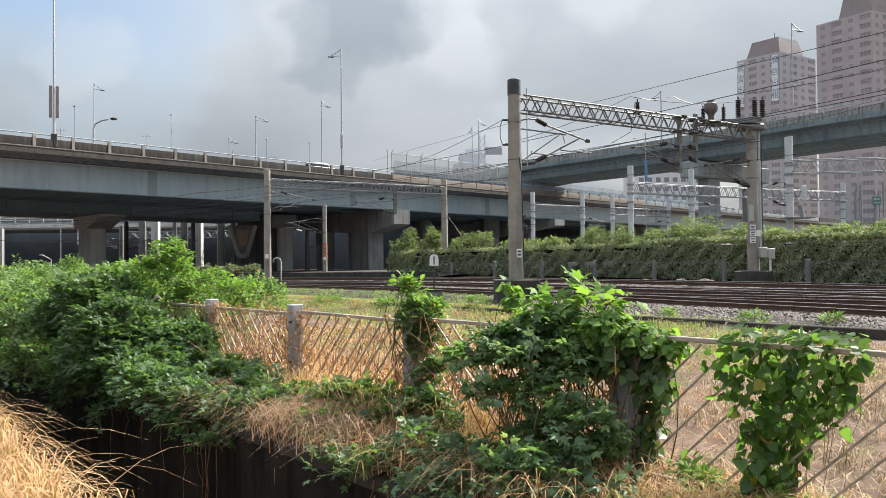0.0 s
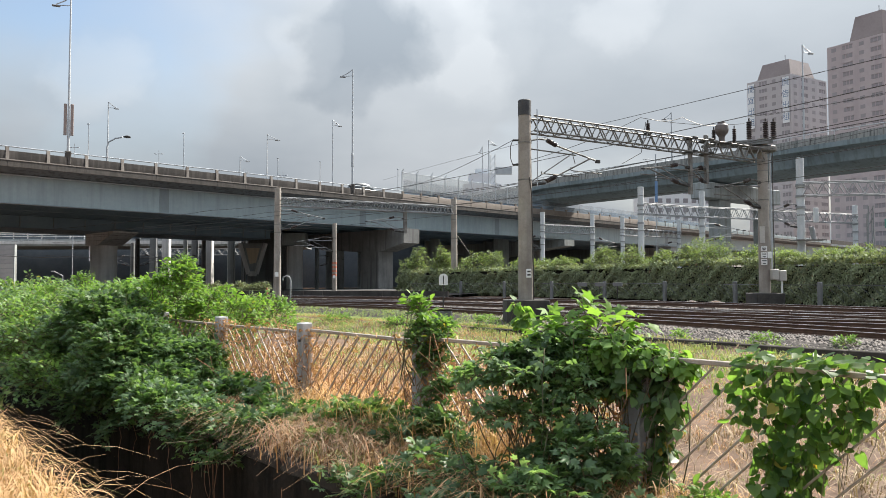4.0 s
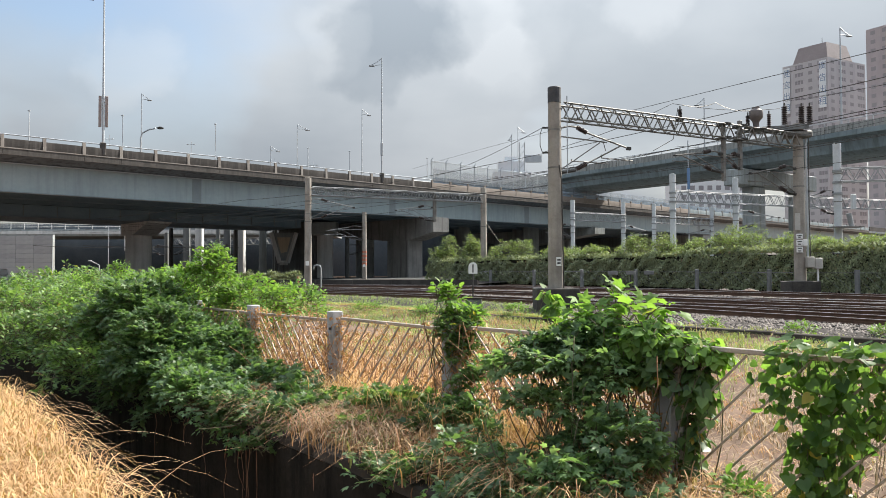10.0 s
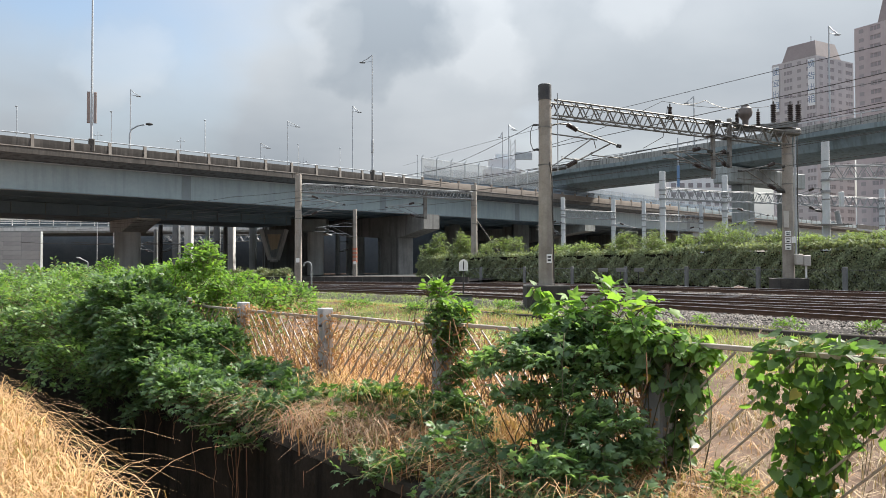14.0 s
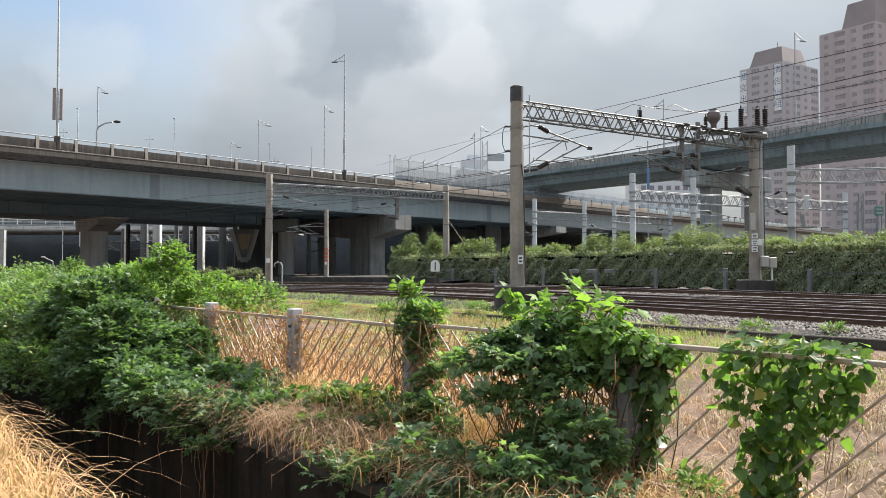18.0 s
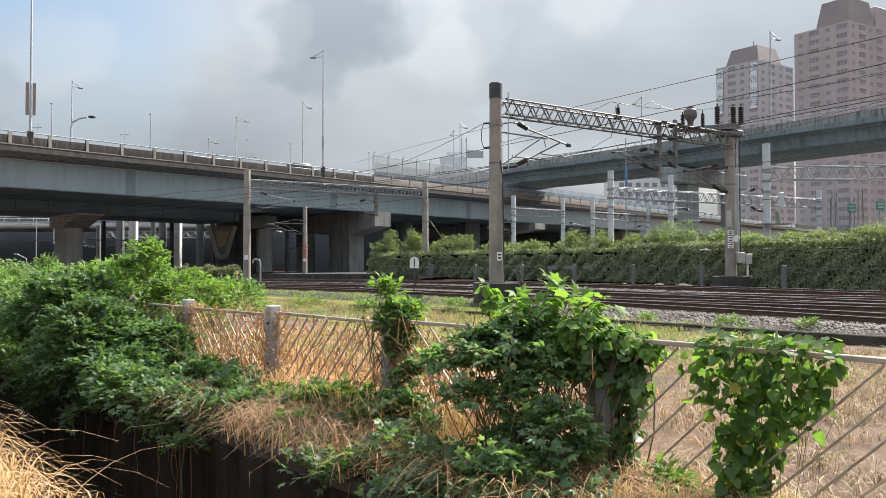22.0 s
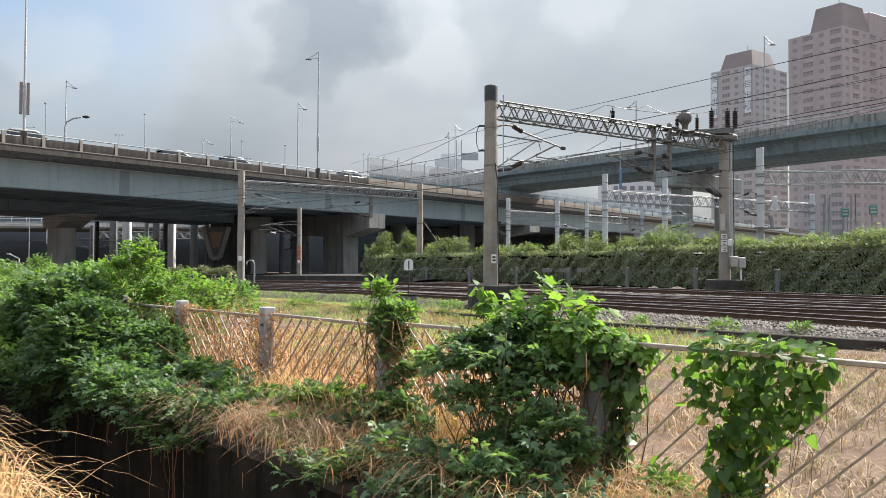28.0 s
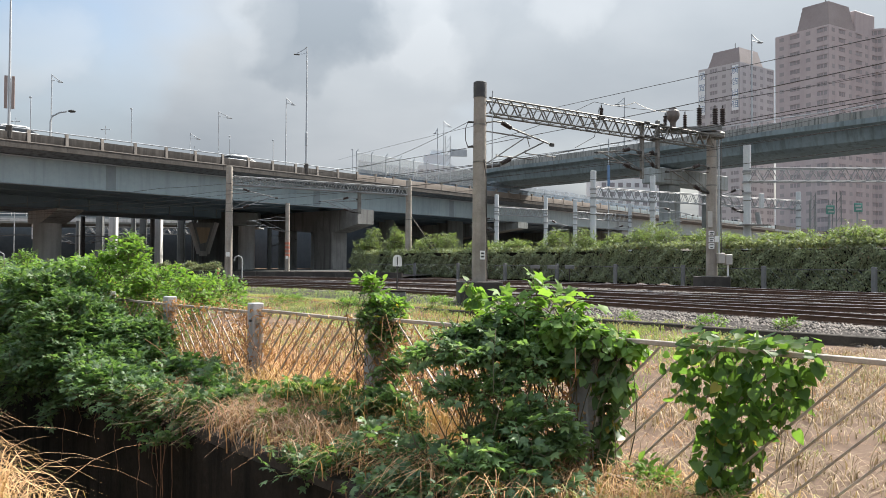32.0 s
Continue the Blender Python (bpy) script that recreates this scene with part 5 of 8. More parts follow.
ms = thing("bridge_abutment", "massive brown-grey concrete abutment under the viaduct", "abutment", at=pose(-19.3, 99, 0))
part("block", B().box(-2.4, 2.4, -1, 6, -0.3, 8.2, 0.2), M["concrete_dark"], ms)
fu = thing("funnel_pier_head", "white-framed tapering pier head with an ochre face", "pier head", at=pose(-20.3, 95, 0))
vs = [(-1.6, 0, 6.3), (1.6, 0, 6.3), (0.5, 0, 2.5), (-0.5, 0, 2.5)]
vs = vs + [(x, 1.2, z) for x, y, z in vs]
part("face", B().add(vs, [(0, 3, 2, 1), (4, 5, 6, 7), (0, 1, 5, 4), (1, 2, 6, 5), (2, 3, 7, 6), (3, 0, 4, 7)]), M["concrete"], fu)
part("ochre_face", B().add([(-0.85, -0.06, 5.7), (0.85, -0.06, 5.7), (0.4, -0.06, 3.9), (-0.35, -0.06, 3.7), (-0.85, -0.01, 5.7), (0.85, -0.01, 5.7), (0.4, -0.01, 3.9), (-0.35, -0.01, 3.7)], [(3, 2, 1, 0), (0, 1, 5, 4), (1, 2, 6, 5), (2, 3, 7, 6), (3, 0, 4, 7)]), M["ochre_face"], fu, "peeling ochre render face")
for a, c in (((-1.6, -0.1, 6.3), (-0.5, -0.1, 2.5)), ((1.6, -0.1, 6.3), (0.5, -0.1, 2.5)), ((-0.45, -0.1, 2.5), (0.45, -0.1, 2.5))):
    part("frame_bar", B().tube(a, c, 0.3, n=6), M["concrete_white"], fu)
rc = thing("round_column", "round pale concrete column under the viaduct", "column", at=pose(-15.1, 95, 0))
part("shaft", B().lathe([(1.0, -0.3), (1.0, 5.9)], 28), M["concrete_white"], rc)
part("head", B().box(-1.5, 1.5, -1.2, 1.2, 5.9, 7.6, 0.1), M["concrete"], rc)
for x, y, w in ((-11.5, 108, 2.6), (-7.5, 112, 2.2), (2.5, 116, 2.4), (12, 122, 2.4), (20, 126, 2.0)):
    c = thing("round_column", "shaded concrete column beyond the viaduct", "column", at=pose(x, y, 0), group="far columns")
    part("shaft", B().lathe([(w / 2, -0.3), (w / 2, 8)], 20), M["concrete"], c)


# ---- plants ----
RNG = np.random.default_rng(11)
M["leaf_dark"] = leafy("leaf_dark_green", (0.048, 0.092, 0.044), (0.125, 0.200, 0.088), 0.95, 0.46, translucent=0.36)
M["leaf_mid"] = leafy("leaf_mid_green", (0.062, 0.118, 0.040), (0.165, 0.260, 0.083), 1.05, 0.46, dry=(0.22, 0.23, 0.07), translucent=0.42)
M["leaf_bright"] = leafy("leaf_bright_green", (0.080, 0.155, 0.036), (0.165, 0.280, 0.062), 1.02, 0.58, dry=(0.25, 0.29, 0.06), translucent=0.46)
M["leaf_weed"] = leafy("leaf_weed_green", (0.042, 0.085, 0.034), (0.125, 0.205, 0.080), 1.1, 0.46, translucent=0.42)
M["leaf_blue"] = leafy("leaf_shrub_bluish", (0.072, 0.130, 0.058), (0.195, 0.290, 0.130), 1.05, 0.42, translucent=0.46)
M["leaf_vine"] = leafy("leaf_vine_green", (0.045, 0.085, 0.030), (0.120, 0.200, 0.060), 1.0, 0.46, dry=(0.40, 0.28, 0.05), translucent=0.36)
M["leaf_one"] = leafy("leaf_vine_single", (0.036, 0.080, 0.024), (0.108, 0.190, 0.046), 1.35, 0.46, dry=(0.30, 0.25, 0.05), translucent=0.52, single=True)
# far leaves and creeper: greens lightened and greyed to include the haze
M["leaf_far"] = leafy("leaf_green_hazed", (0.105, 0.155, 0.068), (0.225, 0.285, 0.122), 0.92, 0.6, translucent=0.42)
M["leaf_creeper"] = leafy("leaf_creeper_hazed", (0.115, 0.140, 0.088), (0.262, 0.300, 0.178), 0.92, 0.8, dry=(0.24, 0.18, 0.11), translucent=0.25)
M["grass_dry"] = leafy("grass_dry_straw", (0.42, 0.255, 0.118), (0.76, 0.515, 0.28), 0.5, 0.7, translucent=0.3)
M["grass_field"] = leafy("grass_field_sand", (0.39, 0.240, 0.138), (0.70, 0.49, 0.325), 0.5, 0.75, translucent=0.3)
M["grass_bank"] = leafy("grass_bank_tan", (0.36, 0.20, 0.10), (0.70, 0.46, 0.27), 0.5, 0.75, translucent=0.3)
M["grass_rust"] = leafy("grass_rust_brown", (0.31, 0.15, 0.075), (0.62, 0.38, 0.21), 0.5, 0.75, translucent=0.3)
M["grass_grey"] = leafy("thatch_pale", (0.25, 0.165, 0.105), (0.56, 0.40, 0.27), 0.45, 0.8, translucent=0.25)
M["thatch"] = leafy("thatch_grey_brown", (0.19, 0.135, 0.085), (0.56, 0.43, 0.29), 0.4, 0.85, translucent=0.2)
M["grass_green"] = leafy("grass_green_yellow", (0.16, 0.205, 0.06), (0.37, 0.385, 0.145), 0.7, 0.6, dry=(0.5, 0.38, 0.16), translucent=0.35)
M["grass_strip"] = leafy("grass_strip_green", (0.12, 0.20, 0.06), (0.31, 0.385, 0.14), 0.8, 0.6, dry=(0.5, 0.38, 0.2), translucent=0.38)
M["stem"] = surf("stem_bark", (0.07, 0.06, 0.035), (0.16, 0.14, 0.07), 8.0, 0.85, 0.3)
M["vine_dead"] = surf("dead_vine", (0.16, 0.08, 0.04), (0.32, 0.18, 0.10), 8.0, 0.9, 0.3)

OVATE = (np.array([(0, 0, 0), (-0.2, 0.22, 0.05), (0.2, 0.22, 0.05), (0, 0.3, 0), (-0.26, 0.52, 0.05), (0.26, 0.52, 0.05), (0, 0.62, -0.01), (-0.15, 0.8, 0.0), (0.15, 0.8, 0.0), (0, 1.0, -0.1)], float),
         np.array([(0, 3, 1), (0, 2, 3), (1, 3, 6), (1, 6, 4), (3, 2, 5), (3, 5, 6), (4, 6, 7), (6, 5, 8), (6, 9, 7), (6, 8, 9)]))
SLIM = (np.array([(0, 0, 0), (-0.11, 0.3, 0.03), (0.11, 0.3, 0.03), (-0.1, 0.65, 0.02), (0.1, 0.65, 0.02), (0, 1.0, -0.08)], float),
        np.array([(0, 2, 1), (1, 2, 4), (1, 4, 3), (3, 4, 5)]))


def fan(outline, centre):
    v = np.array([centre] + outline, float)
    n = len(outline)
    return v, np.array([(0, i + 1, (i + 1) % n + 1) for i in range(n)])


def lobed():
    pts = []
    for a, r, d in ((-160, 0.40, -0.03), (-125, 0.62, -0.10), (-96, 0.44, 0.03), (-66, 0.74, -0.10), (-57, 0.90, -0.17), (-48, 0.72, -0.10), (-28, 0.46, 0.03), (-12, 0.74, -0.05), (0, 1.08, -0.18),
                    (12, 0.74, -0.05), (28, 0.46, 0.03), (48, 0.72, -0.10), (57, 0.90, -0.17), (66, 0.74, -0.10), (96, 0.44, 0.03), (125, 0.62, -0.10), (160, 0.40, -0.03)):
        pts.append((math.sin(radians(a)) * r * 0.85, 0.32 + math.cos(radians(a)) * r * 0.72, d))
    return fan(pts + [(0, 0.12, 0.0)][:0], (0, 0.30, 0.05))


def heart():
    pts = [(0, 0.08, 0), (0.2, -0.08, 0.03), (0.42, 0.05, 0.04), (0.47, 0.3, 0.03), (0.33, 0.6, 0.0), (0.13, 0.86, -0.06), (0, 1.0, -0.12)]
    pts = pts + [(-x, y, z) for x, y, z in pts[-2:0:-1]]
    v, f = fan(pts, (0, 0.38, -0.05))
    return v, f


LOBED, HEART = lobed(), heart()


def unit(a):
    return a / np.maximum(1e-9, np.linalg.norm(a, axis=-1, keepdims=True))


def mesh_np(name, v, f, mat):
    me = bpy.data.meshes.new(name)
    me.vertices.add(len(v)); me.vertices.foreach_set("co", np.ascontiguousarray(v, np.float32).ravel())
    me.loops.add(f.size); me.loops.foreach_set("vertex_index", np.ascontiguousarray(f, np.int32).ravel())
    me.polygons.add(len(f)); me.polygons.foreach_set("loop_start", np.arange(0, f.size, 3, dtype=np.int32))
    me.update(calc_edges=True)
    me.materials.append(mat)
    return me


class Leaves:
    """Gathers leaves of one shape, then makes one mesh of them."""

    def __init__(self):
        self.v, self.f, self.k = [], [], 0

    def put(self, shape, pos, axis, normal, size, width=1.0):
        v, f = shape
        axis = unit(axis)
        side = unit(np.cross(axis, normal))
        up = np.cross(side, axis)
        n = len(pos)
        size = np.broadcast_to(size, (n,))
        w = (v[None, :, 0, None] * side[:, None] * width + v[None, :, 1, None] * axis[:, None] + v[None, :, 2, None] * up[:, None]) * size[:, None, None] + pos[:, None]
        self.v.append(w.reshape(-1, 3))
        self.f.append((f[None] + (np.arange(n) * len(v))[:, None, None]).reshape(-1, 3) + self.k)
        self.k += n * len(v)

    def blades(self, base, lean, height, width, bow=0.5, seg=4):
        """Grass blades: lean is the way in which each falls over, as a flat vector of its reach."""
        n = len(base)
        t = np.linspace(0, 1, seg + 1)
        flat = unit(np.stack([-lean[:, 1], lean[:, 0], np.zeros(n)], 1) + 1e-6)
        rows = []
        for x in t:
            c = base + lean * (x ** 1.8)[..., None] if np.ndim(x) else base + lean * x ** 1.8
            c = c + np.stack([np.zeros(n), np.zeros(n), height * (x - bow * x ** 3)], 1)
            w = width * (1 - x) ** 0.7 * 0.5 + 0.0004
            rows.append(c - flat * w[:, None]); rows.append(c + flat * w[:, None])
        v = np.stack(rows, 1)
        m = 2 * (seg + 1)
        f = []
        for i in range(seg):
            f += [(2 * i, 2 * i + 1, 2 * i + 3), (2 * i, 2 * i + 3, 2 * i + 2)]
        f = np.array(f)
        self.v.append(v.reshape(-1, 3))
        self.f.append((f[None] + (np.arange(n) * m)[:, None, None]).reshape(-1, 3) + self.k)
        self.k += n * m

    def done(self, name, mat, parent=None, label=""):
        if not self.v:
            return None
        return part(name, mesh_np(name, np.concatenate(self.v), np.concatenate(self.f), mat), None, parent, label)


class Twigs:
    """Three-sided thin stems."""

    def __init__(self):
        self.v, self.f, self.k = [], [], 0

    def put(self, pts, r):
        """pts: (n, m, 3) stems of m points; r: (n, m)."""
        n, m, _ = pts.shape
        d = unit(pts[:, -1] - pts[:, 0])
        a = unit(np.cross(d, np.array([0.31, 0.2, 0.93])))
        b = np.cross(d, a)
        ring = []
        for k in range(3):
            c, s = math.cos(k * 2.0944), math.sin(k * 2.0944)
            ring.append(pts + (a * c + b * s)[:, None] * r[..., None])
        v = np.stack(ring, 2)
        f = []
        for i in range(m - 1):
            for k in range(3):
                p, q = i * 3 + k, i * 3 + (k + 1) % 3
                f += [(p, q, q + 3), (p, q + 3, p + 3)]
        self.v.append(v.reshape(-1, 3))
        self.f.append((np.array(f)[None] + (np.arange(n) * m * 3)[:, None, None]).reshape(-1, 3) + self.k)
        self.k += n * m * 3

    def done(self, name, mat, parent=None, label=""):
        return part(name, mesh_np(name, np.concatenate(self.v), np.concatenate(self.f), mat), None, parent, label)


SUNV = np.array(SUN_WAY)


def in_blobs(blobs, n, inner=0.72):
    """Points near the skin of a heap of ellipsoids, with the way out at each."""
    vol = np.array([b[3] * b[4] + b[3] * b[5] + b[4] * b[5] for b in blobs])
    pick = RNG.choice(len(blobs), n, p=vol / vol.sum())
    C = np.array([b[:3] for b in blobs])[pick]
    R = np.array([b[3:6] for b in blobs])[pick]
    d = unit(RNG.normal(size=(n, 3)))
    d[:, 2] = np.where(d[:, 2] < -0.35, -d[:, 2], d[:, 2])
    rad = RNG.uniform(inner, 1.0, n) ** 0.6
    rad *= 1 + 0.16 * np.sin(C[:, 0] * 7 + d[:, 0] * 6 + d[:, 2] * 5) * np.cos(d[:, 1] * 7 + C[:, 1] * 3)
    p = C + d * R * rad[:, None]
    return p, unit(d / R)


def sprays(leaves, twigs, pos, out, count, length, size, shape, droop=0.25, upward=0.35, width=1.0, flat=0.55, hang=0.25, loose=0.3):
    """Leafy twigs: from each place a twig grows outwards with its leaves left and right."""
    n = len(pos)
    way = unit(out + RNG.normal(size=(n, 3)) * 0.5 + np.array([0, 0, upward]))
    L = length * RNG.uniform(0.6, 1.25, n)
    base = pos - way * L[:, None] * 0.6
    sag = np.array([0, 0, -1.0]) * (droop * L)[:, None]
    t = np.linspace(0, 1, 4)
    pts = base[:, None] + way[:, None] * (L[:, None] * t)[..., None] + sag[:, None] * (t ** 2)[None, :, None]
    if twigs is not None:
        twigs.put(pts, np.broadcast_to(np.array([0.006, 0.0045, 0.003, 0.0015]), (n, 4)) * (size / 0.1))
    side = unit(np.cross(way, np.array([0, 0, 1.0]) + RNG.normal(size=(n, 3)) * 0.3))
    up = np.cross(side, way)
    up *= np.sign(up[:, 2:3] + 1e-6)
    for k in range(count):
        x = 0.25 + 0.75 * (k + RNG.uniform(0, 0.6, n)) / count
        p = base + way * (L * x)[:, None] + sag * (x ** 2)[:, None]
        s = side * (1 if k % 2 else -1)
        ax = s * RNG.uniform(0.5, 1.1, n)[:, None] + way * RNG.uniform(0.3, 0.9, n)[:, None] + np.array([0, 0, -hang]) + RNG.normal(size=(n, 3)) * 0.22
        nm = up * flat + np.array([0, 0, 0.55 if hang < 0.5 else 0.2]) + out * (0.35 if hang < 0.5 else 0.9) + RNG.normal(size=(n, 3)) * loose
        leaves.put(shape, p + unit(ax) * size * 0.25, ax, nm, size * RNG.uniform(0.55, 1.25, n) * (1.1 - 0.35 * x), width)
    return pts


def shrub(label, blobs, n, count, length, size, shape, mat, foot=None, stems=8, name="shrub", category="shrub", group="", width=1.0, inner=0.6, droop=0.25, upward=0.35, hang=0.25, loose=0.32):
    c = np.mean([b[:3] for b in blobs], 0)
    fz = foot if foot is not None else (c[0], c[1], ground_z(c[0], c[1]))
    t = thing(name, label, category, group=group)
    lv, tw = Leaves(), Twigs()
    p, o = in_blobs(blobs, n, inner)
    sprays(lv, tw, p, o, count, length, size, shape, width=width, droop=droop, upward=upward, hang=hang, loose=loose)
    if stems:
        k = RNG.choice(n, stems)
        base = np.array(fz)[None] + RNG.normal(size=(stems, 3)) * np.array([0.12, 0.12, 0.0])
        s = np.linspace(0, 1, 6)
        pts = base[:, None] * (1 - s)[None, :, None] + p[k][:, None] * s[None, :, None]
        pts[:, :, :2] += (RNG.normal(size=(stems, 1, 2)) * 0.12) * np.sin(s * 3.1)[None, :, None]
        tw.put(pts, np.linspace(0.006, 0.002, 6)[None].repeat(stems, 0) * (1 + size * 2))
    tagged(lv.done("foliage", M[mat], t), kind="stuff")
    tagged(tw.done("branchwork", M["stem"], t), kind="stuff")
    return t


def grass(label, area, n, h, lean, width, mat, name="grass", group="", bow=0.6, wind=(0.1, -0.05), zf=ground_z, seg=4, tuft=0.0):
    """Blades over an area on the plan: area(n) gives n places."""
    xy = area(n)
    if tuft:
        k = max(1, n // 14)
        cen = xy[RNG.integers(0, n, k)]
        xy = cen[RNG.integers(0, k, n)] + RNG.normal(size=(n, 2)) * tuft
    z = np.array([zf(x, y) for x, y in xy]) - 0.02
    base = np.column_stack([xy, z])
    H = h * RNG.uniform(0.45, 1.15, n)
    a = RNG.uniform(0, 2 * np.pi, n)
    r = lean * RNG.uniform(0.15, 1.0, n) * H
    ln = np.column_stack([np.cos(a) * r + wind[0] * H, np.sin(a) * r + wind[1] * H, np.zeros(n)])
    lv = Leaves()
    lv.blades(base, ln, H, width * RNG.uniform(0.6, 1.3, n), bow, seg)
    ob = lv.done(name, M[mat])
    return tagged(ob, label, "grass", group, "stuff")


def bed_z(x, y):
    p = Vector((x, y, 0))
    u = p.dot(U)
    w = u - bend(p.dot(V))
    d = 0.17 if w > 15.2 else 0.17 + (15.2 - w) * 0.13
    return max(rail_z(u) - d + 0.01 + 0.0045 * max(0.0, p.dot(V) - 15.0), ground_z(x, y))


def strip(n0, n1, s0, s1):
    """An area along the fence: n across, s along."""
    def f(k):
        a, b = RNG.uniform(n0, n1, k), RNG.uniform(s0, s1, k)
        return np.column_stack([a * FN.x + b * FS.x, a * FN.y + b * FS.y])
    return f


def track_strip(w0, w1, v0, v1):
    def f(k):
        v = RNG.uniform(v0, v1, k)
        u = RNG.uniform(w0, w1, k) - 0.005 * np.maximum(0, v - 9) ** 2
        return np.column_stack([u * U.x + v * V.x, u * U.y + v * V.y])
    return f


# ---- fence ----
FP = [Vector(p) for p in ((-8.6, 18.3, 0), (-7.35, 16.6, 0), (-6.1, 14.9, 0), (-4.95, 13.25, 0), (-3.83, 11.65, 0), (-2.56, 10.03, 0), (-1.24, 8.47, 0), (0.04, 6.74, 0), (1.45, 5.02, 0), (2.85, 3.32, 0), (4.2, 1.65, 0))]
FENCE_TOP = 1.05


def build_fence():
    fence = thing("iron_fence", "old iron railing fence of slanting bars between grey concrete posts", "fence")
    post = B().box(-0.066, 0.066, -0.066, 0.066, -0.4, FENCE_TOP, 0.008).mesh("fence_post", M["fence_post"])
    bolt = B().tube((0.03, -0.055, 0), (0.03, -0.09, 0), 0.014, n=6).mesh("bolt", M["iron"])
    tie = B().box(0.06, 0.11, -0.03, 0.03, -0.03, 0.03, 0.004).mesh("tie_plate", M["fence_iron"])
    for i, p in enumerate(FP):
        q = FP[min(i + 1, len(FP) - 1)] if i < len(FP) - 1 else p + (p - FP[i - 1])
        t = part("fence_post", post, None, fence, "weathered grey concrete post", at=facing(p, q) @ pose(0, 0, 0, random.uniform(-1, 1), random.uniform(-1, 1), random.uniform(-4, 4)))
        for z in (0.42, 0.86):
            part("bolt", bolt, None, t, at=pose(0, 0, z))
            part("tie_plate", tie, None, t, at=pose(0, 0, z))
    for i, (p, q) in enumerate(zip(FP, FP[1:])):
        L = (q - p).length
        a, e = 0.09, L - 0.09
        zt, zb = FENCE_TOP - (0.13 if i < 6 else 0.10 if i < 7 else 0.07), 0.12
        b = B().box(a, e, -0.02, 0.02, zt + 0.008, zt + 0.039, 0.004).box(a, e, -0.02, 0.02, zb - 0.04, zb, 0.004)
        for x in (a, e - 0.03):
            b.box(x, x + 0.03, -0.015, 0.015, zb, zt, 0.003)
        t = part("panel_frame", b, M["fence_iron"], fence, "weathered iron frame", at=facing(p, q))
        lean = -1 if i % 2 else 1
        bw = 0.0095 if i < 7 else 0.0068
        H = zt - zb
        x = -0.105 - 0.192 * 5
        while x < e:
            x0, z0, x1, z1 = x, zb, x + H, zt
            if x0 < a:
                z0 += a - x0; x0 = a
            if x1 > e:
                z1 -= x1 - e; x1 = e
            if x1 - x0 > 0.06 and z1 - z0 > 0.05:
                if lean < 0:
                    x0, x1 = a + e - x0, a + e - x1
                d = Vector((x1 - x0, 0, z1 - z0))
                m = Matrix.Translation((x0, 0, z0)) @ Vector((1, 0, 0)).rotation_difference(d).to_matrix().to_4x4()
                part("slanting_bar", B().box(0, d.length, -0.006, 0.006, -bw, bw, 0.002, m=m), M["fence_iron"], t)
            x += 0.192


build_fence()


# ---- near bank, ditch side ----
def bank_z(x, y):
    return 0.0


grass("golden dry grass matted over the near bank", strip(-1.0, 1.08, 2.4, 10.5), 21000, 0.62, 0.8, 0.011, "grass_dry", wind=(0.08, 0.0), zf=bank_z, bow=0.75, seg=5, tuft=0.10)
grass("rusty dead grass tangled on the near bank", strip(-0.6, 1.08, 2.4, 9.5), 9000, 0.58, 1.1, 0.010, "grass_bank", wind=(0.1, 0.0), zf=bank_z, bow=0.85, seg=6, tuft=0.10)
grass("long dry stalks arching over the ditch", strip(0.7, 1.05, 3.6, 7.5), 46, 0.85, 0.9, 0.010, "grass_bank", wind=(0.4, 0.1), zf=bank_z, bow=0.6, seg=7)
grass("fresh green grass among the straw on the bank", strip(0.4, 1.1, 3.0, 10), 520, 0.55, 0.6, 0.013, "grass_green", wind=(0.25, 0.1), zf=bank_z, bow=0.7)
shrub("low green shrub growing on the near bank", [(-5.4, 6.6, 0.45, 0.7, 0.9, 0.5), (-6.6, 8.4, 0.5, 0.9, 1.0, 0.5)], 420, 7, 0.32, 0.085, OVATE, "leaf_mid", stems=10, group="bank shrubs")

# creeping shrubs that bury the fence: heaps of ellipsoids (x, y, z, rx, ry, rz)
shrub("dense green shrub burying the fence beside the ditch", [(-3.75, 10.0, 0.50, 0.62, 0.8, 0.60), (-4.4, 11.0, 0.72, 0.8, 0.9, 0.70), (-2.95, 9.35, 0.22, 0.7, 0.6, 0.36), (-3.75, 9.9, 0.32, 0.75, 0.7, 0.46), (-3.1, 9.75, 0.38, 0.5, 0.5, 0.42), (-2.72, 9.68, 0.45, 0.32, 0.4, 0.36)], 2900, 9, 0.27, 0.070, LOBED, "leaf_weed", group="ditch shrubs", stems=20)
shrub("tall bright green shrub rising above the buried fence", [(-3.75, 11.5, 1.15, 0.75, 0.6, 0.5), (-3.5, 11.3, 1.55, 0.30, 0.3, 0.30), (-2.95, 11.5, 1.0, 0.6, 0.5, 0.42), (-4.5, 12.1, 1.05, 0.6, 0.6, 0.5), (-3.45, 11.2, 1.8, 0.10, 0.10, 0.16), (-2.4, 12.3, 0.95, 0.5, 0.5, 0.34)], 800, 8, 0.30, 0.092, OVATE, "leaf_bright", group="ditch shrubs", stems=14, upward=0.7)
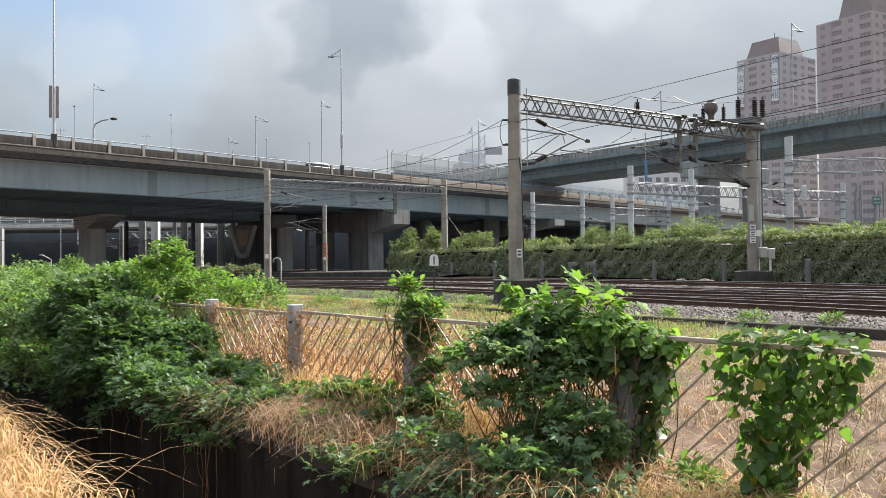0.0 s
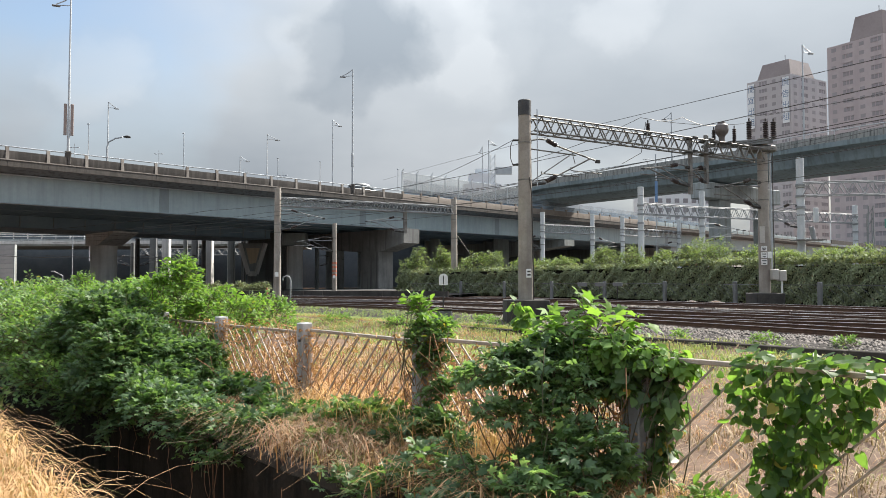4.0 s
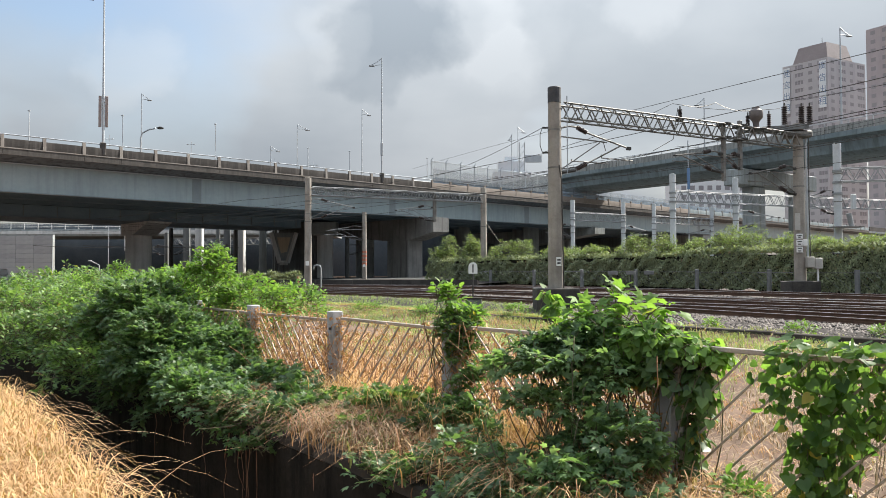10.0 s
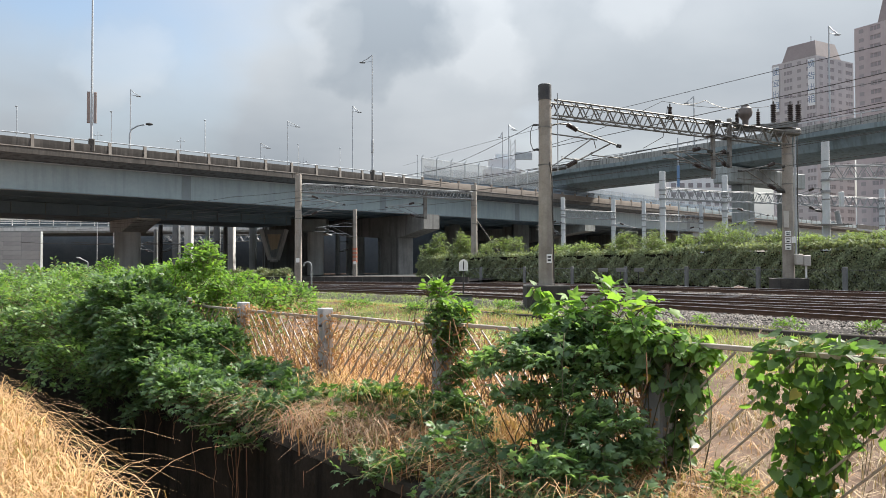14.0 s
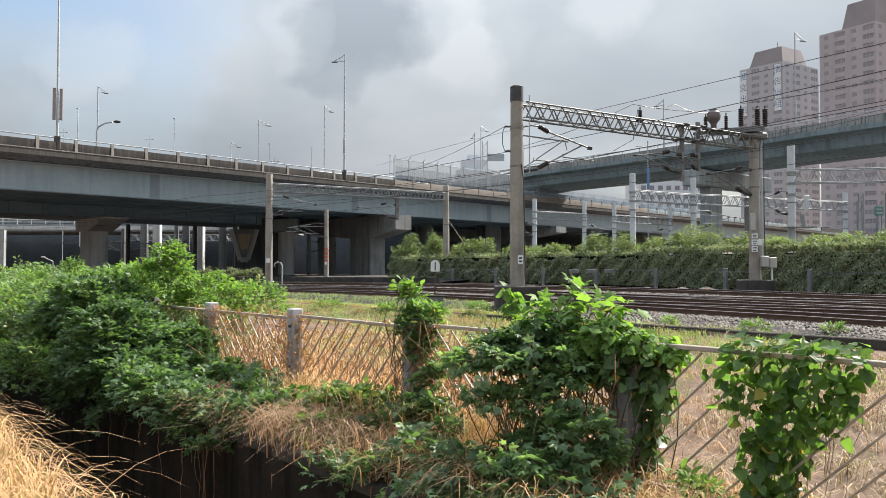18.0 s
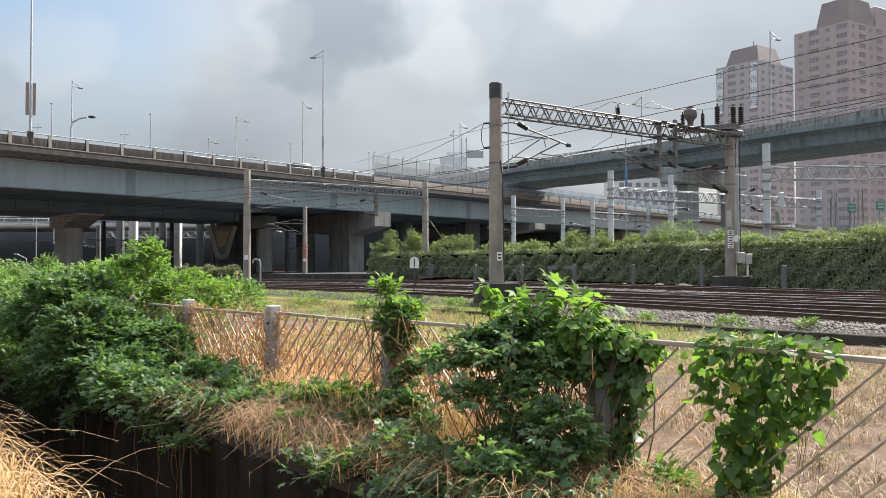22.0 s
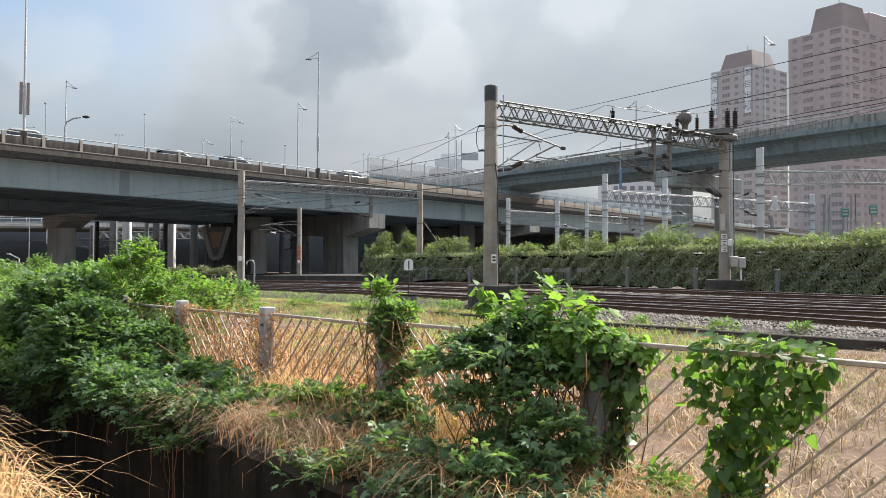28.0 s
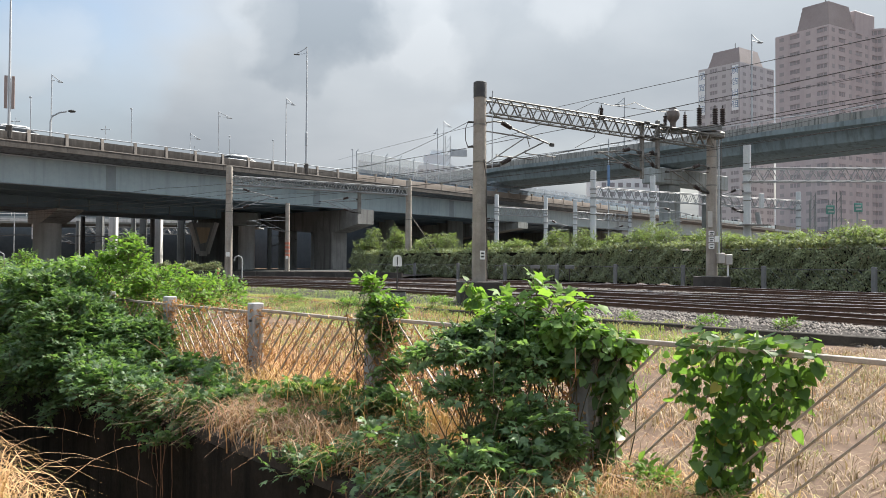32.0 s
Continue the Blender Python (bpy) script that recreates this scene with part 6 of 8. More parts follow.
shrub("dense green shrub spreading along the ditch", [(-5.2, 11.6, 0.5, 1.0, 1.0, 0.7), (-6.0, 12.9, 0.55, 1.0, 1.1, 0.75), (-5.4, 13.0, 0.8, 1.0, 1.0, 0.6), (-4.7, 10.6, 0.15, 0.8, 0.9, 0.6), (-6.7, 11.9, 0.3, 0.8, 0.9, 0.6)], 2000, 9, 0.34, 0.088, OVATE, "leaf_mid", group="ditch shrubs", stems=16)
shrub("broad green shrub on the far side of the ditch", [(-7.4, 14.4, 0.55, 1.2, 1.3, 0.75), (-8.6, 15.6, 0.6, 1.3, 1.4, 0.8), (-7.0, 15.8, 0.75, 1.3, 1.3, 0.7), (-9.6, 14.8, 0.4, 1.0, 1.0, 0.7), (-6.4, 16.6, 0.75, 1.0, 1.0, 0.62)], 1500, 9, 0.40, 0.108, OVATE, "leaf_mid", group="ditch shrubs", stems=14)
shrub("pale green shrub with upright shoots", [(-6.9, 16.2, 1.05, 0.5, 0.5, 0.5), (-7.0, 16.2, 1.45, 0.22, 0.22, 0.3), (-8.2, 17.4, 0.9, 0.8, 0.7, 0.55)], 420, 8, 0.35, 0.10, SLIM, "leaf_bright", group="ditch shrubs", stems=12, width=1.4, upward=0.9)
shrub("wide creeping green thicket beyond the fence", [(-9.5, 19.0, 0.55, 2.0, 1.8, 0.85), (-6.0, 19.6, 0.5, 1.8, 1.6, 0.85), (-12.0, 18.5, 0.6, 1.8, 2.0, 0.9), (-7.8, 21.5, 0.6, 2.0, 1.6, 0.9), (-11.2, 22.5, 0.7, 2.2, 2.0, 0.95)], 1500, 8, 0.5, 0.15, OVATE, "leaf_mid", group="thickets", stems=10)
shrub("wide green thicket behind the ditch shrubs", [(-5.0, 15.8, 0.45, 1.3, 1.3, 0.75), (-3.9, 14.3, 0.4, 1.0, 1.0, 0.65), (-5.6, 17.6, 0.5, 1.2, 1.2, 0.8)], 800, 8, 0.42, 0.11, LOBED, "leaf_mid", group="thickets", stems=10)
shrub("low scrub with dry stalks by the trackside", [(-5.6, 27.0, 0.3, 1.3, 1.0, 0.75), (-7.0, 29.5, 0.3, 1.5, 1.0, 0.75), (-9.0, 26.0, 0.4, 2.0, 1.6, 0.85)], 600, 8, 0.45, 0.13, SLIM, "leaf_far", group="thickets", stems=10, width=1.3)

# the dark leaf material stands for shade on this hanging growth
shrub("green shrub hanging down the ditch wall, darker leaf colour for its shade", [(-3.55, 9.5, -0.25, 0.35, 0.35, 0.3), (-4.35, 10.5, -0.2, 0.45, 0.4, 0.35), (-5.1, 11.5, -0.15, 0.5, 0.45, 0.4), (-5.9, 12.6, -0.1, 0.6, 0.5, 0.45), (-6.8, 13.8, 0.0, 0.6, 0.6, 0.5), (-7.8, 14.8, 0.15, 0.8, 0.8, 0.55)], 620, 8, 0.30, 0.080, LOBED, "leaf_dark", group="ditch shrubs", stems=12, upward=-0.1, droop=0.5)
shrub("green climber filling the fence panel beside the shrubs", [(-3.1, 11.0, 0.42, 0.5, 0.4, 0.42), (-2.75, 10.5, 0.4, 0.32, 0.35, 0.45), (-3.6, 11.9, 0.5, 0.5, 0.5, 0.45), (-2.72, 10.12, 0.72, 0.16, 0.2, 0.22)], 620, 8, 0.24, 0.07, OVATE, "leaf_mid", group="ditch shrubs", stems=14, inner=0.3)
# weeds on the coping and over the ditch wall
W = dict(group="weeds", stems=14, upward=0.5, inner=0.15, hang=0.1, loose=0.22)
shrub("lush lobed-leaf growth pouring over the ditch wall", [(-3.6, 9.75, 0.14, 0.5, 0.5, 0.3), (-3.0, 9.05, 0.16, 0.45, 0.45, 0.24), (-2.5, 8.45, 0.1, 0.4, 0.36, 0.2)], 560, 8, 0.27, 0.070, LOBED, "leaf_weed", group="ditch shrubs", stems=16, upward=0.15, inner=0.4)
shrub("lobed-leaf sprigs hanging into the ditch", [(-2.25, 7.75, -0.06, 0.3, 0.3, 0.14), (-1.8, 7.15, -0.15, 0.26, 0.26, 0.12)], 70, 7, 0.26, 0.075, LOBED, "leaf_weed", group="ditch shrubs", stems=12, upward=0.15, inner=0.3)
shrub("lobed-leaf weed hanging over the ditch wall", [(-2.75, 8.4, 0.18, 0.5, 0.45, 0.22), (-2.2, 7.9, 0.08, 0.42, 0.35, 0.2), (-2.9, 8.7, 0.25, 0.45, 0.45, 0.22)], 320, 7, 0.26, 0.075, LOBED, "leaf_weed", **W)
shrub("lobed-leaf clumps crowding the coping", [(-2.35, 8.15, 0.16, 0.35, 0.3, 0.2), (-2.0, 7.7, 0.1, 0.35, 0.3, 0.18), (-1.65, 7.35, 0.08, 0.32, 0.28, 0.18), (-1.4, 7.15, 0.2, 0.28, 0.24, 0.16)], 300, 7, 0.25, 0.072, LOBED, "leaf_weed", **W)
shrub("lobed-leaf weed rising before the fence bars", [(-2.0, 8.6, 0.30, 0.42, 0.26, 0.16), (-1.6, 8.1, 0.24, 0.3, 0.22, 0.14), (-1.45, 7.8, 0.2, 0.3, 0.24, 0.14)], 130, 7, 0.28, 0.088, LOBED, "leaf_weed", **W)
shrub("bright lobed-leaf weed sprawling over the coping", [(-1.0, 7.4, 0.22, 0.32, 0.26, 0.12), (-1.35, 7.2, 0.12, 0.3, 0.22, 0.12)], 75, 6, 0.26, 0.086, LOBED, "leaf_mid", **W)
shrub("lobed-leaf weed spreading among dead grass", [(-0.5, 7.0, 0.32, 0.36, 0.24, 0.12), (-0.15, 6.85, 0.24, 0.3, 0.25, 0.13), (-0.7, 6.6, 0.10, 0.3, 0.22, 0.12)], 110, 6, 0.26, 0.088, LOBED, "leaf_mid", **W)
shrub("lobed-leaf weed below the third post", [(-0.05, 6.3, 0.18, 0.34, 0.25, 0.18), (0.15, 6.1, 0.34, 0.26, 0.24, 0.16), (0.2, 6.35, 0.56, 0.14, 0.14, 0.16)], 130, 6, 0.25, 0.09, LOBED, "leaf_weed", **W)
shrub("dark lobed-leaf weed low on the ditch edge", [(-0.55, 5.7, 0.02, 0.26, 0.22, 0.13), (-0.2, 5.45, 0.08, 0.3, 0.24, 0.15), (0.3, 5.0, 0.18, 0.3, 0.25, 0.18), (0.05, 5.35, 0.26, 0.22, 0.2, 0.15)], 100, 6, 0.22, 0.072, LOBED, "leaf_weed", **W)
shrub("leafy lobed weed leaning over the coping", [(-0.62, 7.05, 0.30, 0.3, 0.2, 0.10), (-0.2, 6.75, 0.26, 0.26, 0.2, 0.12), (-0.1, 6.5, 0.12, 0.3, 0.22, 0.14), (0.18, 6.2, 0.3, 0.22, 0.2, 0.14)], 130, 6, 0.26, 0.09, LOBED, "leaf_mid", **W)
shrub("low dark lobed weed below the middle shrub", [(0.2, 5.3, 0.12, 0.34, 0.24, 0.14), (-0.35, 5.55, 0.0, 0.3, 0.24, 0.13), (0.6, 4.9, 0.15, 0.3, 0.24, 0.14), (0.3, 5.6, 0.3, 0.26, 0.22, 0.12)], 75, 6, 0.22, 0.072, LOBED, "leaf_dark", **W)
shrub("small bright weed low by the fence foot", [(1.75, 4.55, 0.16, 0.2, 0.16, 0.14), (2.05, 4.2, 0.12, 0.22, 0.18, 0.12)], 44, 6, 0.22, 0.08, OVATE, "leaf_bright", **W)
shrub("bright weed at the foot of the hanging vine", [(2.35, 3.75, 0.12, 0.25, 0.2, 0.12), (2.65, 3.5, 0.1, 0.25, 0.2, 0.12)], 36, 6, 0.2, 0.08, OVATE, "leaf_mid", **W)

# big shrub in the middle: upright stems with tiers of lobed leaves
shrub("open bluish-green shrub with lobed leaves before the fence", [(0.40, 5.2, 0.86, 0.2, 0.22, 0.10), (0.62, 5.1, 0.84, 0.22, 0.24, 0.14), (0.88, 5.1, 0.92, 0.22, 0.24, 0.12), (1.06, 5.0, 0.80, 0.18, 0.22, 0.16), (0.55, 5.0, 0.64, 0.2, 0.24, 0.12), (0.85, 4.95, 0.66, 0.2, 0.24, 0.14)], 190, 7, 0.19, 0.070, LOBED, "leaf_blue", foot=(0.72, 4.9, 0.0), group="middle shrubs", stems=34, upward=0.35, inner=0.1, hang=0.35)
shrub("lobed-leaf shrub reaching over the fence rail", [(0.62, 5.3, 0.98, 0.18, 0.2, 0.10), (0.84, 5.25, 1.03, 0.2, 0.2, 0.10), (1.04, 5.2, 1.06, 0.16, 0.18, 0.10), (0.95, 5.2, 0.88, 0.2, 0.2, 0.12)], 120, 7, 0.18, 0.075, LOBED, "leaf_weed", foot=(0.85, 5.1, 0.0), group="middle shrubs", stems=12, upward=0.4, inner=0.15, hang=0.3)
shrub("dark lobed-leaf shrub spreading below the open one", [(0.93, 4.75, 0.50, 0.24, 0.24, 0.13), (1.13, 4.7, 0.52, 0.2, 0.2, 0.14), (0.95, 4.6, 0.30, 0.26, 0.22, 0.16), (0.65, 4.5, 0.25, 0.26, 0.2, 0.18), (1.25, 4.65, 0.35, 0.14, 0.18, 0.16)], 180, 7, 0.19, 0.070, LOBED, "leaf_blue", foot=(0.95, 4.6, 0.0), group="middle shrubs", stems=24, upward=0.3, inner=0.1, hang=0.3)
shrub("twiggy dark shrub low beside the post", [(0.95, 4.35, 0.14, 0.40, 0.22, 0.2), (0.45, 4.5, 0.10, 0.35, 0.22, 0.2), (0.1, 4.7, 0.08, 0.3, 0.22, 0.16), (0.75, 4.75, 0.3, 0.3, 0.2, 0.2)], 150, 6, 0.2, 0.068, LOBED, "leaf_dark", group="middle shrubs", stems=20, inner=0.3)
# vine over the post
V_ = dict(name="vine", category="vine", group="vines", droop=0.5, upward=0.2, hang=0.9, loose=0.5)
shrub("thick green vine heaped over a fence post", [(1.0, 5.25, 0.98, 0.12, 0.16, 0.08), (1.17, 5.15, 1.03, 0.16, 0.2, 0.10), (1.36, 5.02, 1.08, 0.18, 0.2, 0.11), (1.52, 4.9, 1.03, 0.14, 0.16, 0.09), (1.68, 4.82, 0.98, 0.11, 0.12, 0.08)], 370, 6, 0.15, 0.071, HEART, "leaf_bright", foot=(1.5, 4.95, 0), stems=14, inner=0.4, **V_)
shrub("dark vine leaves hanging behind the post", [(1.25, 5.2, 0.82, 0.16, 0.16, 0.2), (1.60, 4.88, 0.72, 0.10, 0.10, 0.26), (1.58, 4.92, 0.35, 0.07, 0.08, 0.28), (1.34, 4.93, 0.82, 0.07, 0.08, 0.2), (1.40, 4.9, 0.95, 0.1, 0.08, 0.08)], 175, 6, 0.16, 0.085, HEART, "leaf_vine", foot=(1.55, 4.9, 0), stems=8, inner=0.3, **V_)
shrub("lobed shoots standing above the heaped vine", [(1.05, 5.3, 1.20, 0.16, 0.16, 0.06), (1.3, 5.2, 1.21, 0.22, 0.16, 0.06), (1.15, 5.35, 1.33, 0.12, 0.10, 0.04), (1.45, 5.15, 1.24, 0.12, 0.12, 0.04)], 22, 5, 0.26, 0.105, LOBED, "leaf_bright", foot=(1.2, 5.15, 0.4), group="vines", stems=12, upward=0.35, hang=0.1, loose=0.25)
shrub("narrow climbing shoot with heart leaves", [(0.72, 5.5, 1.32, 0.03, 0.04, 0.07), (0.77, 5.5, 1.2, 0.05, 0.05, 0.08), (0.84, 5.4, 1.08, 0.10, 0.10, 0.05)], 22, 6, 0.13, 0.080, HEART, "leaf_bright", foot=(0.86, 5.4, 0.2), name="vine", category="vine", group="vines", stems=5, upward=0.5, hang=0.9, loose=0.5)
# vine on the third post
shrub("bushy slim-leaved climber wrapped round a fence post", [(0.09, 6.70, 0.98, 0.19, 0.2, 0.16), (0.14, 6.62, 0.78, 0.14, 0.16, 0.18)], 220, 9, 0.15, 0.066, SLIM, "leaf_vine", foot=(0.05, 6.7, 0), name="vine", category="vine", group="vines", stems=8, width=1.5)
shrub("bright sunlit growth on top of the climber", [(0.14, 6.75, 1.12, 0.2, 0.16, 0.06), (0.22, 6.65, 0.98, 0.08, 0.1, 0.1)], 60, 8, 0.15, 0.07, SLIM, "leaf_bright", foot=(0.05, 6.75, 0.6), name="vine", category="vine", group="vines", stems=6, width=1.7)
shrub("upright bright shoot above the climber", [(-0.07, 6.8, 1.30, 0.12, 0.10, 0.08), (0.05, 6.8, 1.26, 0.08, 0.08, 0.08)], 20, 6, 0.22, 0.095, OVATE, "leaf_bright", foot=(0.03, 6.75, 0.6), group="vines", stems=8, upward=0.9)

# ---- dead and dry growth round the fence ----
grass("tall straw-coloured dead grass standing against the fence", strip(3.7, 4.6, 4.9, 9.4), 3800, 0.66, 0.7, 0.009, "grass_dry", wind=(-0.05, -0.12), tuft=0.1)
grass("rust-brown dead grass and stalks behind the fence", strip(4.0, 5.6, 4.5, 9.7), 2300, 0.72, 0.6, 0.009, "grass_rust", wind=(0.0, -0.05), tuft=0.12)
grass("bent dead grass on the coping and over the ditch wall", strip(3.15, 4.0, 4.9, 7.5), 1600, 0.62, 1.3, 0.008, "grass_grey", wind=(-0.12, -0.1), bow=0.75, seg=6, tuft=0.16)
grass("brown dead stalks on the ditch edge", strip(3.15, 4.2, 3.0, 8.4), 3300, 0.6, 1.2, 0.008, "grass_rust", wind=(-0.1, -0.1), bow=0.75, seg=6, tuft=0.16)
grass("green weeds among the dead grass by the fence", strip(3.1, 4.4, -1.0, 8.5), 2400, 0.42, 0.7, 0.012, "grass_green", wind=(-0.1, -0.1), tuft=0.08)
grass("flattened pale dry thatch on the ground behind the fence", strip(4.3, 13.5, -6.0, 5.0), 9000, 0.30, 2.2, 0.009, "thatch", wind=(0.0, 0.0), bow=0.96, seg=4, tuft=0.16)
grass("tangled heaps of grey-brown straw on the dry ground", strip(4.3, 13.0, -6.0, 5.0), 7000, 0.42, 1.3, 0.008, "thatch", wind=(0.05, 0.0), bow=0.9, seg=5, tuft=0.10)
grass("rust-coloured dead stalks on the ground behind the fence", strip(4.2, 13.0, -6.0, 6.5), 9000, 0.22, 1.9, 0.008, "grass_rust", wind=(0.0, 0.0), bow=0.95, tuft=0.14)
grass("scattered green tufts on the dry ground", strip(4.4, 12.5, -7.0, 6.5), 1900, 0.16, 0.9, 0.010, "grass_green", wind=(0.0, 0.0), bow=0.8, tuft=0.10)
grass("orange dead grass in the field behind the fence", strip(4.7, 8.8, 6.6, 15.0), 4600, 0.28, 1.3, 0.011, "grass_rust", wind=(0.0, -0.05), tuft=0.2)
grass("straw-coloured dead grass in the field behind the fence", strip(4.7, 9.5, 6.6, 15.0), 7500, 0.27, 1.4, 0.011, "grass_field", wind=(0.0, -0.05), tuft=0.25)
grass("yellow-green blades among the dead grass of the field", strip(4.6, 9.5, 5.0, 15.0), 3600, 0.26, 1.0, 0.011, "grass_strip", wind=(0.0, -0.05), tuft=0.2)
grass("yellow-green grass strip between the fence and the tracks", track_strip(7.0, 11.6, 8.5, 30.0), 15000, 0.27, 1.2, 0.011, "grass_strip", wind=(-0.05, -0.05), tuft=0.22)
grass("pale straw grass in the strip before the tracks", track_strip(6.5, 11.4, 8.5, 30.0), 2800, 0.32, 0.9, 0.010, "grass_dry", wind=(-0.05, -0.05), tuft=0.3)
grass("green grass tufts at the edge of the ballast", track_strip(10.0, 13.4, 8.5, 18.0), 5200, 0.24, 0.6, 0.014, "grass_green", wind=(0.0, 0.0), tuft=0.12)
grass("yellow-green grass running up to the first rails", track_strip(10.5, 15.4, 14.0, 46.0), 22000, 0.30, 1.2, 0.013, "grass_strip", wind=(-0.05, 0), bow=0.75, tuft=0.30)
grass("green grass creeping over the ballast shoulder", track_strip(12.4, 15.3, 20.0, 50.0), 11000, 0.28, 0.9, 0.016, "grass_strip", wind=(0, 0), bow=0.7, zf=bed_z, tuft=0.26)
grass("brown dead patches in the grass before the tracks", track_strip(9.2, 12.4, 15.0, 27.0), 5200, 0.26, 1.2, 0.012, "grass_rust", wind=(0, 0), bow=0.85, tuft=0.5)
for x, y in ((6.2, 17.6), (9.0, 15.6), (3.2, 21.5), (5.0, 19.0)):
    z = ground_z(x, y) + 0.2
    shrub("small green weed growing in the ballast", [(x, y, z, 0.25, 0.25, 0.18)], 26, 7, 0.25, 0.12, SLIM, "leaf_bright", group="ballast weeds", stems=4, width=1.3, upward=0.9)

grass("brown dead stalks sagging over the coping", strip(3.3, 4.1, 0.0, 2.9), 1300, 0.5, 1.2, 0.008, "grass_rust", wind=(-0.1, -0.1), bow=0.75, seg=6, tuft=0.16)
grass("tall golden stalks standing before the second panel", strip(3.6, 4.25, 3.6, 7.3), 1500, 0.75, 0.5, 0.009, "grass_dry", wind=(-0.05, -0.1), bow=0.5, seg=5, tuft=0.1)
for x, y, r in ((-0.6, 22.4, 0.5), (1.9, 20.8, 0.35), (0.4, 24.2, 0.45), (-2.6, 25.0, 0.6), (-3.8, 22.6, 0.5), (7.0, 15.0, 0.3)):
    shrub("low weed clump in the grass before the tracks", [(x, y, ground_z(x, y) + 0.14, r, r * 0.8, 0.2)], int(130 * r), 7, 0.22, 0.10, SLIM, "leaf_bright", group="trackside weeds", stems=5, width=1.5, upward=0.7)
grass("golden dead stalks among the weeds on the ditch edge", strip(3.25, 3.95, 3.0, 6.8), 1500, 0.52, 0.9, 0.008, "grass_dry", wind=(-0.12, -0.1), bow=0.65, seg=6, tuft=0.12)
grass("tangled dry stalks below the vines at the fence foot", strip(3.5, 4.5, 0.6, 3.6), 2600, 0.42, 1.1, 0.007, "grass_dry", wind=(-0.08, -0.05), bow=0.7, seg=6, tuft=0.12)
grass("yellow-green blades sprouting at the fence foot", strip(3.4, 4.6, 0.2, 3.4), 700, 0.30, 0.8, 0.012, "grass_green", wind=(-0.05, -0.05), bow=0.6, tuft=0.07)
grass("low patches of green on the dry ground by the kerb", track_strip(8.5, 11.5, 5.5, 9.5), 2600, 0.16, 0.7, 0.010, "grass_green", wind=(0, 0), tuft=0.16)

# dead vines woven through the fence
dv = thing("dead_vine", "rust-brown dead vine tangled in the fence bars", "dead vine")
tw, lv = Twigs(), Leaves()
for (p, q), k in zip(zip(FP[4:8], FP[5:9]), (30, 105, 50, 110)):
    a = RNG.uniform(0, 1, k)
    s = np.linspace(0, 1, 7)
    base = np.array(p)[None] + (np.array(q) - np.array(p))[None] * a[:, None]
    top = base + np.column_stack([RNG.normal(size=k) * 0.25, RNG.normal(size=k) * 0.25, RNG.uniform(0.5, 1.05, k)])
    pts = base[:, None] * (1 - s)[None, :, None] + top[:, None] * s[None, :, None]
    pts += RNG.normal(size=pts.shape) * 0.03
    tw.put(pts, np.full(pts.shape[:2], 0.004))
    m = k * 26
    pos = np.array(p)[None] + (np.array(q) - np.array(p))[None] * np.where(RNG.random(m) < 0.6, RNG.normal(0.0, 0.10, m) + RNG.integers(0, 2, m), RNG.random(m))[:, None].clip(0, 1)
    pos = pos + np.column_stack([RNG.normal(size=m) * 0.05, RNG.normal(size=m) * 0.05, RNG.uniform(0.25, 1.02, m)])
    lv.put(SLIM, pos, RNG.normal(size=(m, 3)) + np.array([0, 0, -0.6]), RNG.normal(size=(m, 3)), RNG.uniform(0.025, 0.065, m), 1.5)
tagged(tw.done("dead_tangle", M["vine_dead"], dv), kind="stuff")
tagged(lv.done("dead_foliage", M["grass_rust"], dv), kind="stuff")

# heart-leaved vine that hangs from the top rail, leaf by leaf
hv = thing("hanging_vine", "heart-leaved green vine draped over the fence rail", "vine")
p, q = np.array(FP[8]), np.array(FP[9])
big = mesh_np("leaf", *HEART, M["leaf_one"])
a0, a1 = 0.34, 0.68
tw = Twigs()
nst = 26
a = RNG.uniform(a0, a1, nst)
s = np.linspace(0, 1, 6)
top = p[None] + (q - p)[None] * a[:, None] + np.array([0, 0, 1.05])
low = p[None] + (q - p)[None] * (0.50 + (a - 0.52) * 0.5)[:, None] + np.column_stack([RNG.normal(size=nst) * 0.05, RNG.normal(size=nst) * 0.05, RNG.uniform(0.0, 0.5, nst)])
pts = top[:, None] * (1 - s)[None, :, None] + low[:, None] * s[None, :, None]
pts += RNG.normal(size=pts.shape) * 0.015
tw.put(pts, np.full(pts.shape[:2], 0.002))
tagged(tw.done("branchwork", M["stem"], hv), kind="stuff")
out2 = np.array([-FN.x, -FN.y, 0.0])
inner = Leaves()


def drape(z, r):
    """Where along the rail the vine hangs at a height: broad at the rail, narrow below."""
    mid = np.interp(z, [0.0, 0.42, 0.72, 1.05], [0.43, 0.45, 0.505, 0.52])
    half = np.interp(z, [0.0, 0.30, 0.45, 0.72, 0.95, 1.1], [0.040, 0.052, 0.070, 0.125, 0.175, 0.165])
    return mid + half * r


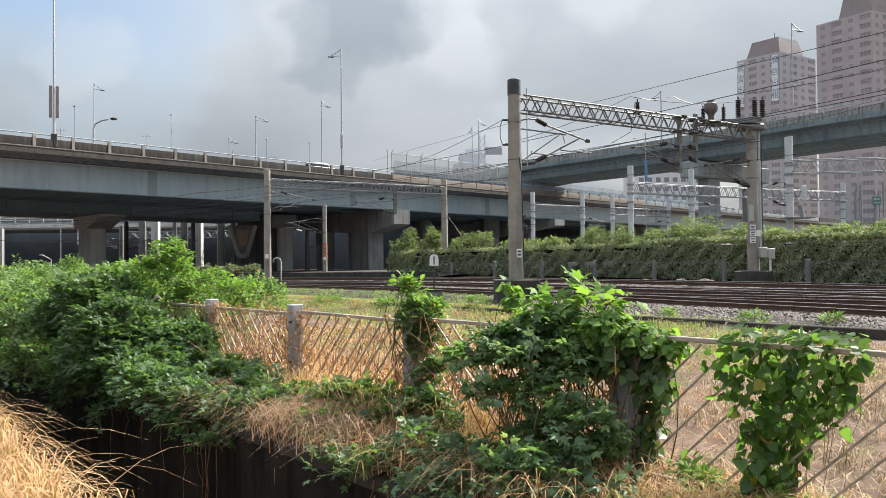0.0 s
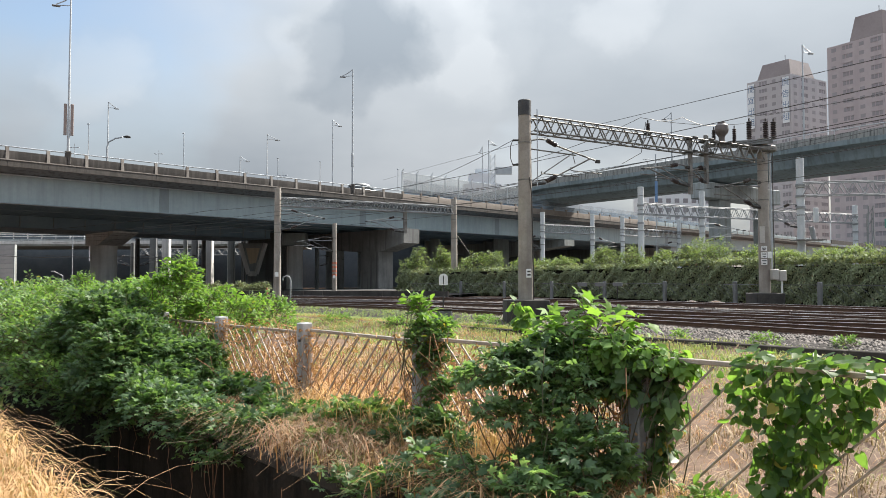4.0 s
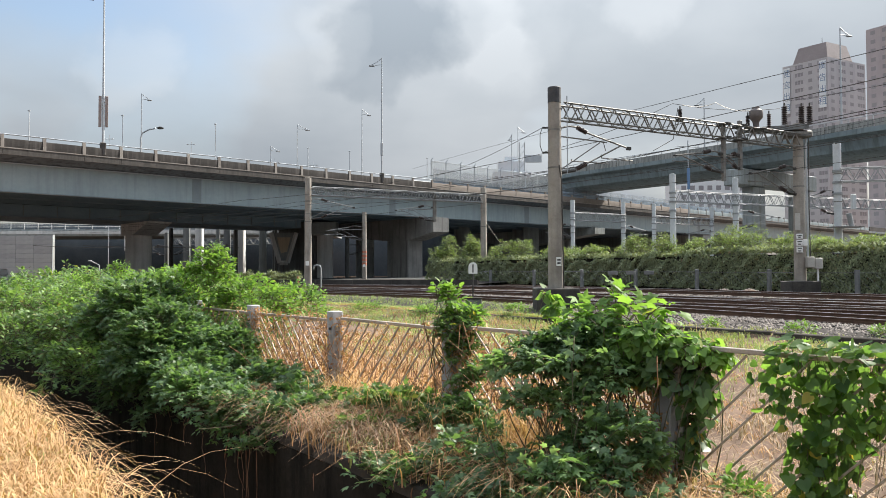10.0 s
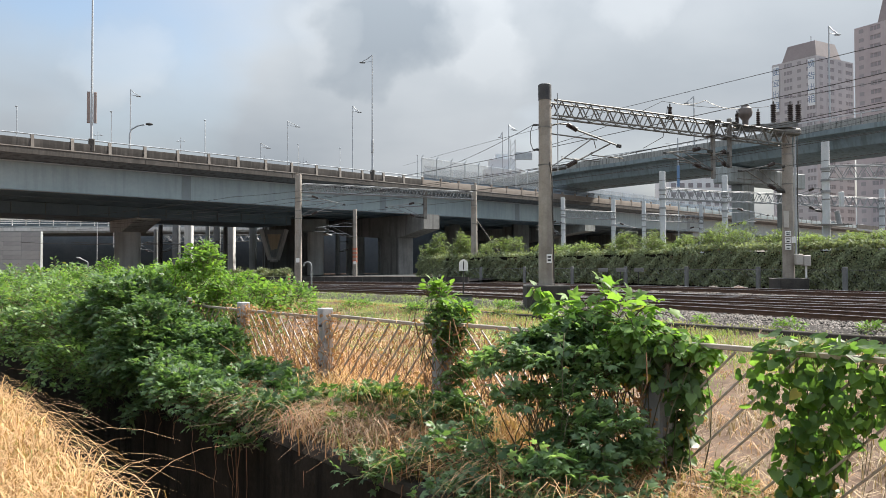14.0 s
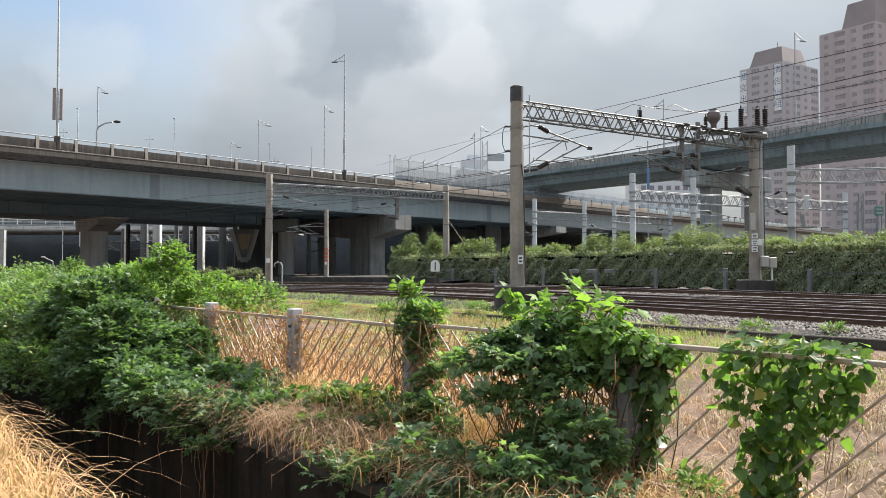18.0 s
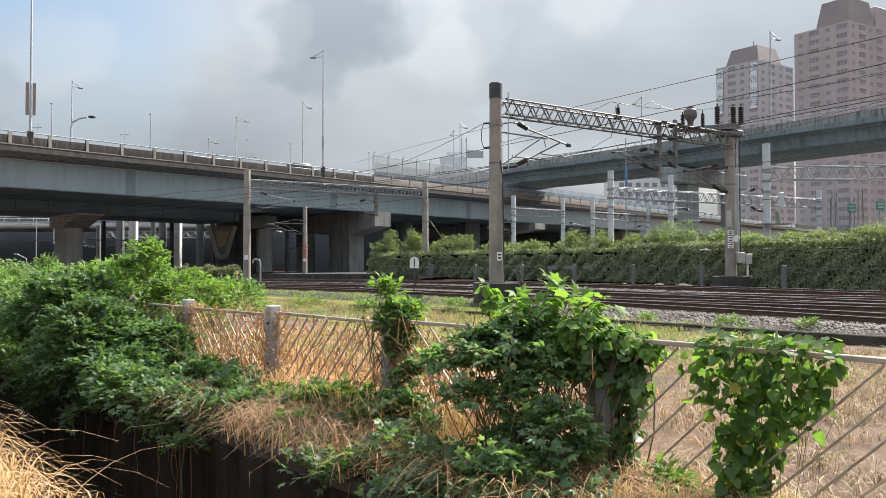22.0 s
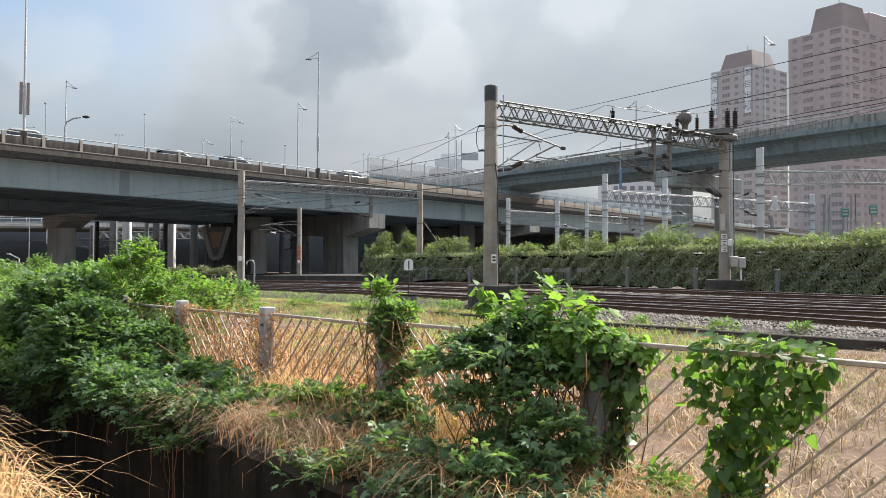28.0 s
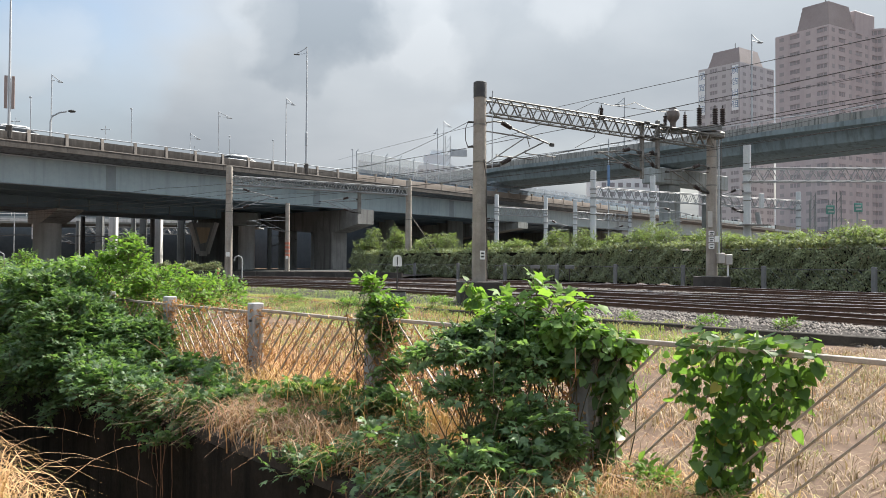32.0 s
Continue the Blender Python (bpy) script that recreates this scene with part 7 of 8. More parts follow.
k = 330
z = 1.04 - 1.0 * RNG.random(k) ** 1.15
al = drape(z, RNG.uniform(-1, 1, k))
pos = p[None] + (q - p)[None] * al[:, None] + np.column_stack([np.zeros(k), np.zeros(k), z]) - out2[None] * RNG.uniform(0.0, 0.2, k)[:, None]
inner.put(HEART, pos, RNG.normal(size=(k, 3)) * 0.5 + np.array([0, 0, -0.7]), -out2[None] * 0.5 + np.array([0, 0, 0.6]) + RNG.normal(size=(k, 3)) * 0.4, RNG.uniform(0.05, 0.10, k))
tagged(inner.done("inner_foliage", M["leaf_vine"], hv), kind="stuff")
for i in range(480):
    z = 1.11 - 1.09 * RNG.random() ** 1.4
    al = drape(z, RNG.uniform(-1, 1))
    if i % 17 == 0:
        al, z = RNG.uniform(0.31, 0.37), RNG.uniform(0.68, 1.0)
    elif i % 17 == 1:
        al, z = RNG.uniform(0.58, 0.645), RNG.uniform(0.6, 1.0)
    c = p + (q - p) * al + np.array([0, 0, z]) + out2 * (RNG.normal() * 0.06 + 0.05)
    ax = np.array([RNG.normal() * 0.8, RNG.normal() * 0.8, -0.8 if z < 1.0 else -0.1]) + out2 * (0.1 if z < 1 else 0.6)
    nm = out2 * RNG.uniform(0.5, 1.0) + np.array([0, 0, 0.35 if z < 1.0 else 1.0]) + RNG.normal(size=3) * 0.4
    ax = ax / np.linalg.norm(ax)
    sd = np.cross(ax, nm); sd /= np.linalg.norm(sd)
    upv = np.cross(sd, ax)
    size = RNG.uniform(0.042, 0.090)
    mm = Matrix(((sd[0] * size, ax[0] * size, upv[0] * size, c[0]), (sd[1] * size, ax[1] * size, upv[1] * size, c[1]), (sd[2] * size, ax[2] * size, upv[2] * size, c[2]), (0, 0, 0, 1)))
    part("leaf", big, None, hv, at=mm)

# ---- hedge beyond the tracks ----
def hedge_w(v):
    return 29.3 + (0 if v < 20 else (v - 20) * 0.16)


def build_hedge():
    """Creepers that clothe the boundary wall, and feathery bushes that rise behind it."""
    k, v = 0, -8.0
    wall_line = []
    while v < 54:
        step = 2.3 if v < 40 else 3.0
        w = hedge_w(v)
        x, y, z = on_track(w, v)
        xe, ye, _ = on_track(hedge_w(v + step), v + step)
        z = max(z - 0.1, 0.3)
        rr = random.Random(int(v * 10) + 3)
        far = v > 36
        hw = 1.72 if v < 30 else 1.55
        wall_line.append((x, y, z))
        a, e = np.array((x, y, z)), np.array((xe, ye, z))
        x2, y2, _ = on_track(w + 0.9, v + step * 0.5)
        back = np.array((x2 - (x + xe) / 2, y2 - (y + ye) / 2, 0.0))
        back /= np.linalg.norm(back)
        t = thing("hedge", "creeper of small hanging leaves clothing the boundary wall", "creeper", group="wall creepers")
        lv = Leaves()
        n = 4300
        s, hgt = RNG.uniform(-0.03, 1.03, n), RNG.random(n)
        along = v + s * step
        top = hw + 0.10 * np.sin(along * 1.9) + 0.07 * np.sin(along * 5.3 + 1)
        bulge = 0.14 + 0.13 * np.sin(along * 3.1 + hgt * 5) * np.cos(hgt * 7 + along * 1.3) + 0.06 * np.sin(along * 7.7 + hgt * 11)
        pos = a + (e - a) * s[:, None] - back * (bulge + RNG.uniform(0, 0.12, n) + 0.16)[:, None] + np.array([0, 0, 1.0]) * (hgt * top - 0.1)[:, None]
        lv.put(SLIM, pos, RNG.normal(size=(n, 3)) * 0.45 + np.array([0, 0, -0.8]), -back + np.array([0, 0, 0.45]) + RNG.normal(size=(n, 3)) * 0.45, RNG.uniform(0.05, 0.13, n) * (1.25 if far else 1.0), 2.6)
        # fringe along the top
        m = 1400
        s = RNG.random(m)
        pos = a + (e - a) * s[:, None] + back * RNG.uniform(-0.35, 1.3, m)[:, None] + np.array([0, 0, 1.0]) * (hw - 0.05 + np.abs(RNG.normal(size=m)) * 0.11)[:, None]
        lv.put(SLIM, pos, RNG.normal(size=(m, 3)) * 0.7 + np.array([0, 0, 0.2]), np.array([0, 0, 1.0]) + RNG.normal(size=(m, 3)) * 0.5, RNG.uniform(0.10, 0.20, m), 2.2)
        tagged(lv.done("foliage", M["leaf_creeper"], t), kind="stuff")
        rise = 0.6 if v < 12 else 0.8 if v < 25 else 1.35 if v < 37 else 1.0 if v < 43 else 2.0 if v < 53 else 1.2
        bush = []
        for i in range(3):
            f = rr.random()
            r = rise * rr.uniform(0.35, 1.0)
            bush.append((x + (xe - x) * f + back[0] * rr.uniform(0.5, 1.5), y + (ye - y) * f + back[1] * rr.uniform(0.5, 1.5), z + hw + r * 0.35, rr.uniform(0.5, 1.1), 0.8, r * 0.75 + 0.1))
        if rr.random() < 0.8:
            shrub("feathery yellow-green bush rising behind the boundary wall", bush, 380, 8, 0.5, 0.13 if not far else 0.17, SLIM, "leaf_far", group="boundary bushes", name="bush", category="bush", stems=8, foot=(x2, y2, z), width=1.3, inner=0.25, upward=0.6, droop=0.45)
        v += step
        k += 1
    # takes the ditch colour, so the gaps between leaves are painted dark
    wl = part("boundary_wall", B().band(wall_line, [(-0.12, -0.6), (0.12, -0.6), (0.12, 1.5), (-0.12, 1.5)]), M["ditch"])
    tagged(wl, "streaked boundary wall under creepers, in the shade-dark ditch colour", "wall", kind="structure")


build_hedge()


# boundary fence in front of the hedge
def boundary_fence():
    t = thing("boundary_fence", "low concrete-post boundary fence before the hedge", "fence")
    pm = B().box(-0.08, 0.08, -0.08, 0.08, -0.4, 0.8, 0.015).mesh("post", M["concrete_dark"])
    bm = B().tube((-0.35, 0, 0.05), (0.35, 0, 0.65), 0.006, n=4).mesh("slanting_bar", M["deck_under"])
    v = -6.0
    while v < 48:
        w = hedge_w(v) - 1.4
        a, c = on_track(w, v), on_track(w, v + 4.4)
        za = max(a[2] - 0.05, 0.4)
        part("post", pm, None, t, at=facing((a[0], a[1], za), c))
        part("wire_rail", B().tube((a[0], a[1], za + 0.68), (c[0], c[1], max(c[2] - 0.05, 0.4) + 0.68), 0.012, n=5), M["concrete_dark"], t)
        for k in range(10):
            q = [a[i] + (c[i] - a[i]) * (k + 0.5) / 10 for i in range(2)]
            part("slanting_bar", bm, None, t, at=facing((q[0], q[1], za), c))
        v += 4.4


boundary_fence()
for x, y in ((-19.6, 71.6), (-17.2, 70.8), (-14.9, 70.0)):
    shrub("low dark scrub along the edge of the sidings", [(x, y, 0.75, 1.5, 0.8, 0.55), (x + 0.9, y + 0.3, 0.95, 0.6, 0.6, 0.6)], 330, 7, 0.5, 0.2, SLIM, "leaf_creeper", group="yard scrub", stems=8, width=1.6, upward=0.6, inner=0.3)
# ballast stones lying loose, and rubble heaps
def stones(label, area, n, size, zf, name="ballast_stones"):
    xy = area(n)
    v0 = np.array([(1, 0, 0), (-0.9, 0.2, 0.1), (0, 0.85, 0.1), (0.1, -0.9, 0), (0.1, 0.1, 0.75), (0, 0, -0.7)], float)
    f0 = np.array([(0, 2, 4), (2, 1, 4), (1, 3, 4), (3, 0, 4), (2, 0, 5), (1, 2, 5), (3, 1, 5), (0, 3, 5)])
    a = RNG.uniform(0, 6.28, n)
    s = size * RNG.uniform(0.5, 1.2, n)
    jit = v0[None] * (1 + RNG.normal(size=(n, 6, 3)) * 0.2)
    x = jit[..., 0] * np.cos(a)[:, None] - jit[..., 1] * np.sin(a)[:, None]
    y = jit[..., 0] * np.sin(a)[:, None] + jit[..., 1] * np.cos(a)[:, None]
    z = np.array([zf(px, py) for px, py in xy])
    v = np.stack([x, y, jit[..., 2]], -1) * s[:, None, None] + np.column_stack([xy, z])[:, None]
    f = (f0[None] + (np.arange(n) * 6)[:, None, None]).reshape(-1, 3)
    ob = part(name, mesh_np(name, v.reshape(-1, 3), f, M["stone"]), None)
    return tagged(ob, label, "ballast stones", kind="stuff")


M["stone"] = leafy("ballast_stone_loose", (0.03, 0.026, 0.023), (0.25, 0.215, 0.19), 0.0, 0.85, translucent=0.0)


stones("loose grey and brown ballast stones beside the track", track_strip(12.6, 15.8, 2.0, 24.0), 22000, 0.058, bed_z)
stones("loose grey and brown ballast stones between the tracks", track_strip(17.2, 23.6, 2.0, 34.0), 16000, 0.06, bed_z)
for x, y in ((12.3, 33.5), (13.2, 33.0), (11.0, 34.4)):
    z = ground_z(x, y)
    hp = thing("rubble_heap", "low heap of broken stone beside the far track", "rubble heap", at=pose(x, y, z - 0.05), group="rubble heaps")
    n = 500
    r = np.abs(RNG.normal(size=n)) * 0.42
    a = RNG.uniform(0, 6.28, n)
    zz = np.maximum(0, 0.38 - r * 0.42)
    v0 = np.array([(1, 0, 0), (-0.9, 0.2, 0.1), (0, 0.85, 0.1), (0.1, -0.9, 0), (0.1, 0.1, 0.75), (0, 0, -0.7)], float)
    f0 = np.array([(0, 2, 4), (2, 1, 4), (1, 3, 4), (3, 0, 4), (2, 0, 5), (1, 2, 5), (3, 1, 5), (0, 3, 5)])
    v = v0[None] * (0.07 * RNG.uniform(0.5, 1.3, n))[:, None, None] * (1 + RNG.normal(size=(n, 6, 3)) * 0.2) + np.column_stack([r * np.cos(a) * 1.6, r * np.sin(a), zz])[:, None]
    part("stones", mesh_np("stones", v.reshape(-1, 3), (f0[None] + (np.arange(n) * 6)[:, None, None]).reshape(-1, 3), M["stone"]), None, hp)
    part("mound", B().lathe([(1.1, 0.0), (0.6, 0.2), (0.2, 0.36), (0.05, 0.4)], 16), M["soil"], hp)


# ---- small things by the tracks ----
sg = thing("trackside_sign", "white round-topped trackside sign on a thin post", "sign", at=pose(1.15, 32.0, 0.3))
part("post", B().tube((0, 0, -0.3), (0, 0, 1.55), 0.03, n=8), M["iron"], sg)
arch = [(-0.19, 0, 1.05), (0.19, 0, 1.05), (0.19, 0, 1.35)] + [(0.19 * math.cos(a), 0, 1.35 + 0.19 * math.sin(a)) for a in (0.5, 1.05, 1.57, 2.1, 2.64)] + [(-0.19, 0, 1.35)]
n = len(arch)
part("plate", B().add([(x, -0.045, z) for x, y, z in arch] + [(x, -0.03, z) for x, y, z in arch], [tuple(range(n)), tuple(range(2 * n - 1, n - 1, -1))] + [(i, n + i, n + (i + 1) % n, (i + 1) % n) for i in range(n)]), M["plate_white"], sg)
part("plate_bar", B().box(-0.025, 0.025, -0.056, -0.05, 1.1, 1.45), M["ink"], sg)
tb = thing("track_junction_box", "low grey concrete junction box beside the ballast", "junction box", at=pose(1.0, 27.2, 0.05))
part("body", B().box(-0.28, 0.28, -0.25, 0.25, -0.1, 0.42, 0.03), M["concrete_dark"], tb)
part("lid", B().box(-0.3, 0.3, -0.27, 0.27, 0.424, 0.48, 0.015), M["kerb"], tb)
up = thing("vent_pipe", "white bent vent pipe beside a catenary pole", "pipe", at=pose(-9.0, 52.6, 0.3))
part("pipe", B().pipe([(0.35, 0, 0), (0.35, 0, 1.35), (0.25, 0, 1.55), (0.05, 0, 1.6), (-0.15, 0, 1.5), (-0.18, 0, 1.3)], 0.055, 8), M["concrete"], up)
for x in (8.87, 9.81, 10.78, 14.6):
    q = thing("fence_plate", "small white plate fixed before the hedge", "sign plate", at=pose(x, 40.2, 0.55), group="white plates")
    part("plate", B().box(-0.26, 0.26, -0.02, 0.02, 0.68, 0.88, 0.01), M["concrete_dark"], q)
    part("stake", B().tube((0, 0.03, -0.3), (0, 0.03, 0.9), 0.02, n=6), M["iron"], q)
lp = thing("yard_lamp", "pale bent lamp post in the shaded yard", "lamp post", at=pose(-43.5, 95, 0))
part("post", B().pipe([(0, 0, 0), (0, 0, 2.3), (-1.1, 0, 2.85)], 0.06, 8), M["white_pole"], lp)
part("head", B().box(-1.4, -0.95, -0.1, 0.1, 2.78, 2.9, 0.03), M["white_pole"], lp)
ub2 = thing("hanger_frame", "white U-shaped hanger frame under the station deck", "hanger", at=pose(-46.8, 111.4, 0))
part("frame", B().pipe([(-0.45, 0, 6.78), (-0.45, 0, 4.6), (0.45, 0, 4.6), (0.45, 0, 6.78)], 0.1, 8), M["plate_white"], ub2)
part("dropper", B().tube((0, 0, 4.6), (0, 0, 3.2), 0.06, n=6), M["plate_white"], ub2)
cn = thing("cable_drum", "tan rounded drum standing by a pier", "drum", at=pose(-31.6, 77.6, 0))
part("body", B().lathe([(0.5, -0.1), (0.55, 0.5), (0.5, 1.0), (0.3, 1.25), (0.08, 1.32)], 16), M["parapet_rust"], cn)
pc = thing("parked_van", "white parked van beside the tiled building", "van", at=pose(-42.0, 70, 0.02, 0, 0, 40))
part("body", B().box(-2.2, 2.2, -0.85, 0.85, 0.3, 1.1, 0.1).box(-2.1, 1.2, -0.8, 0.8, 1.09, 1.75, 0.15), M["plate_white"], pc)
for x in (-1.4, 1.4):
    for y in (-0.8, 0.8):
        part("wheel", B().tube((x, y - 0.1, 0.32), (x, y + 0.1, 0.32), 0.32, n=14), M["iron"], pc)
rdp = thing("red_marker", "small red marker post by the trackside scrub", "marker post", at=pose(-11.3, 58.0, 0.0))
part("post", B().tube((0, 0, -0.1), (0, 0, 1.05), 0.09, n=8), M["warn"], rdp)
bb = thing("blue_pole_banner", "narrow blue banner hung on a thin mast", "banner", at=pose(27.35, 85, 0))
M["banner_light_blue"] = surf("banner_light_blue", (0.10, 0.19, 0.34), (0.15, 0.25, 0.41), 0.5, 0.7, 0.1)
part("mast", B().tube((0, 0, 0), (0, 0, 16.0), 0.07, n=8), M["lamp_grey"], bb)
part("cloth", B().box(-0.17, 0.15, -0.1, -0.08, 10.5, 12.9, 0.01), M["banner_light_blue"], bb)
part("crossbar", B().tube((-1.4, 0, 15.4), (1.6, 0, 15.2), 0.04, n=6), M["lamp_grey"], bb)
M["sign_green"] = surf("road_sign_green", (0.10, 0.30, 0.25), (0.15, 0.37, 0.31), 1.0, 0.5, 0.0)
for x, z in ((51.1, 7.7), (54.4, 8.0)):
    q = thing("road_sign", "green road sign with pale bars on a post", "road sign", at=pose(x, 80, 0), group="green road signs")
    part("post", B().tube((0, 0, 0), (0, 0, z + 0.3), 0.1, n=8), M["lamp_grey"], q)
    part("board", B().box(-0.5, 0.5, -0.2, -0.12, z - 0.5, z + 0.5, 0.05), M["sign_green"], q)
    part("sign_bar", B().box(-0.38, 0.3, -0.22, -0.205, z + 0.08, z + 0.26), M["concrete_white"], q)
    part("sign_bar", B().box(-0.3, 0.38, -0.22, -0.205, z - 0.3, z - 0.12), M["concrete_white"], q)
for x, y, h in ((45.5, 74, 9.0), (47.8, 78, 8.6), (49.6, 76, 9.3), (52.5, 82, 9.0)):
    q = thing("lattice_mast", "grey lattice mast in the distant railway yard", "mast", at=pose(x, y, 0), group="lattice masts")
    for a in (-0.35, 0.35):
        part("leg", B().tube((a, 0, 0), (a * 0.7, 0, h), 0.06, n=6), M["truss_light"], q)
    for i in range(int(h)):
        part("lacing", B().tube((-0.34, 0, i), (0.34, 0, i + 1), 0.035, n=4), M["truss_light"], q)
# roots and dead vines on the ditch wall
rt = thing("hanging_roots", "dead brown roots hanging down the ditch wall", "roots")
tw = Twigs()
k = 18
sv = RNG.uniform(3.5, 11, k)
top = np.column_stack([3.0 * FN.x + sv * FS.x, 3.0 * FN.y + sv * FS.y, RNG.uniform(-0.1, 0.05, k)])
L = RNG.uniform(0.25, 1.2, k)
s = np.linspace(0, 1, 7)
pts = top[:, None] - np.array([0, 0, 1.0]) * (L[:, None] * s)[..., None] + np.cumsum(RNG.normal(size=(k, 7, 3)) * 0.018, 1) - np.array([FN.x, FN.y, 0]) * 0.06
tw.put(pts, np.linspace(0.006, 0.002, 7)[None].repeat(k, 0))
tagged(tw.done("root_tangle", M["vine_dead"], rt), kind="stuff")

# twin-arm lamp masts of the road beyond the viaduct
for x, y, z in ((-44.6, 100, 19.1), (-33.7, 100, 18.3), (-22.6, 100, 15.9), (-17.5, 100, 15.5)):
    q = thing("lamp_mast", "thin twin-arm lamp mast on the road beyond the viaduct", "street lamp", at=pose(x, y, 0), group="twin-arm lamp masts")
    part("mast", B().tube((0, 0, -0.1), (0, 0, z + 0.5), 0.06, 0.04, n=6), M["lamp_grey"], q)
    part("arm", B().tube((-0.4, 0, z), (0.4, 0, z), 0.03, n=5), M["lamp_grey"], q)
    for a in (-0.42, 0.42):
        part("lamp_head", B().box(a - 0.16, a + 0.16, -0.1, 0.1, z - 0.05, z + 0.06, 0.02), M["lamp_grey"], q)


# ---- traffic on the viaduct ----
M["tyre"] = surf("tyre_rubber", (0.015, 0.015, 0.015), (0.035, 0.035, 0.035), 8.0, 0.85, 0.2)
M["car_glass"] = glassy("car_glass", (0.03, 0.035, 0.04), 0.08)
M["car_lamp"] = surf("car_lamp", (0.5, 0.5, 0.48), (0.7, 0.7, 0.68), 8.0, 0.2, 0.0)
PAINT = {}


def paint(name, c):
    if name not in PAINT:
        PAINT[name] = surf("car_paint_" + name, tuple(x * 0.9 for x in c), c, 0.6, 0.25, 0.0, spec=0.6)
    return PAINT[name]


def hull(b, rows):
    """A body from cross-sections: (x, half width, z low, z high)."""
    vs = []
    for x, w, z0, z1 in rows:
        vs += [(x, -w, z0), (x, w, z0), (x, w, z1 - 0.08), (x, w * 0.93, z1), (x, -w * 0.93, z1), (x, -w, z1 - 0.08)]
    n = len(rows)
    fs = [(i * 6 + j, i * 6 + (j + 1) % 6, i * 6 + 6 + (j + 1) % 6, i * 6 + 6 + j) for i in range(n - 1) for j in range(6)]
    fs += [(5, 4, 3, 2, 1, 0), tuple((n - 1) * 6 + j for j in range(6))]
    return b.add(vs, fs)


def car(label, colour, rgb, tall=1.72):
    t = thing("car", label, "car", group="cars on the viaduct")
    p = paint(colour, rgb)
    part("body", hull(B(), [(-2.25, 0.72, 0.42, 0.85), (-2.15, 0.86, 0.28, 1.02), (-1.2, 0.9, 0.24, 1.04), (0.9, 0.9, 0.24, 1.02), (1.9, 0.86, 0.26, 0.92), (2.3, 0.72, 0.36, 0.78)]), p, t)
    part("cabin_glass", hull(B(), [(-2.0, 0.72, 1.0, 1.08), (-1.6, 0.76, 1.0, tall - 0.1), (0.1, 0.78, 1.0, tall - 0.05), (0.55, 0.76, 1.0, tall - 0.2), (1.15, 0.74, 0.98, 1.05)]), M["car_glass"], t)
    part("roof", hull(B(), [(-1.75, 0.66, tall - 0.12, tall - 0.02), (-1.4, 0.72, tall - 0.12, tall + 0.05), (0.1, 0.72, tall - 0.12, tall + 0.04), (0.45, 0.66, tall - 0.16, tall - 0.06)]), p, t)
    for x in (-1.38, 1.42):
        for y in (-0.8, 0.8):
            w = part("wheel", B().tube((x, y - 0.11, 0.33), (x, y + 0.11, 0.33), 0.33, n=16), M["tyre"], t)
            part("rim", B().tube((x, y - 0.12, 0.33), (x, y + 0.12, 0.33), 0.2, n=12), M["lamp_grey"], w)
    for y in (-0.62, 0.62):
        part("headlight", B().box(2.1, 2.28, y - 0.16, y + 0.16, 0.66, 0.8, 0.03), M["car_lamp"], t)
    return t


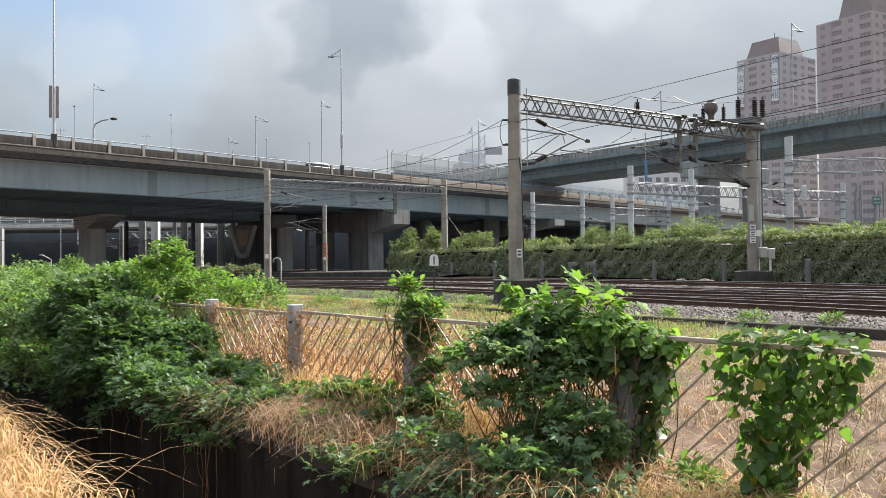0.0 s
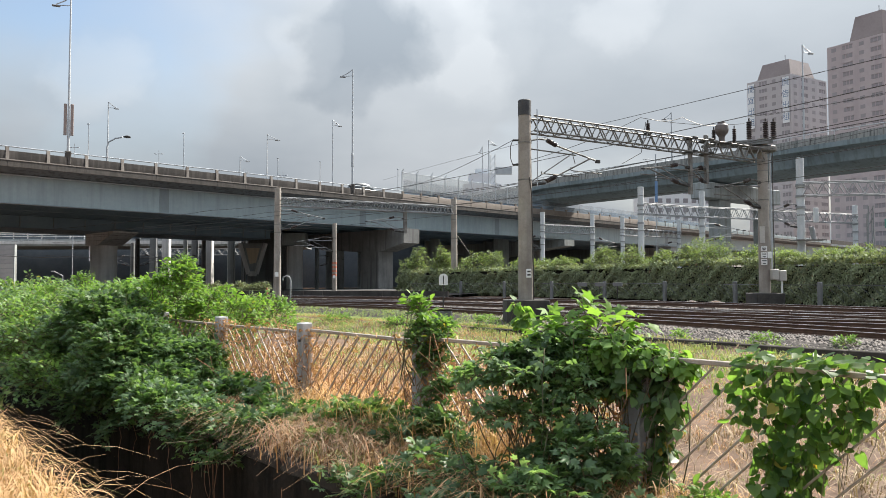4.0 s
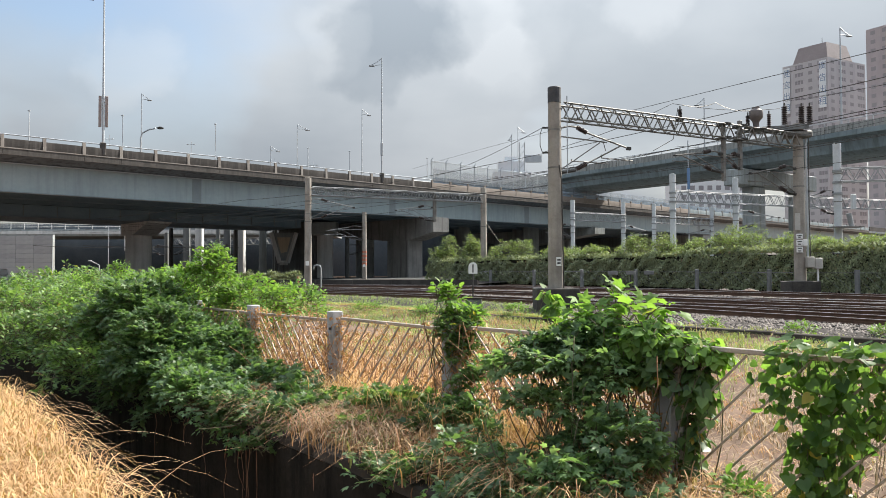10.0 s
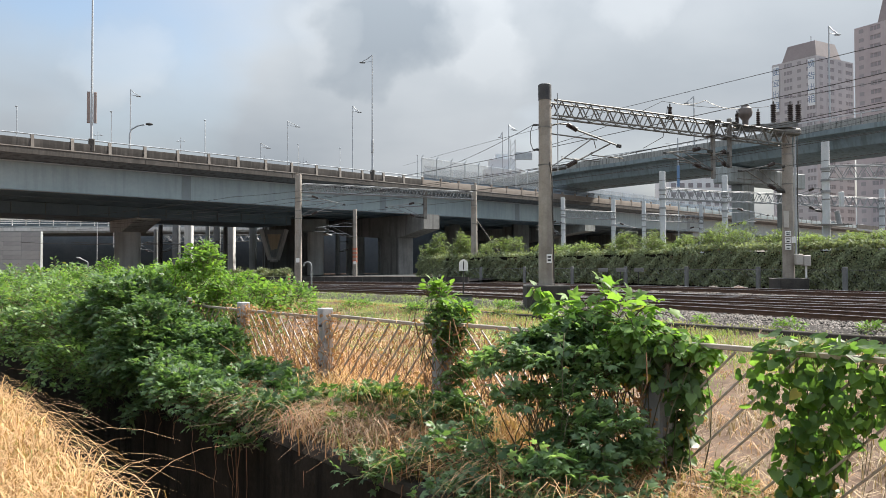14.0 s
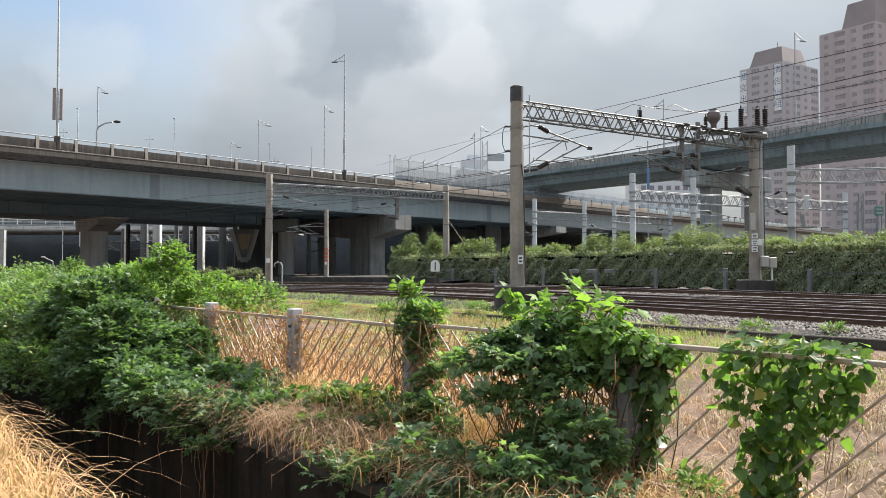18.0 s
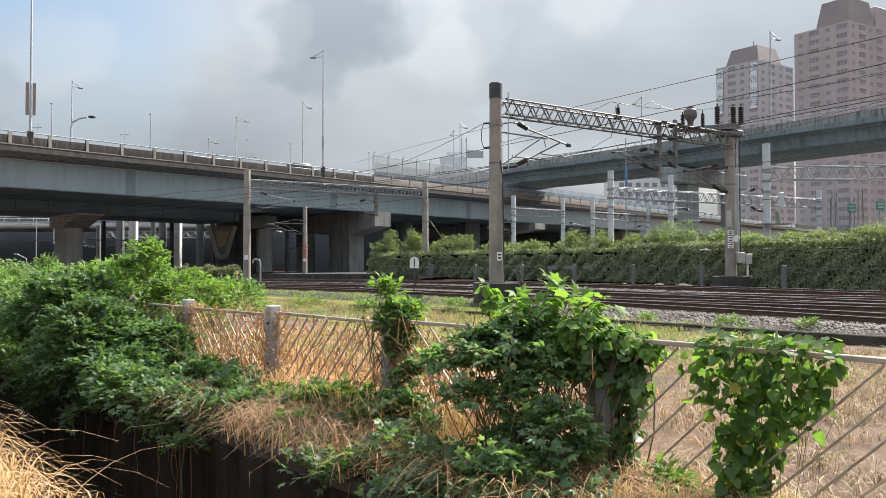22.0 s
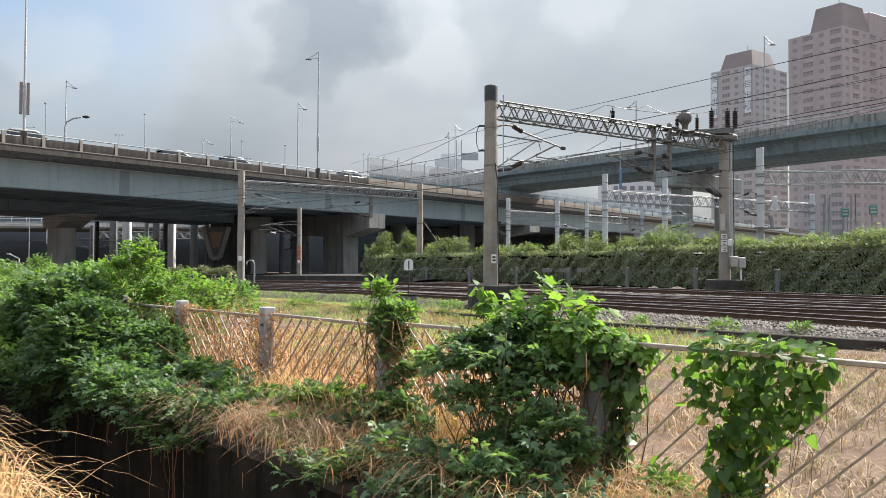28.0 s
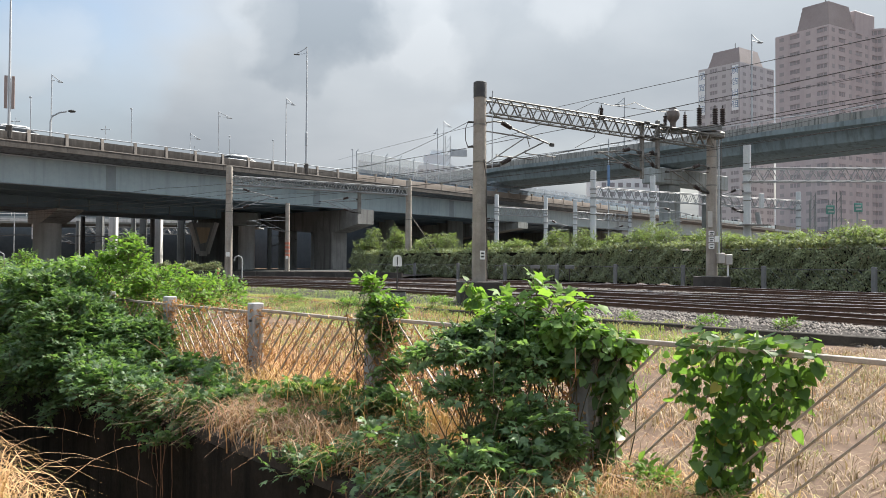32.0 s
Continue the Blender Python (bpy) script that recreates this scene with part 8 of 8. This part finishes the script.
def truck(label):
    t = thing("truck", label, "truck")
    w = paint("white", (0.72, 0.72, 0.70))
    part("cab", hull(B(), [(1.9, 1.0, 0.5, 2.3), (2.9, 1.0, 0.45, 2.35), (3.5, 0.98, 0.45, 1.5), (3.6, 0.95, 0.5, 1.1)]), w, t)
    part("windscreen", hull(B(), [(3.02, 0.88, 1.5, 2.2), (3.4, 0.88, 1.5, 1.62)]), M["car_glass"], t)
    part("cargo_box", B().box(-3.4, 1.8, -1.15, 1.15, 0.9, 3.5, 0.04), w, t)
    part("chassis", B().box(-3.3, 2.6, -0.45, 0.45, 0.5, 0.9), M["iron"], t)
    for x in (-2.2, 2.7):
        for y in (-0.9, 0.9):
            part("wheel", B().tube((x, y - 0.14, 0.45), (x, y + 0.14, 0.45), 0.45, n=16), M["tyre"], t)
    return t


ROAD = 11.0
YAW = math.degrees(math.atan2(FE.y, FE.x))


def at_road(s, m, back=False):
    p = via(s, m)
    return pose(p.x, p.y, ROAD, 0, 0, YAW + (180 if back else 0))


# place along the viaduct at 0 s, metres a second, colour
TRAFFIC = [(35.9, 12.0, "silver"), (2.1, 13.0, "white"), (-6.8, 11.8, "grey"), (-189.0, 13.3, "silver"), (-263.2, 13.6, "grey"), (-281.0, 11.6, "white"),
           (-269.6, 10.4, "grey"), (-279.7, 11.0, "dark"), (-291.0, 10.7, "silver"), (-312.1, 10.7, "white"), (-359.0, 11.5, "white")]
COLOURS = {"silver": (0.42, 0.43, 0.44), "dark": (0.03, 0.03, 0.035), "grey": (0.14, 0.145, 0.15), "white": (0.72, 0.72, 0.71)}
cars = [car(c + " car driving along the viaduct", c, COLOURS[c], 1.44 + 0.08 * (i % 3)) for i, (s, v, c) in enumerate(TRAFFIC)]
box_truck = truck("white box truck on the far carriageway of the viaduct")


def motions():
    for i, (ob, (s0, v, c)) in enumerate(zip(cars, TRAFFIC)):
        low, high = -150.0 - 5.5 * (len(cars) - i) / 2, 262.0 - 5.5 * i
        rows = []
        for k in range(65):
            t = k * 0.5
            rows.append((t, at_road(min(high, max(low, s0 + v * t)), 1.15)))
        walk(ob, rows)
    truck_way = [(0, 62.0), (5, 60.0), (9, 57.6), (13, 55.5), (15, 53.3), (17, 50.5), (18, 47.6), (19, 44.3), (20, 41.0), (22, 33.0), (24, 23.0), (26, 10.0), (29, -14.0), (32, -42.0)]
    walk(box_truck, [(t, at_road(s, 17.0, True)) for t, s in truck_way])


motions()
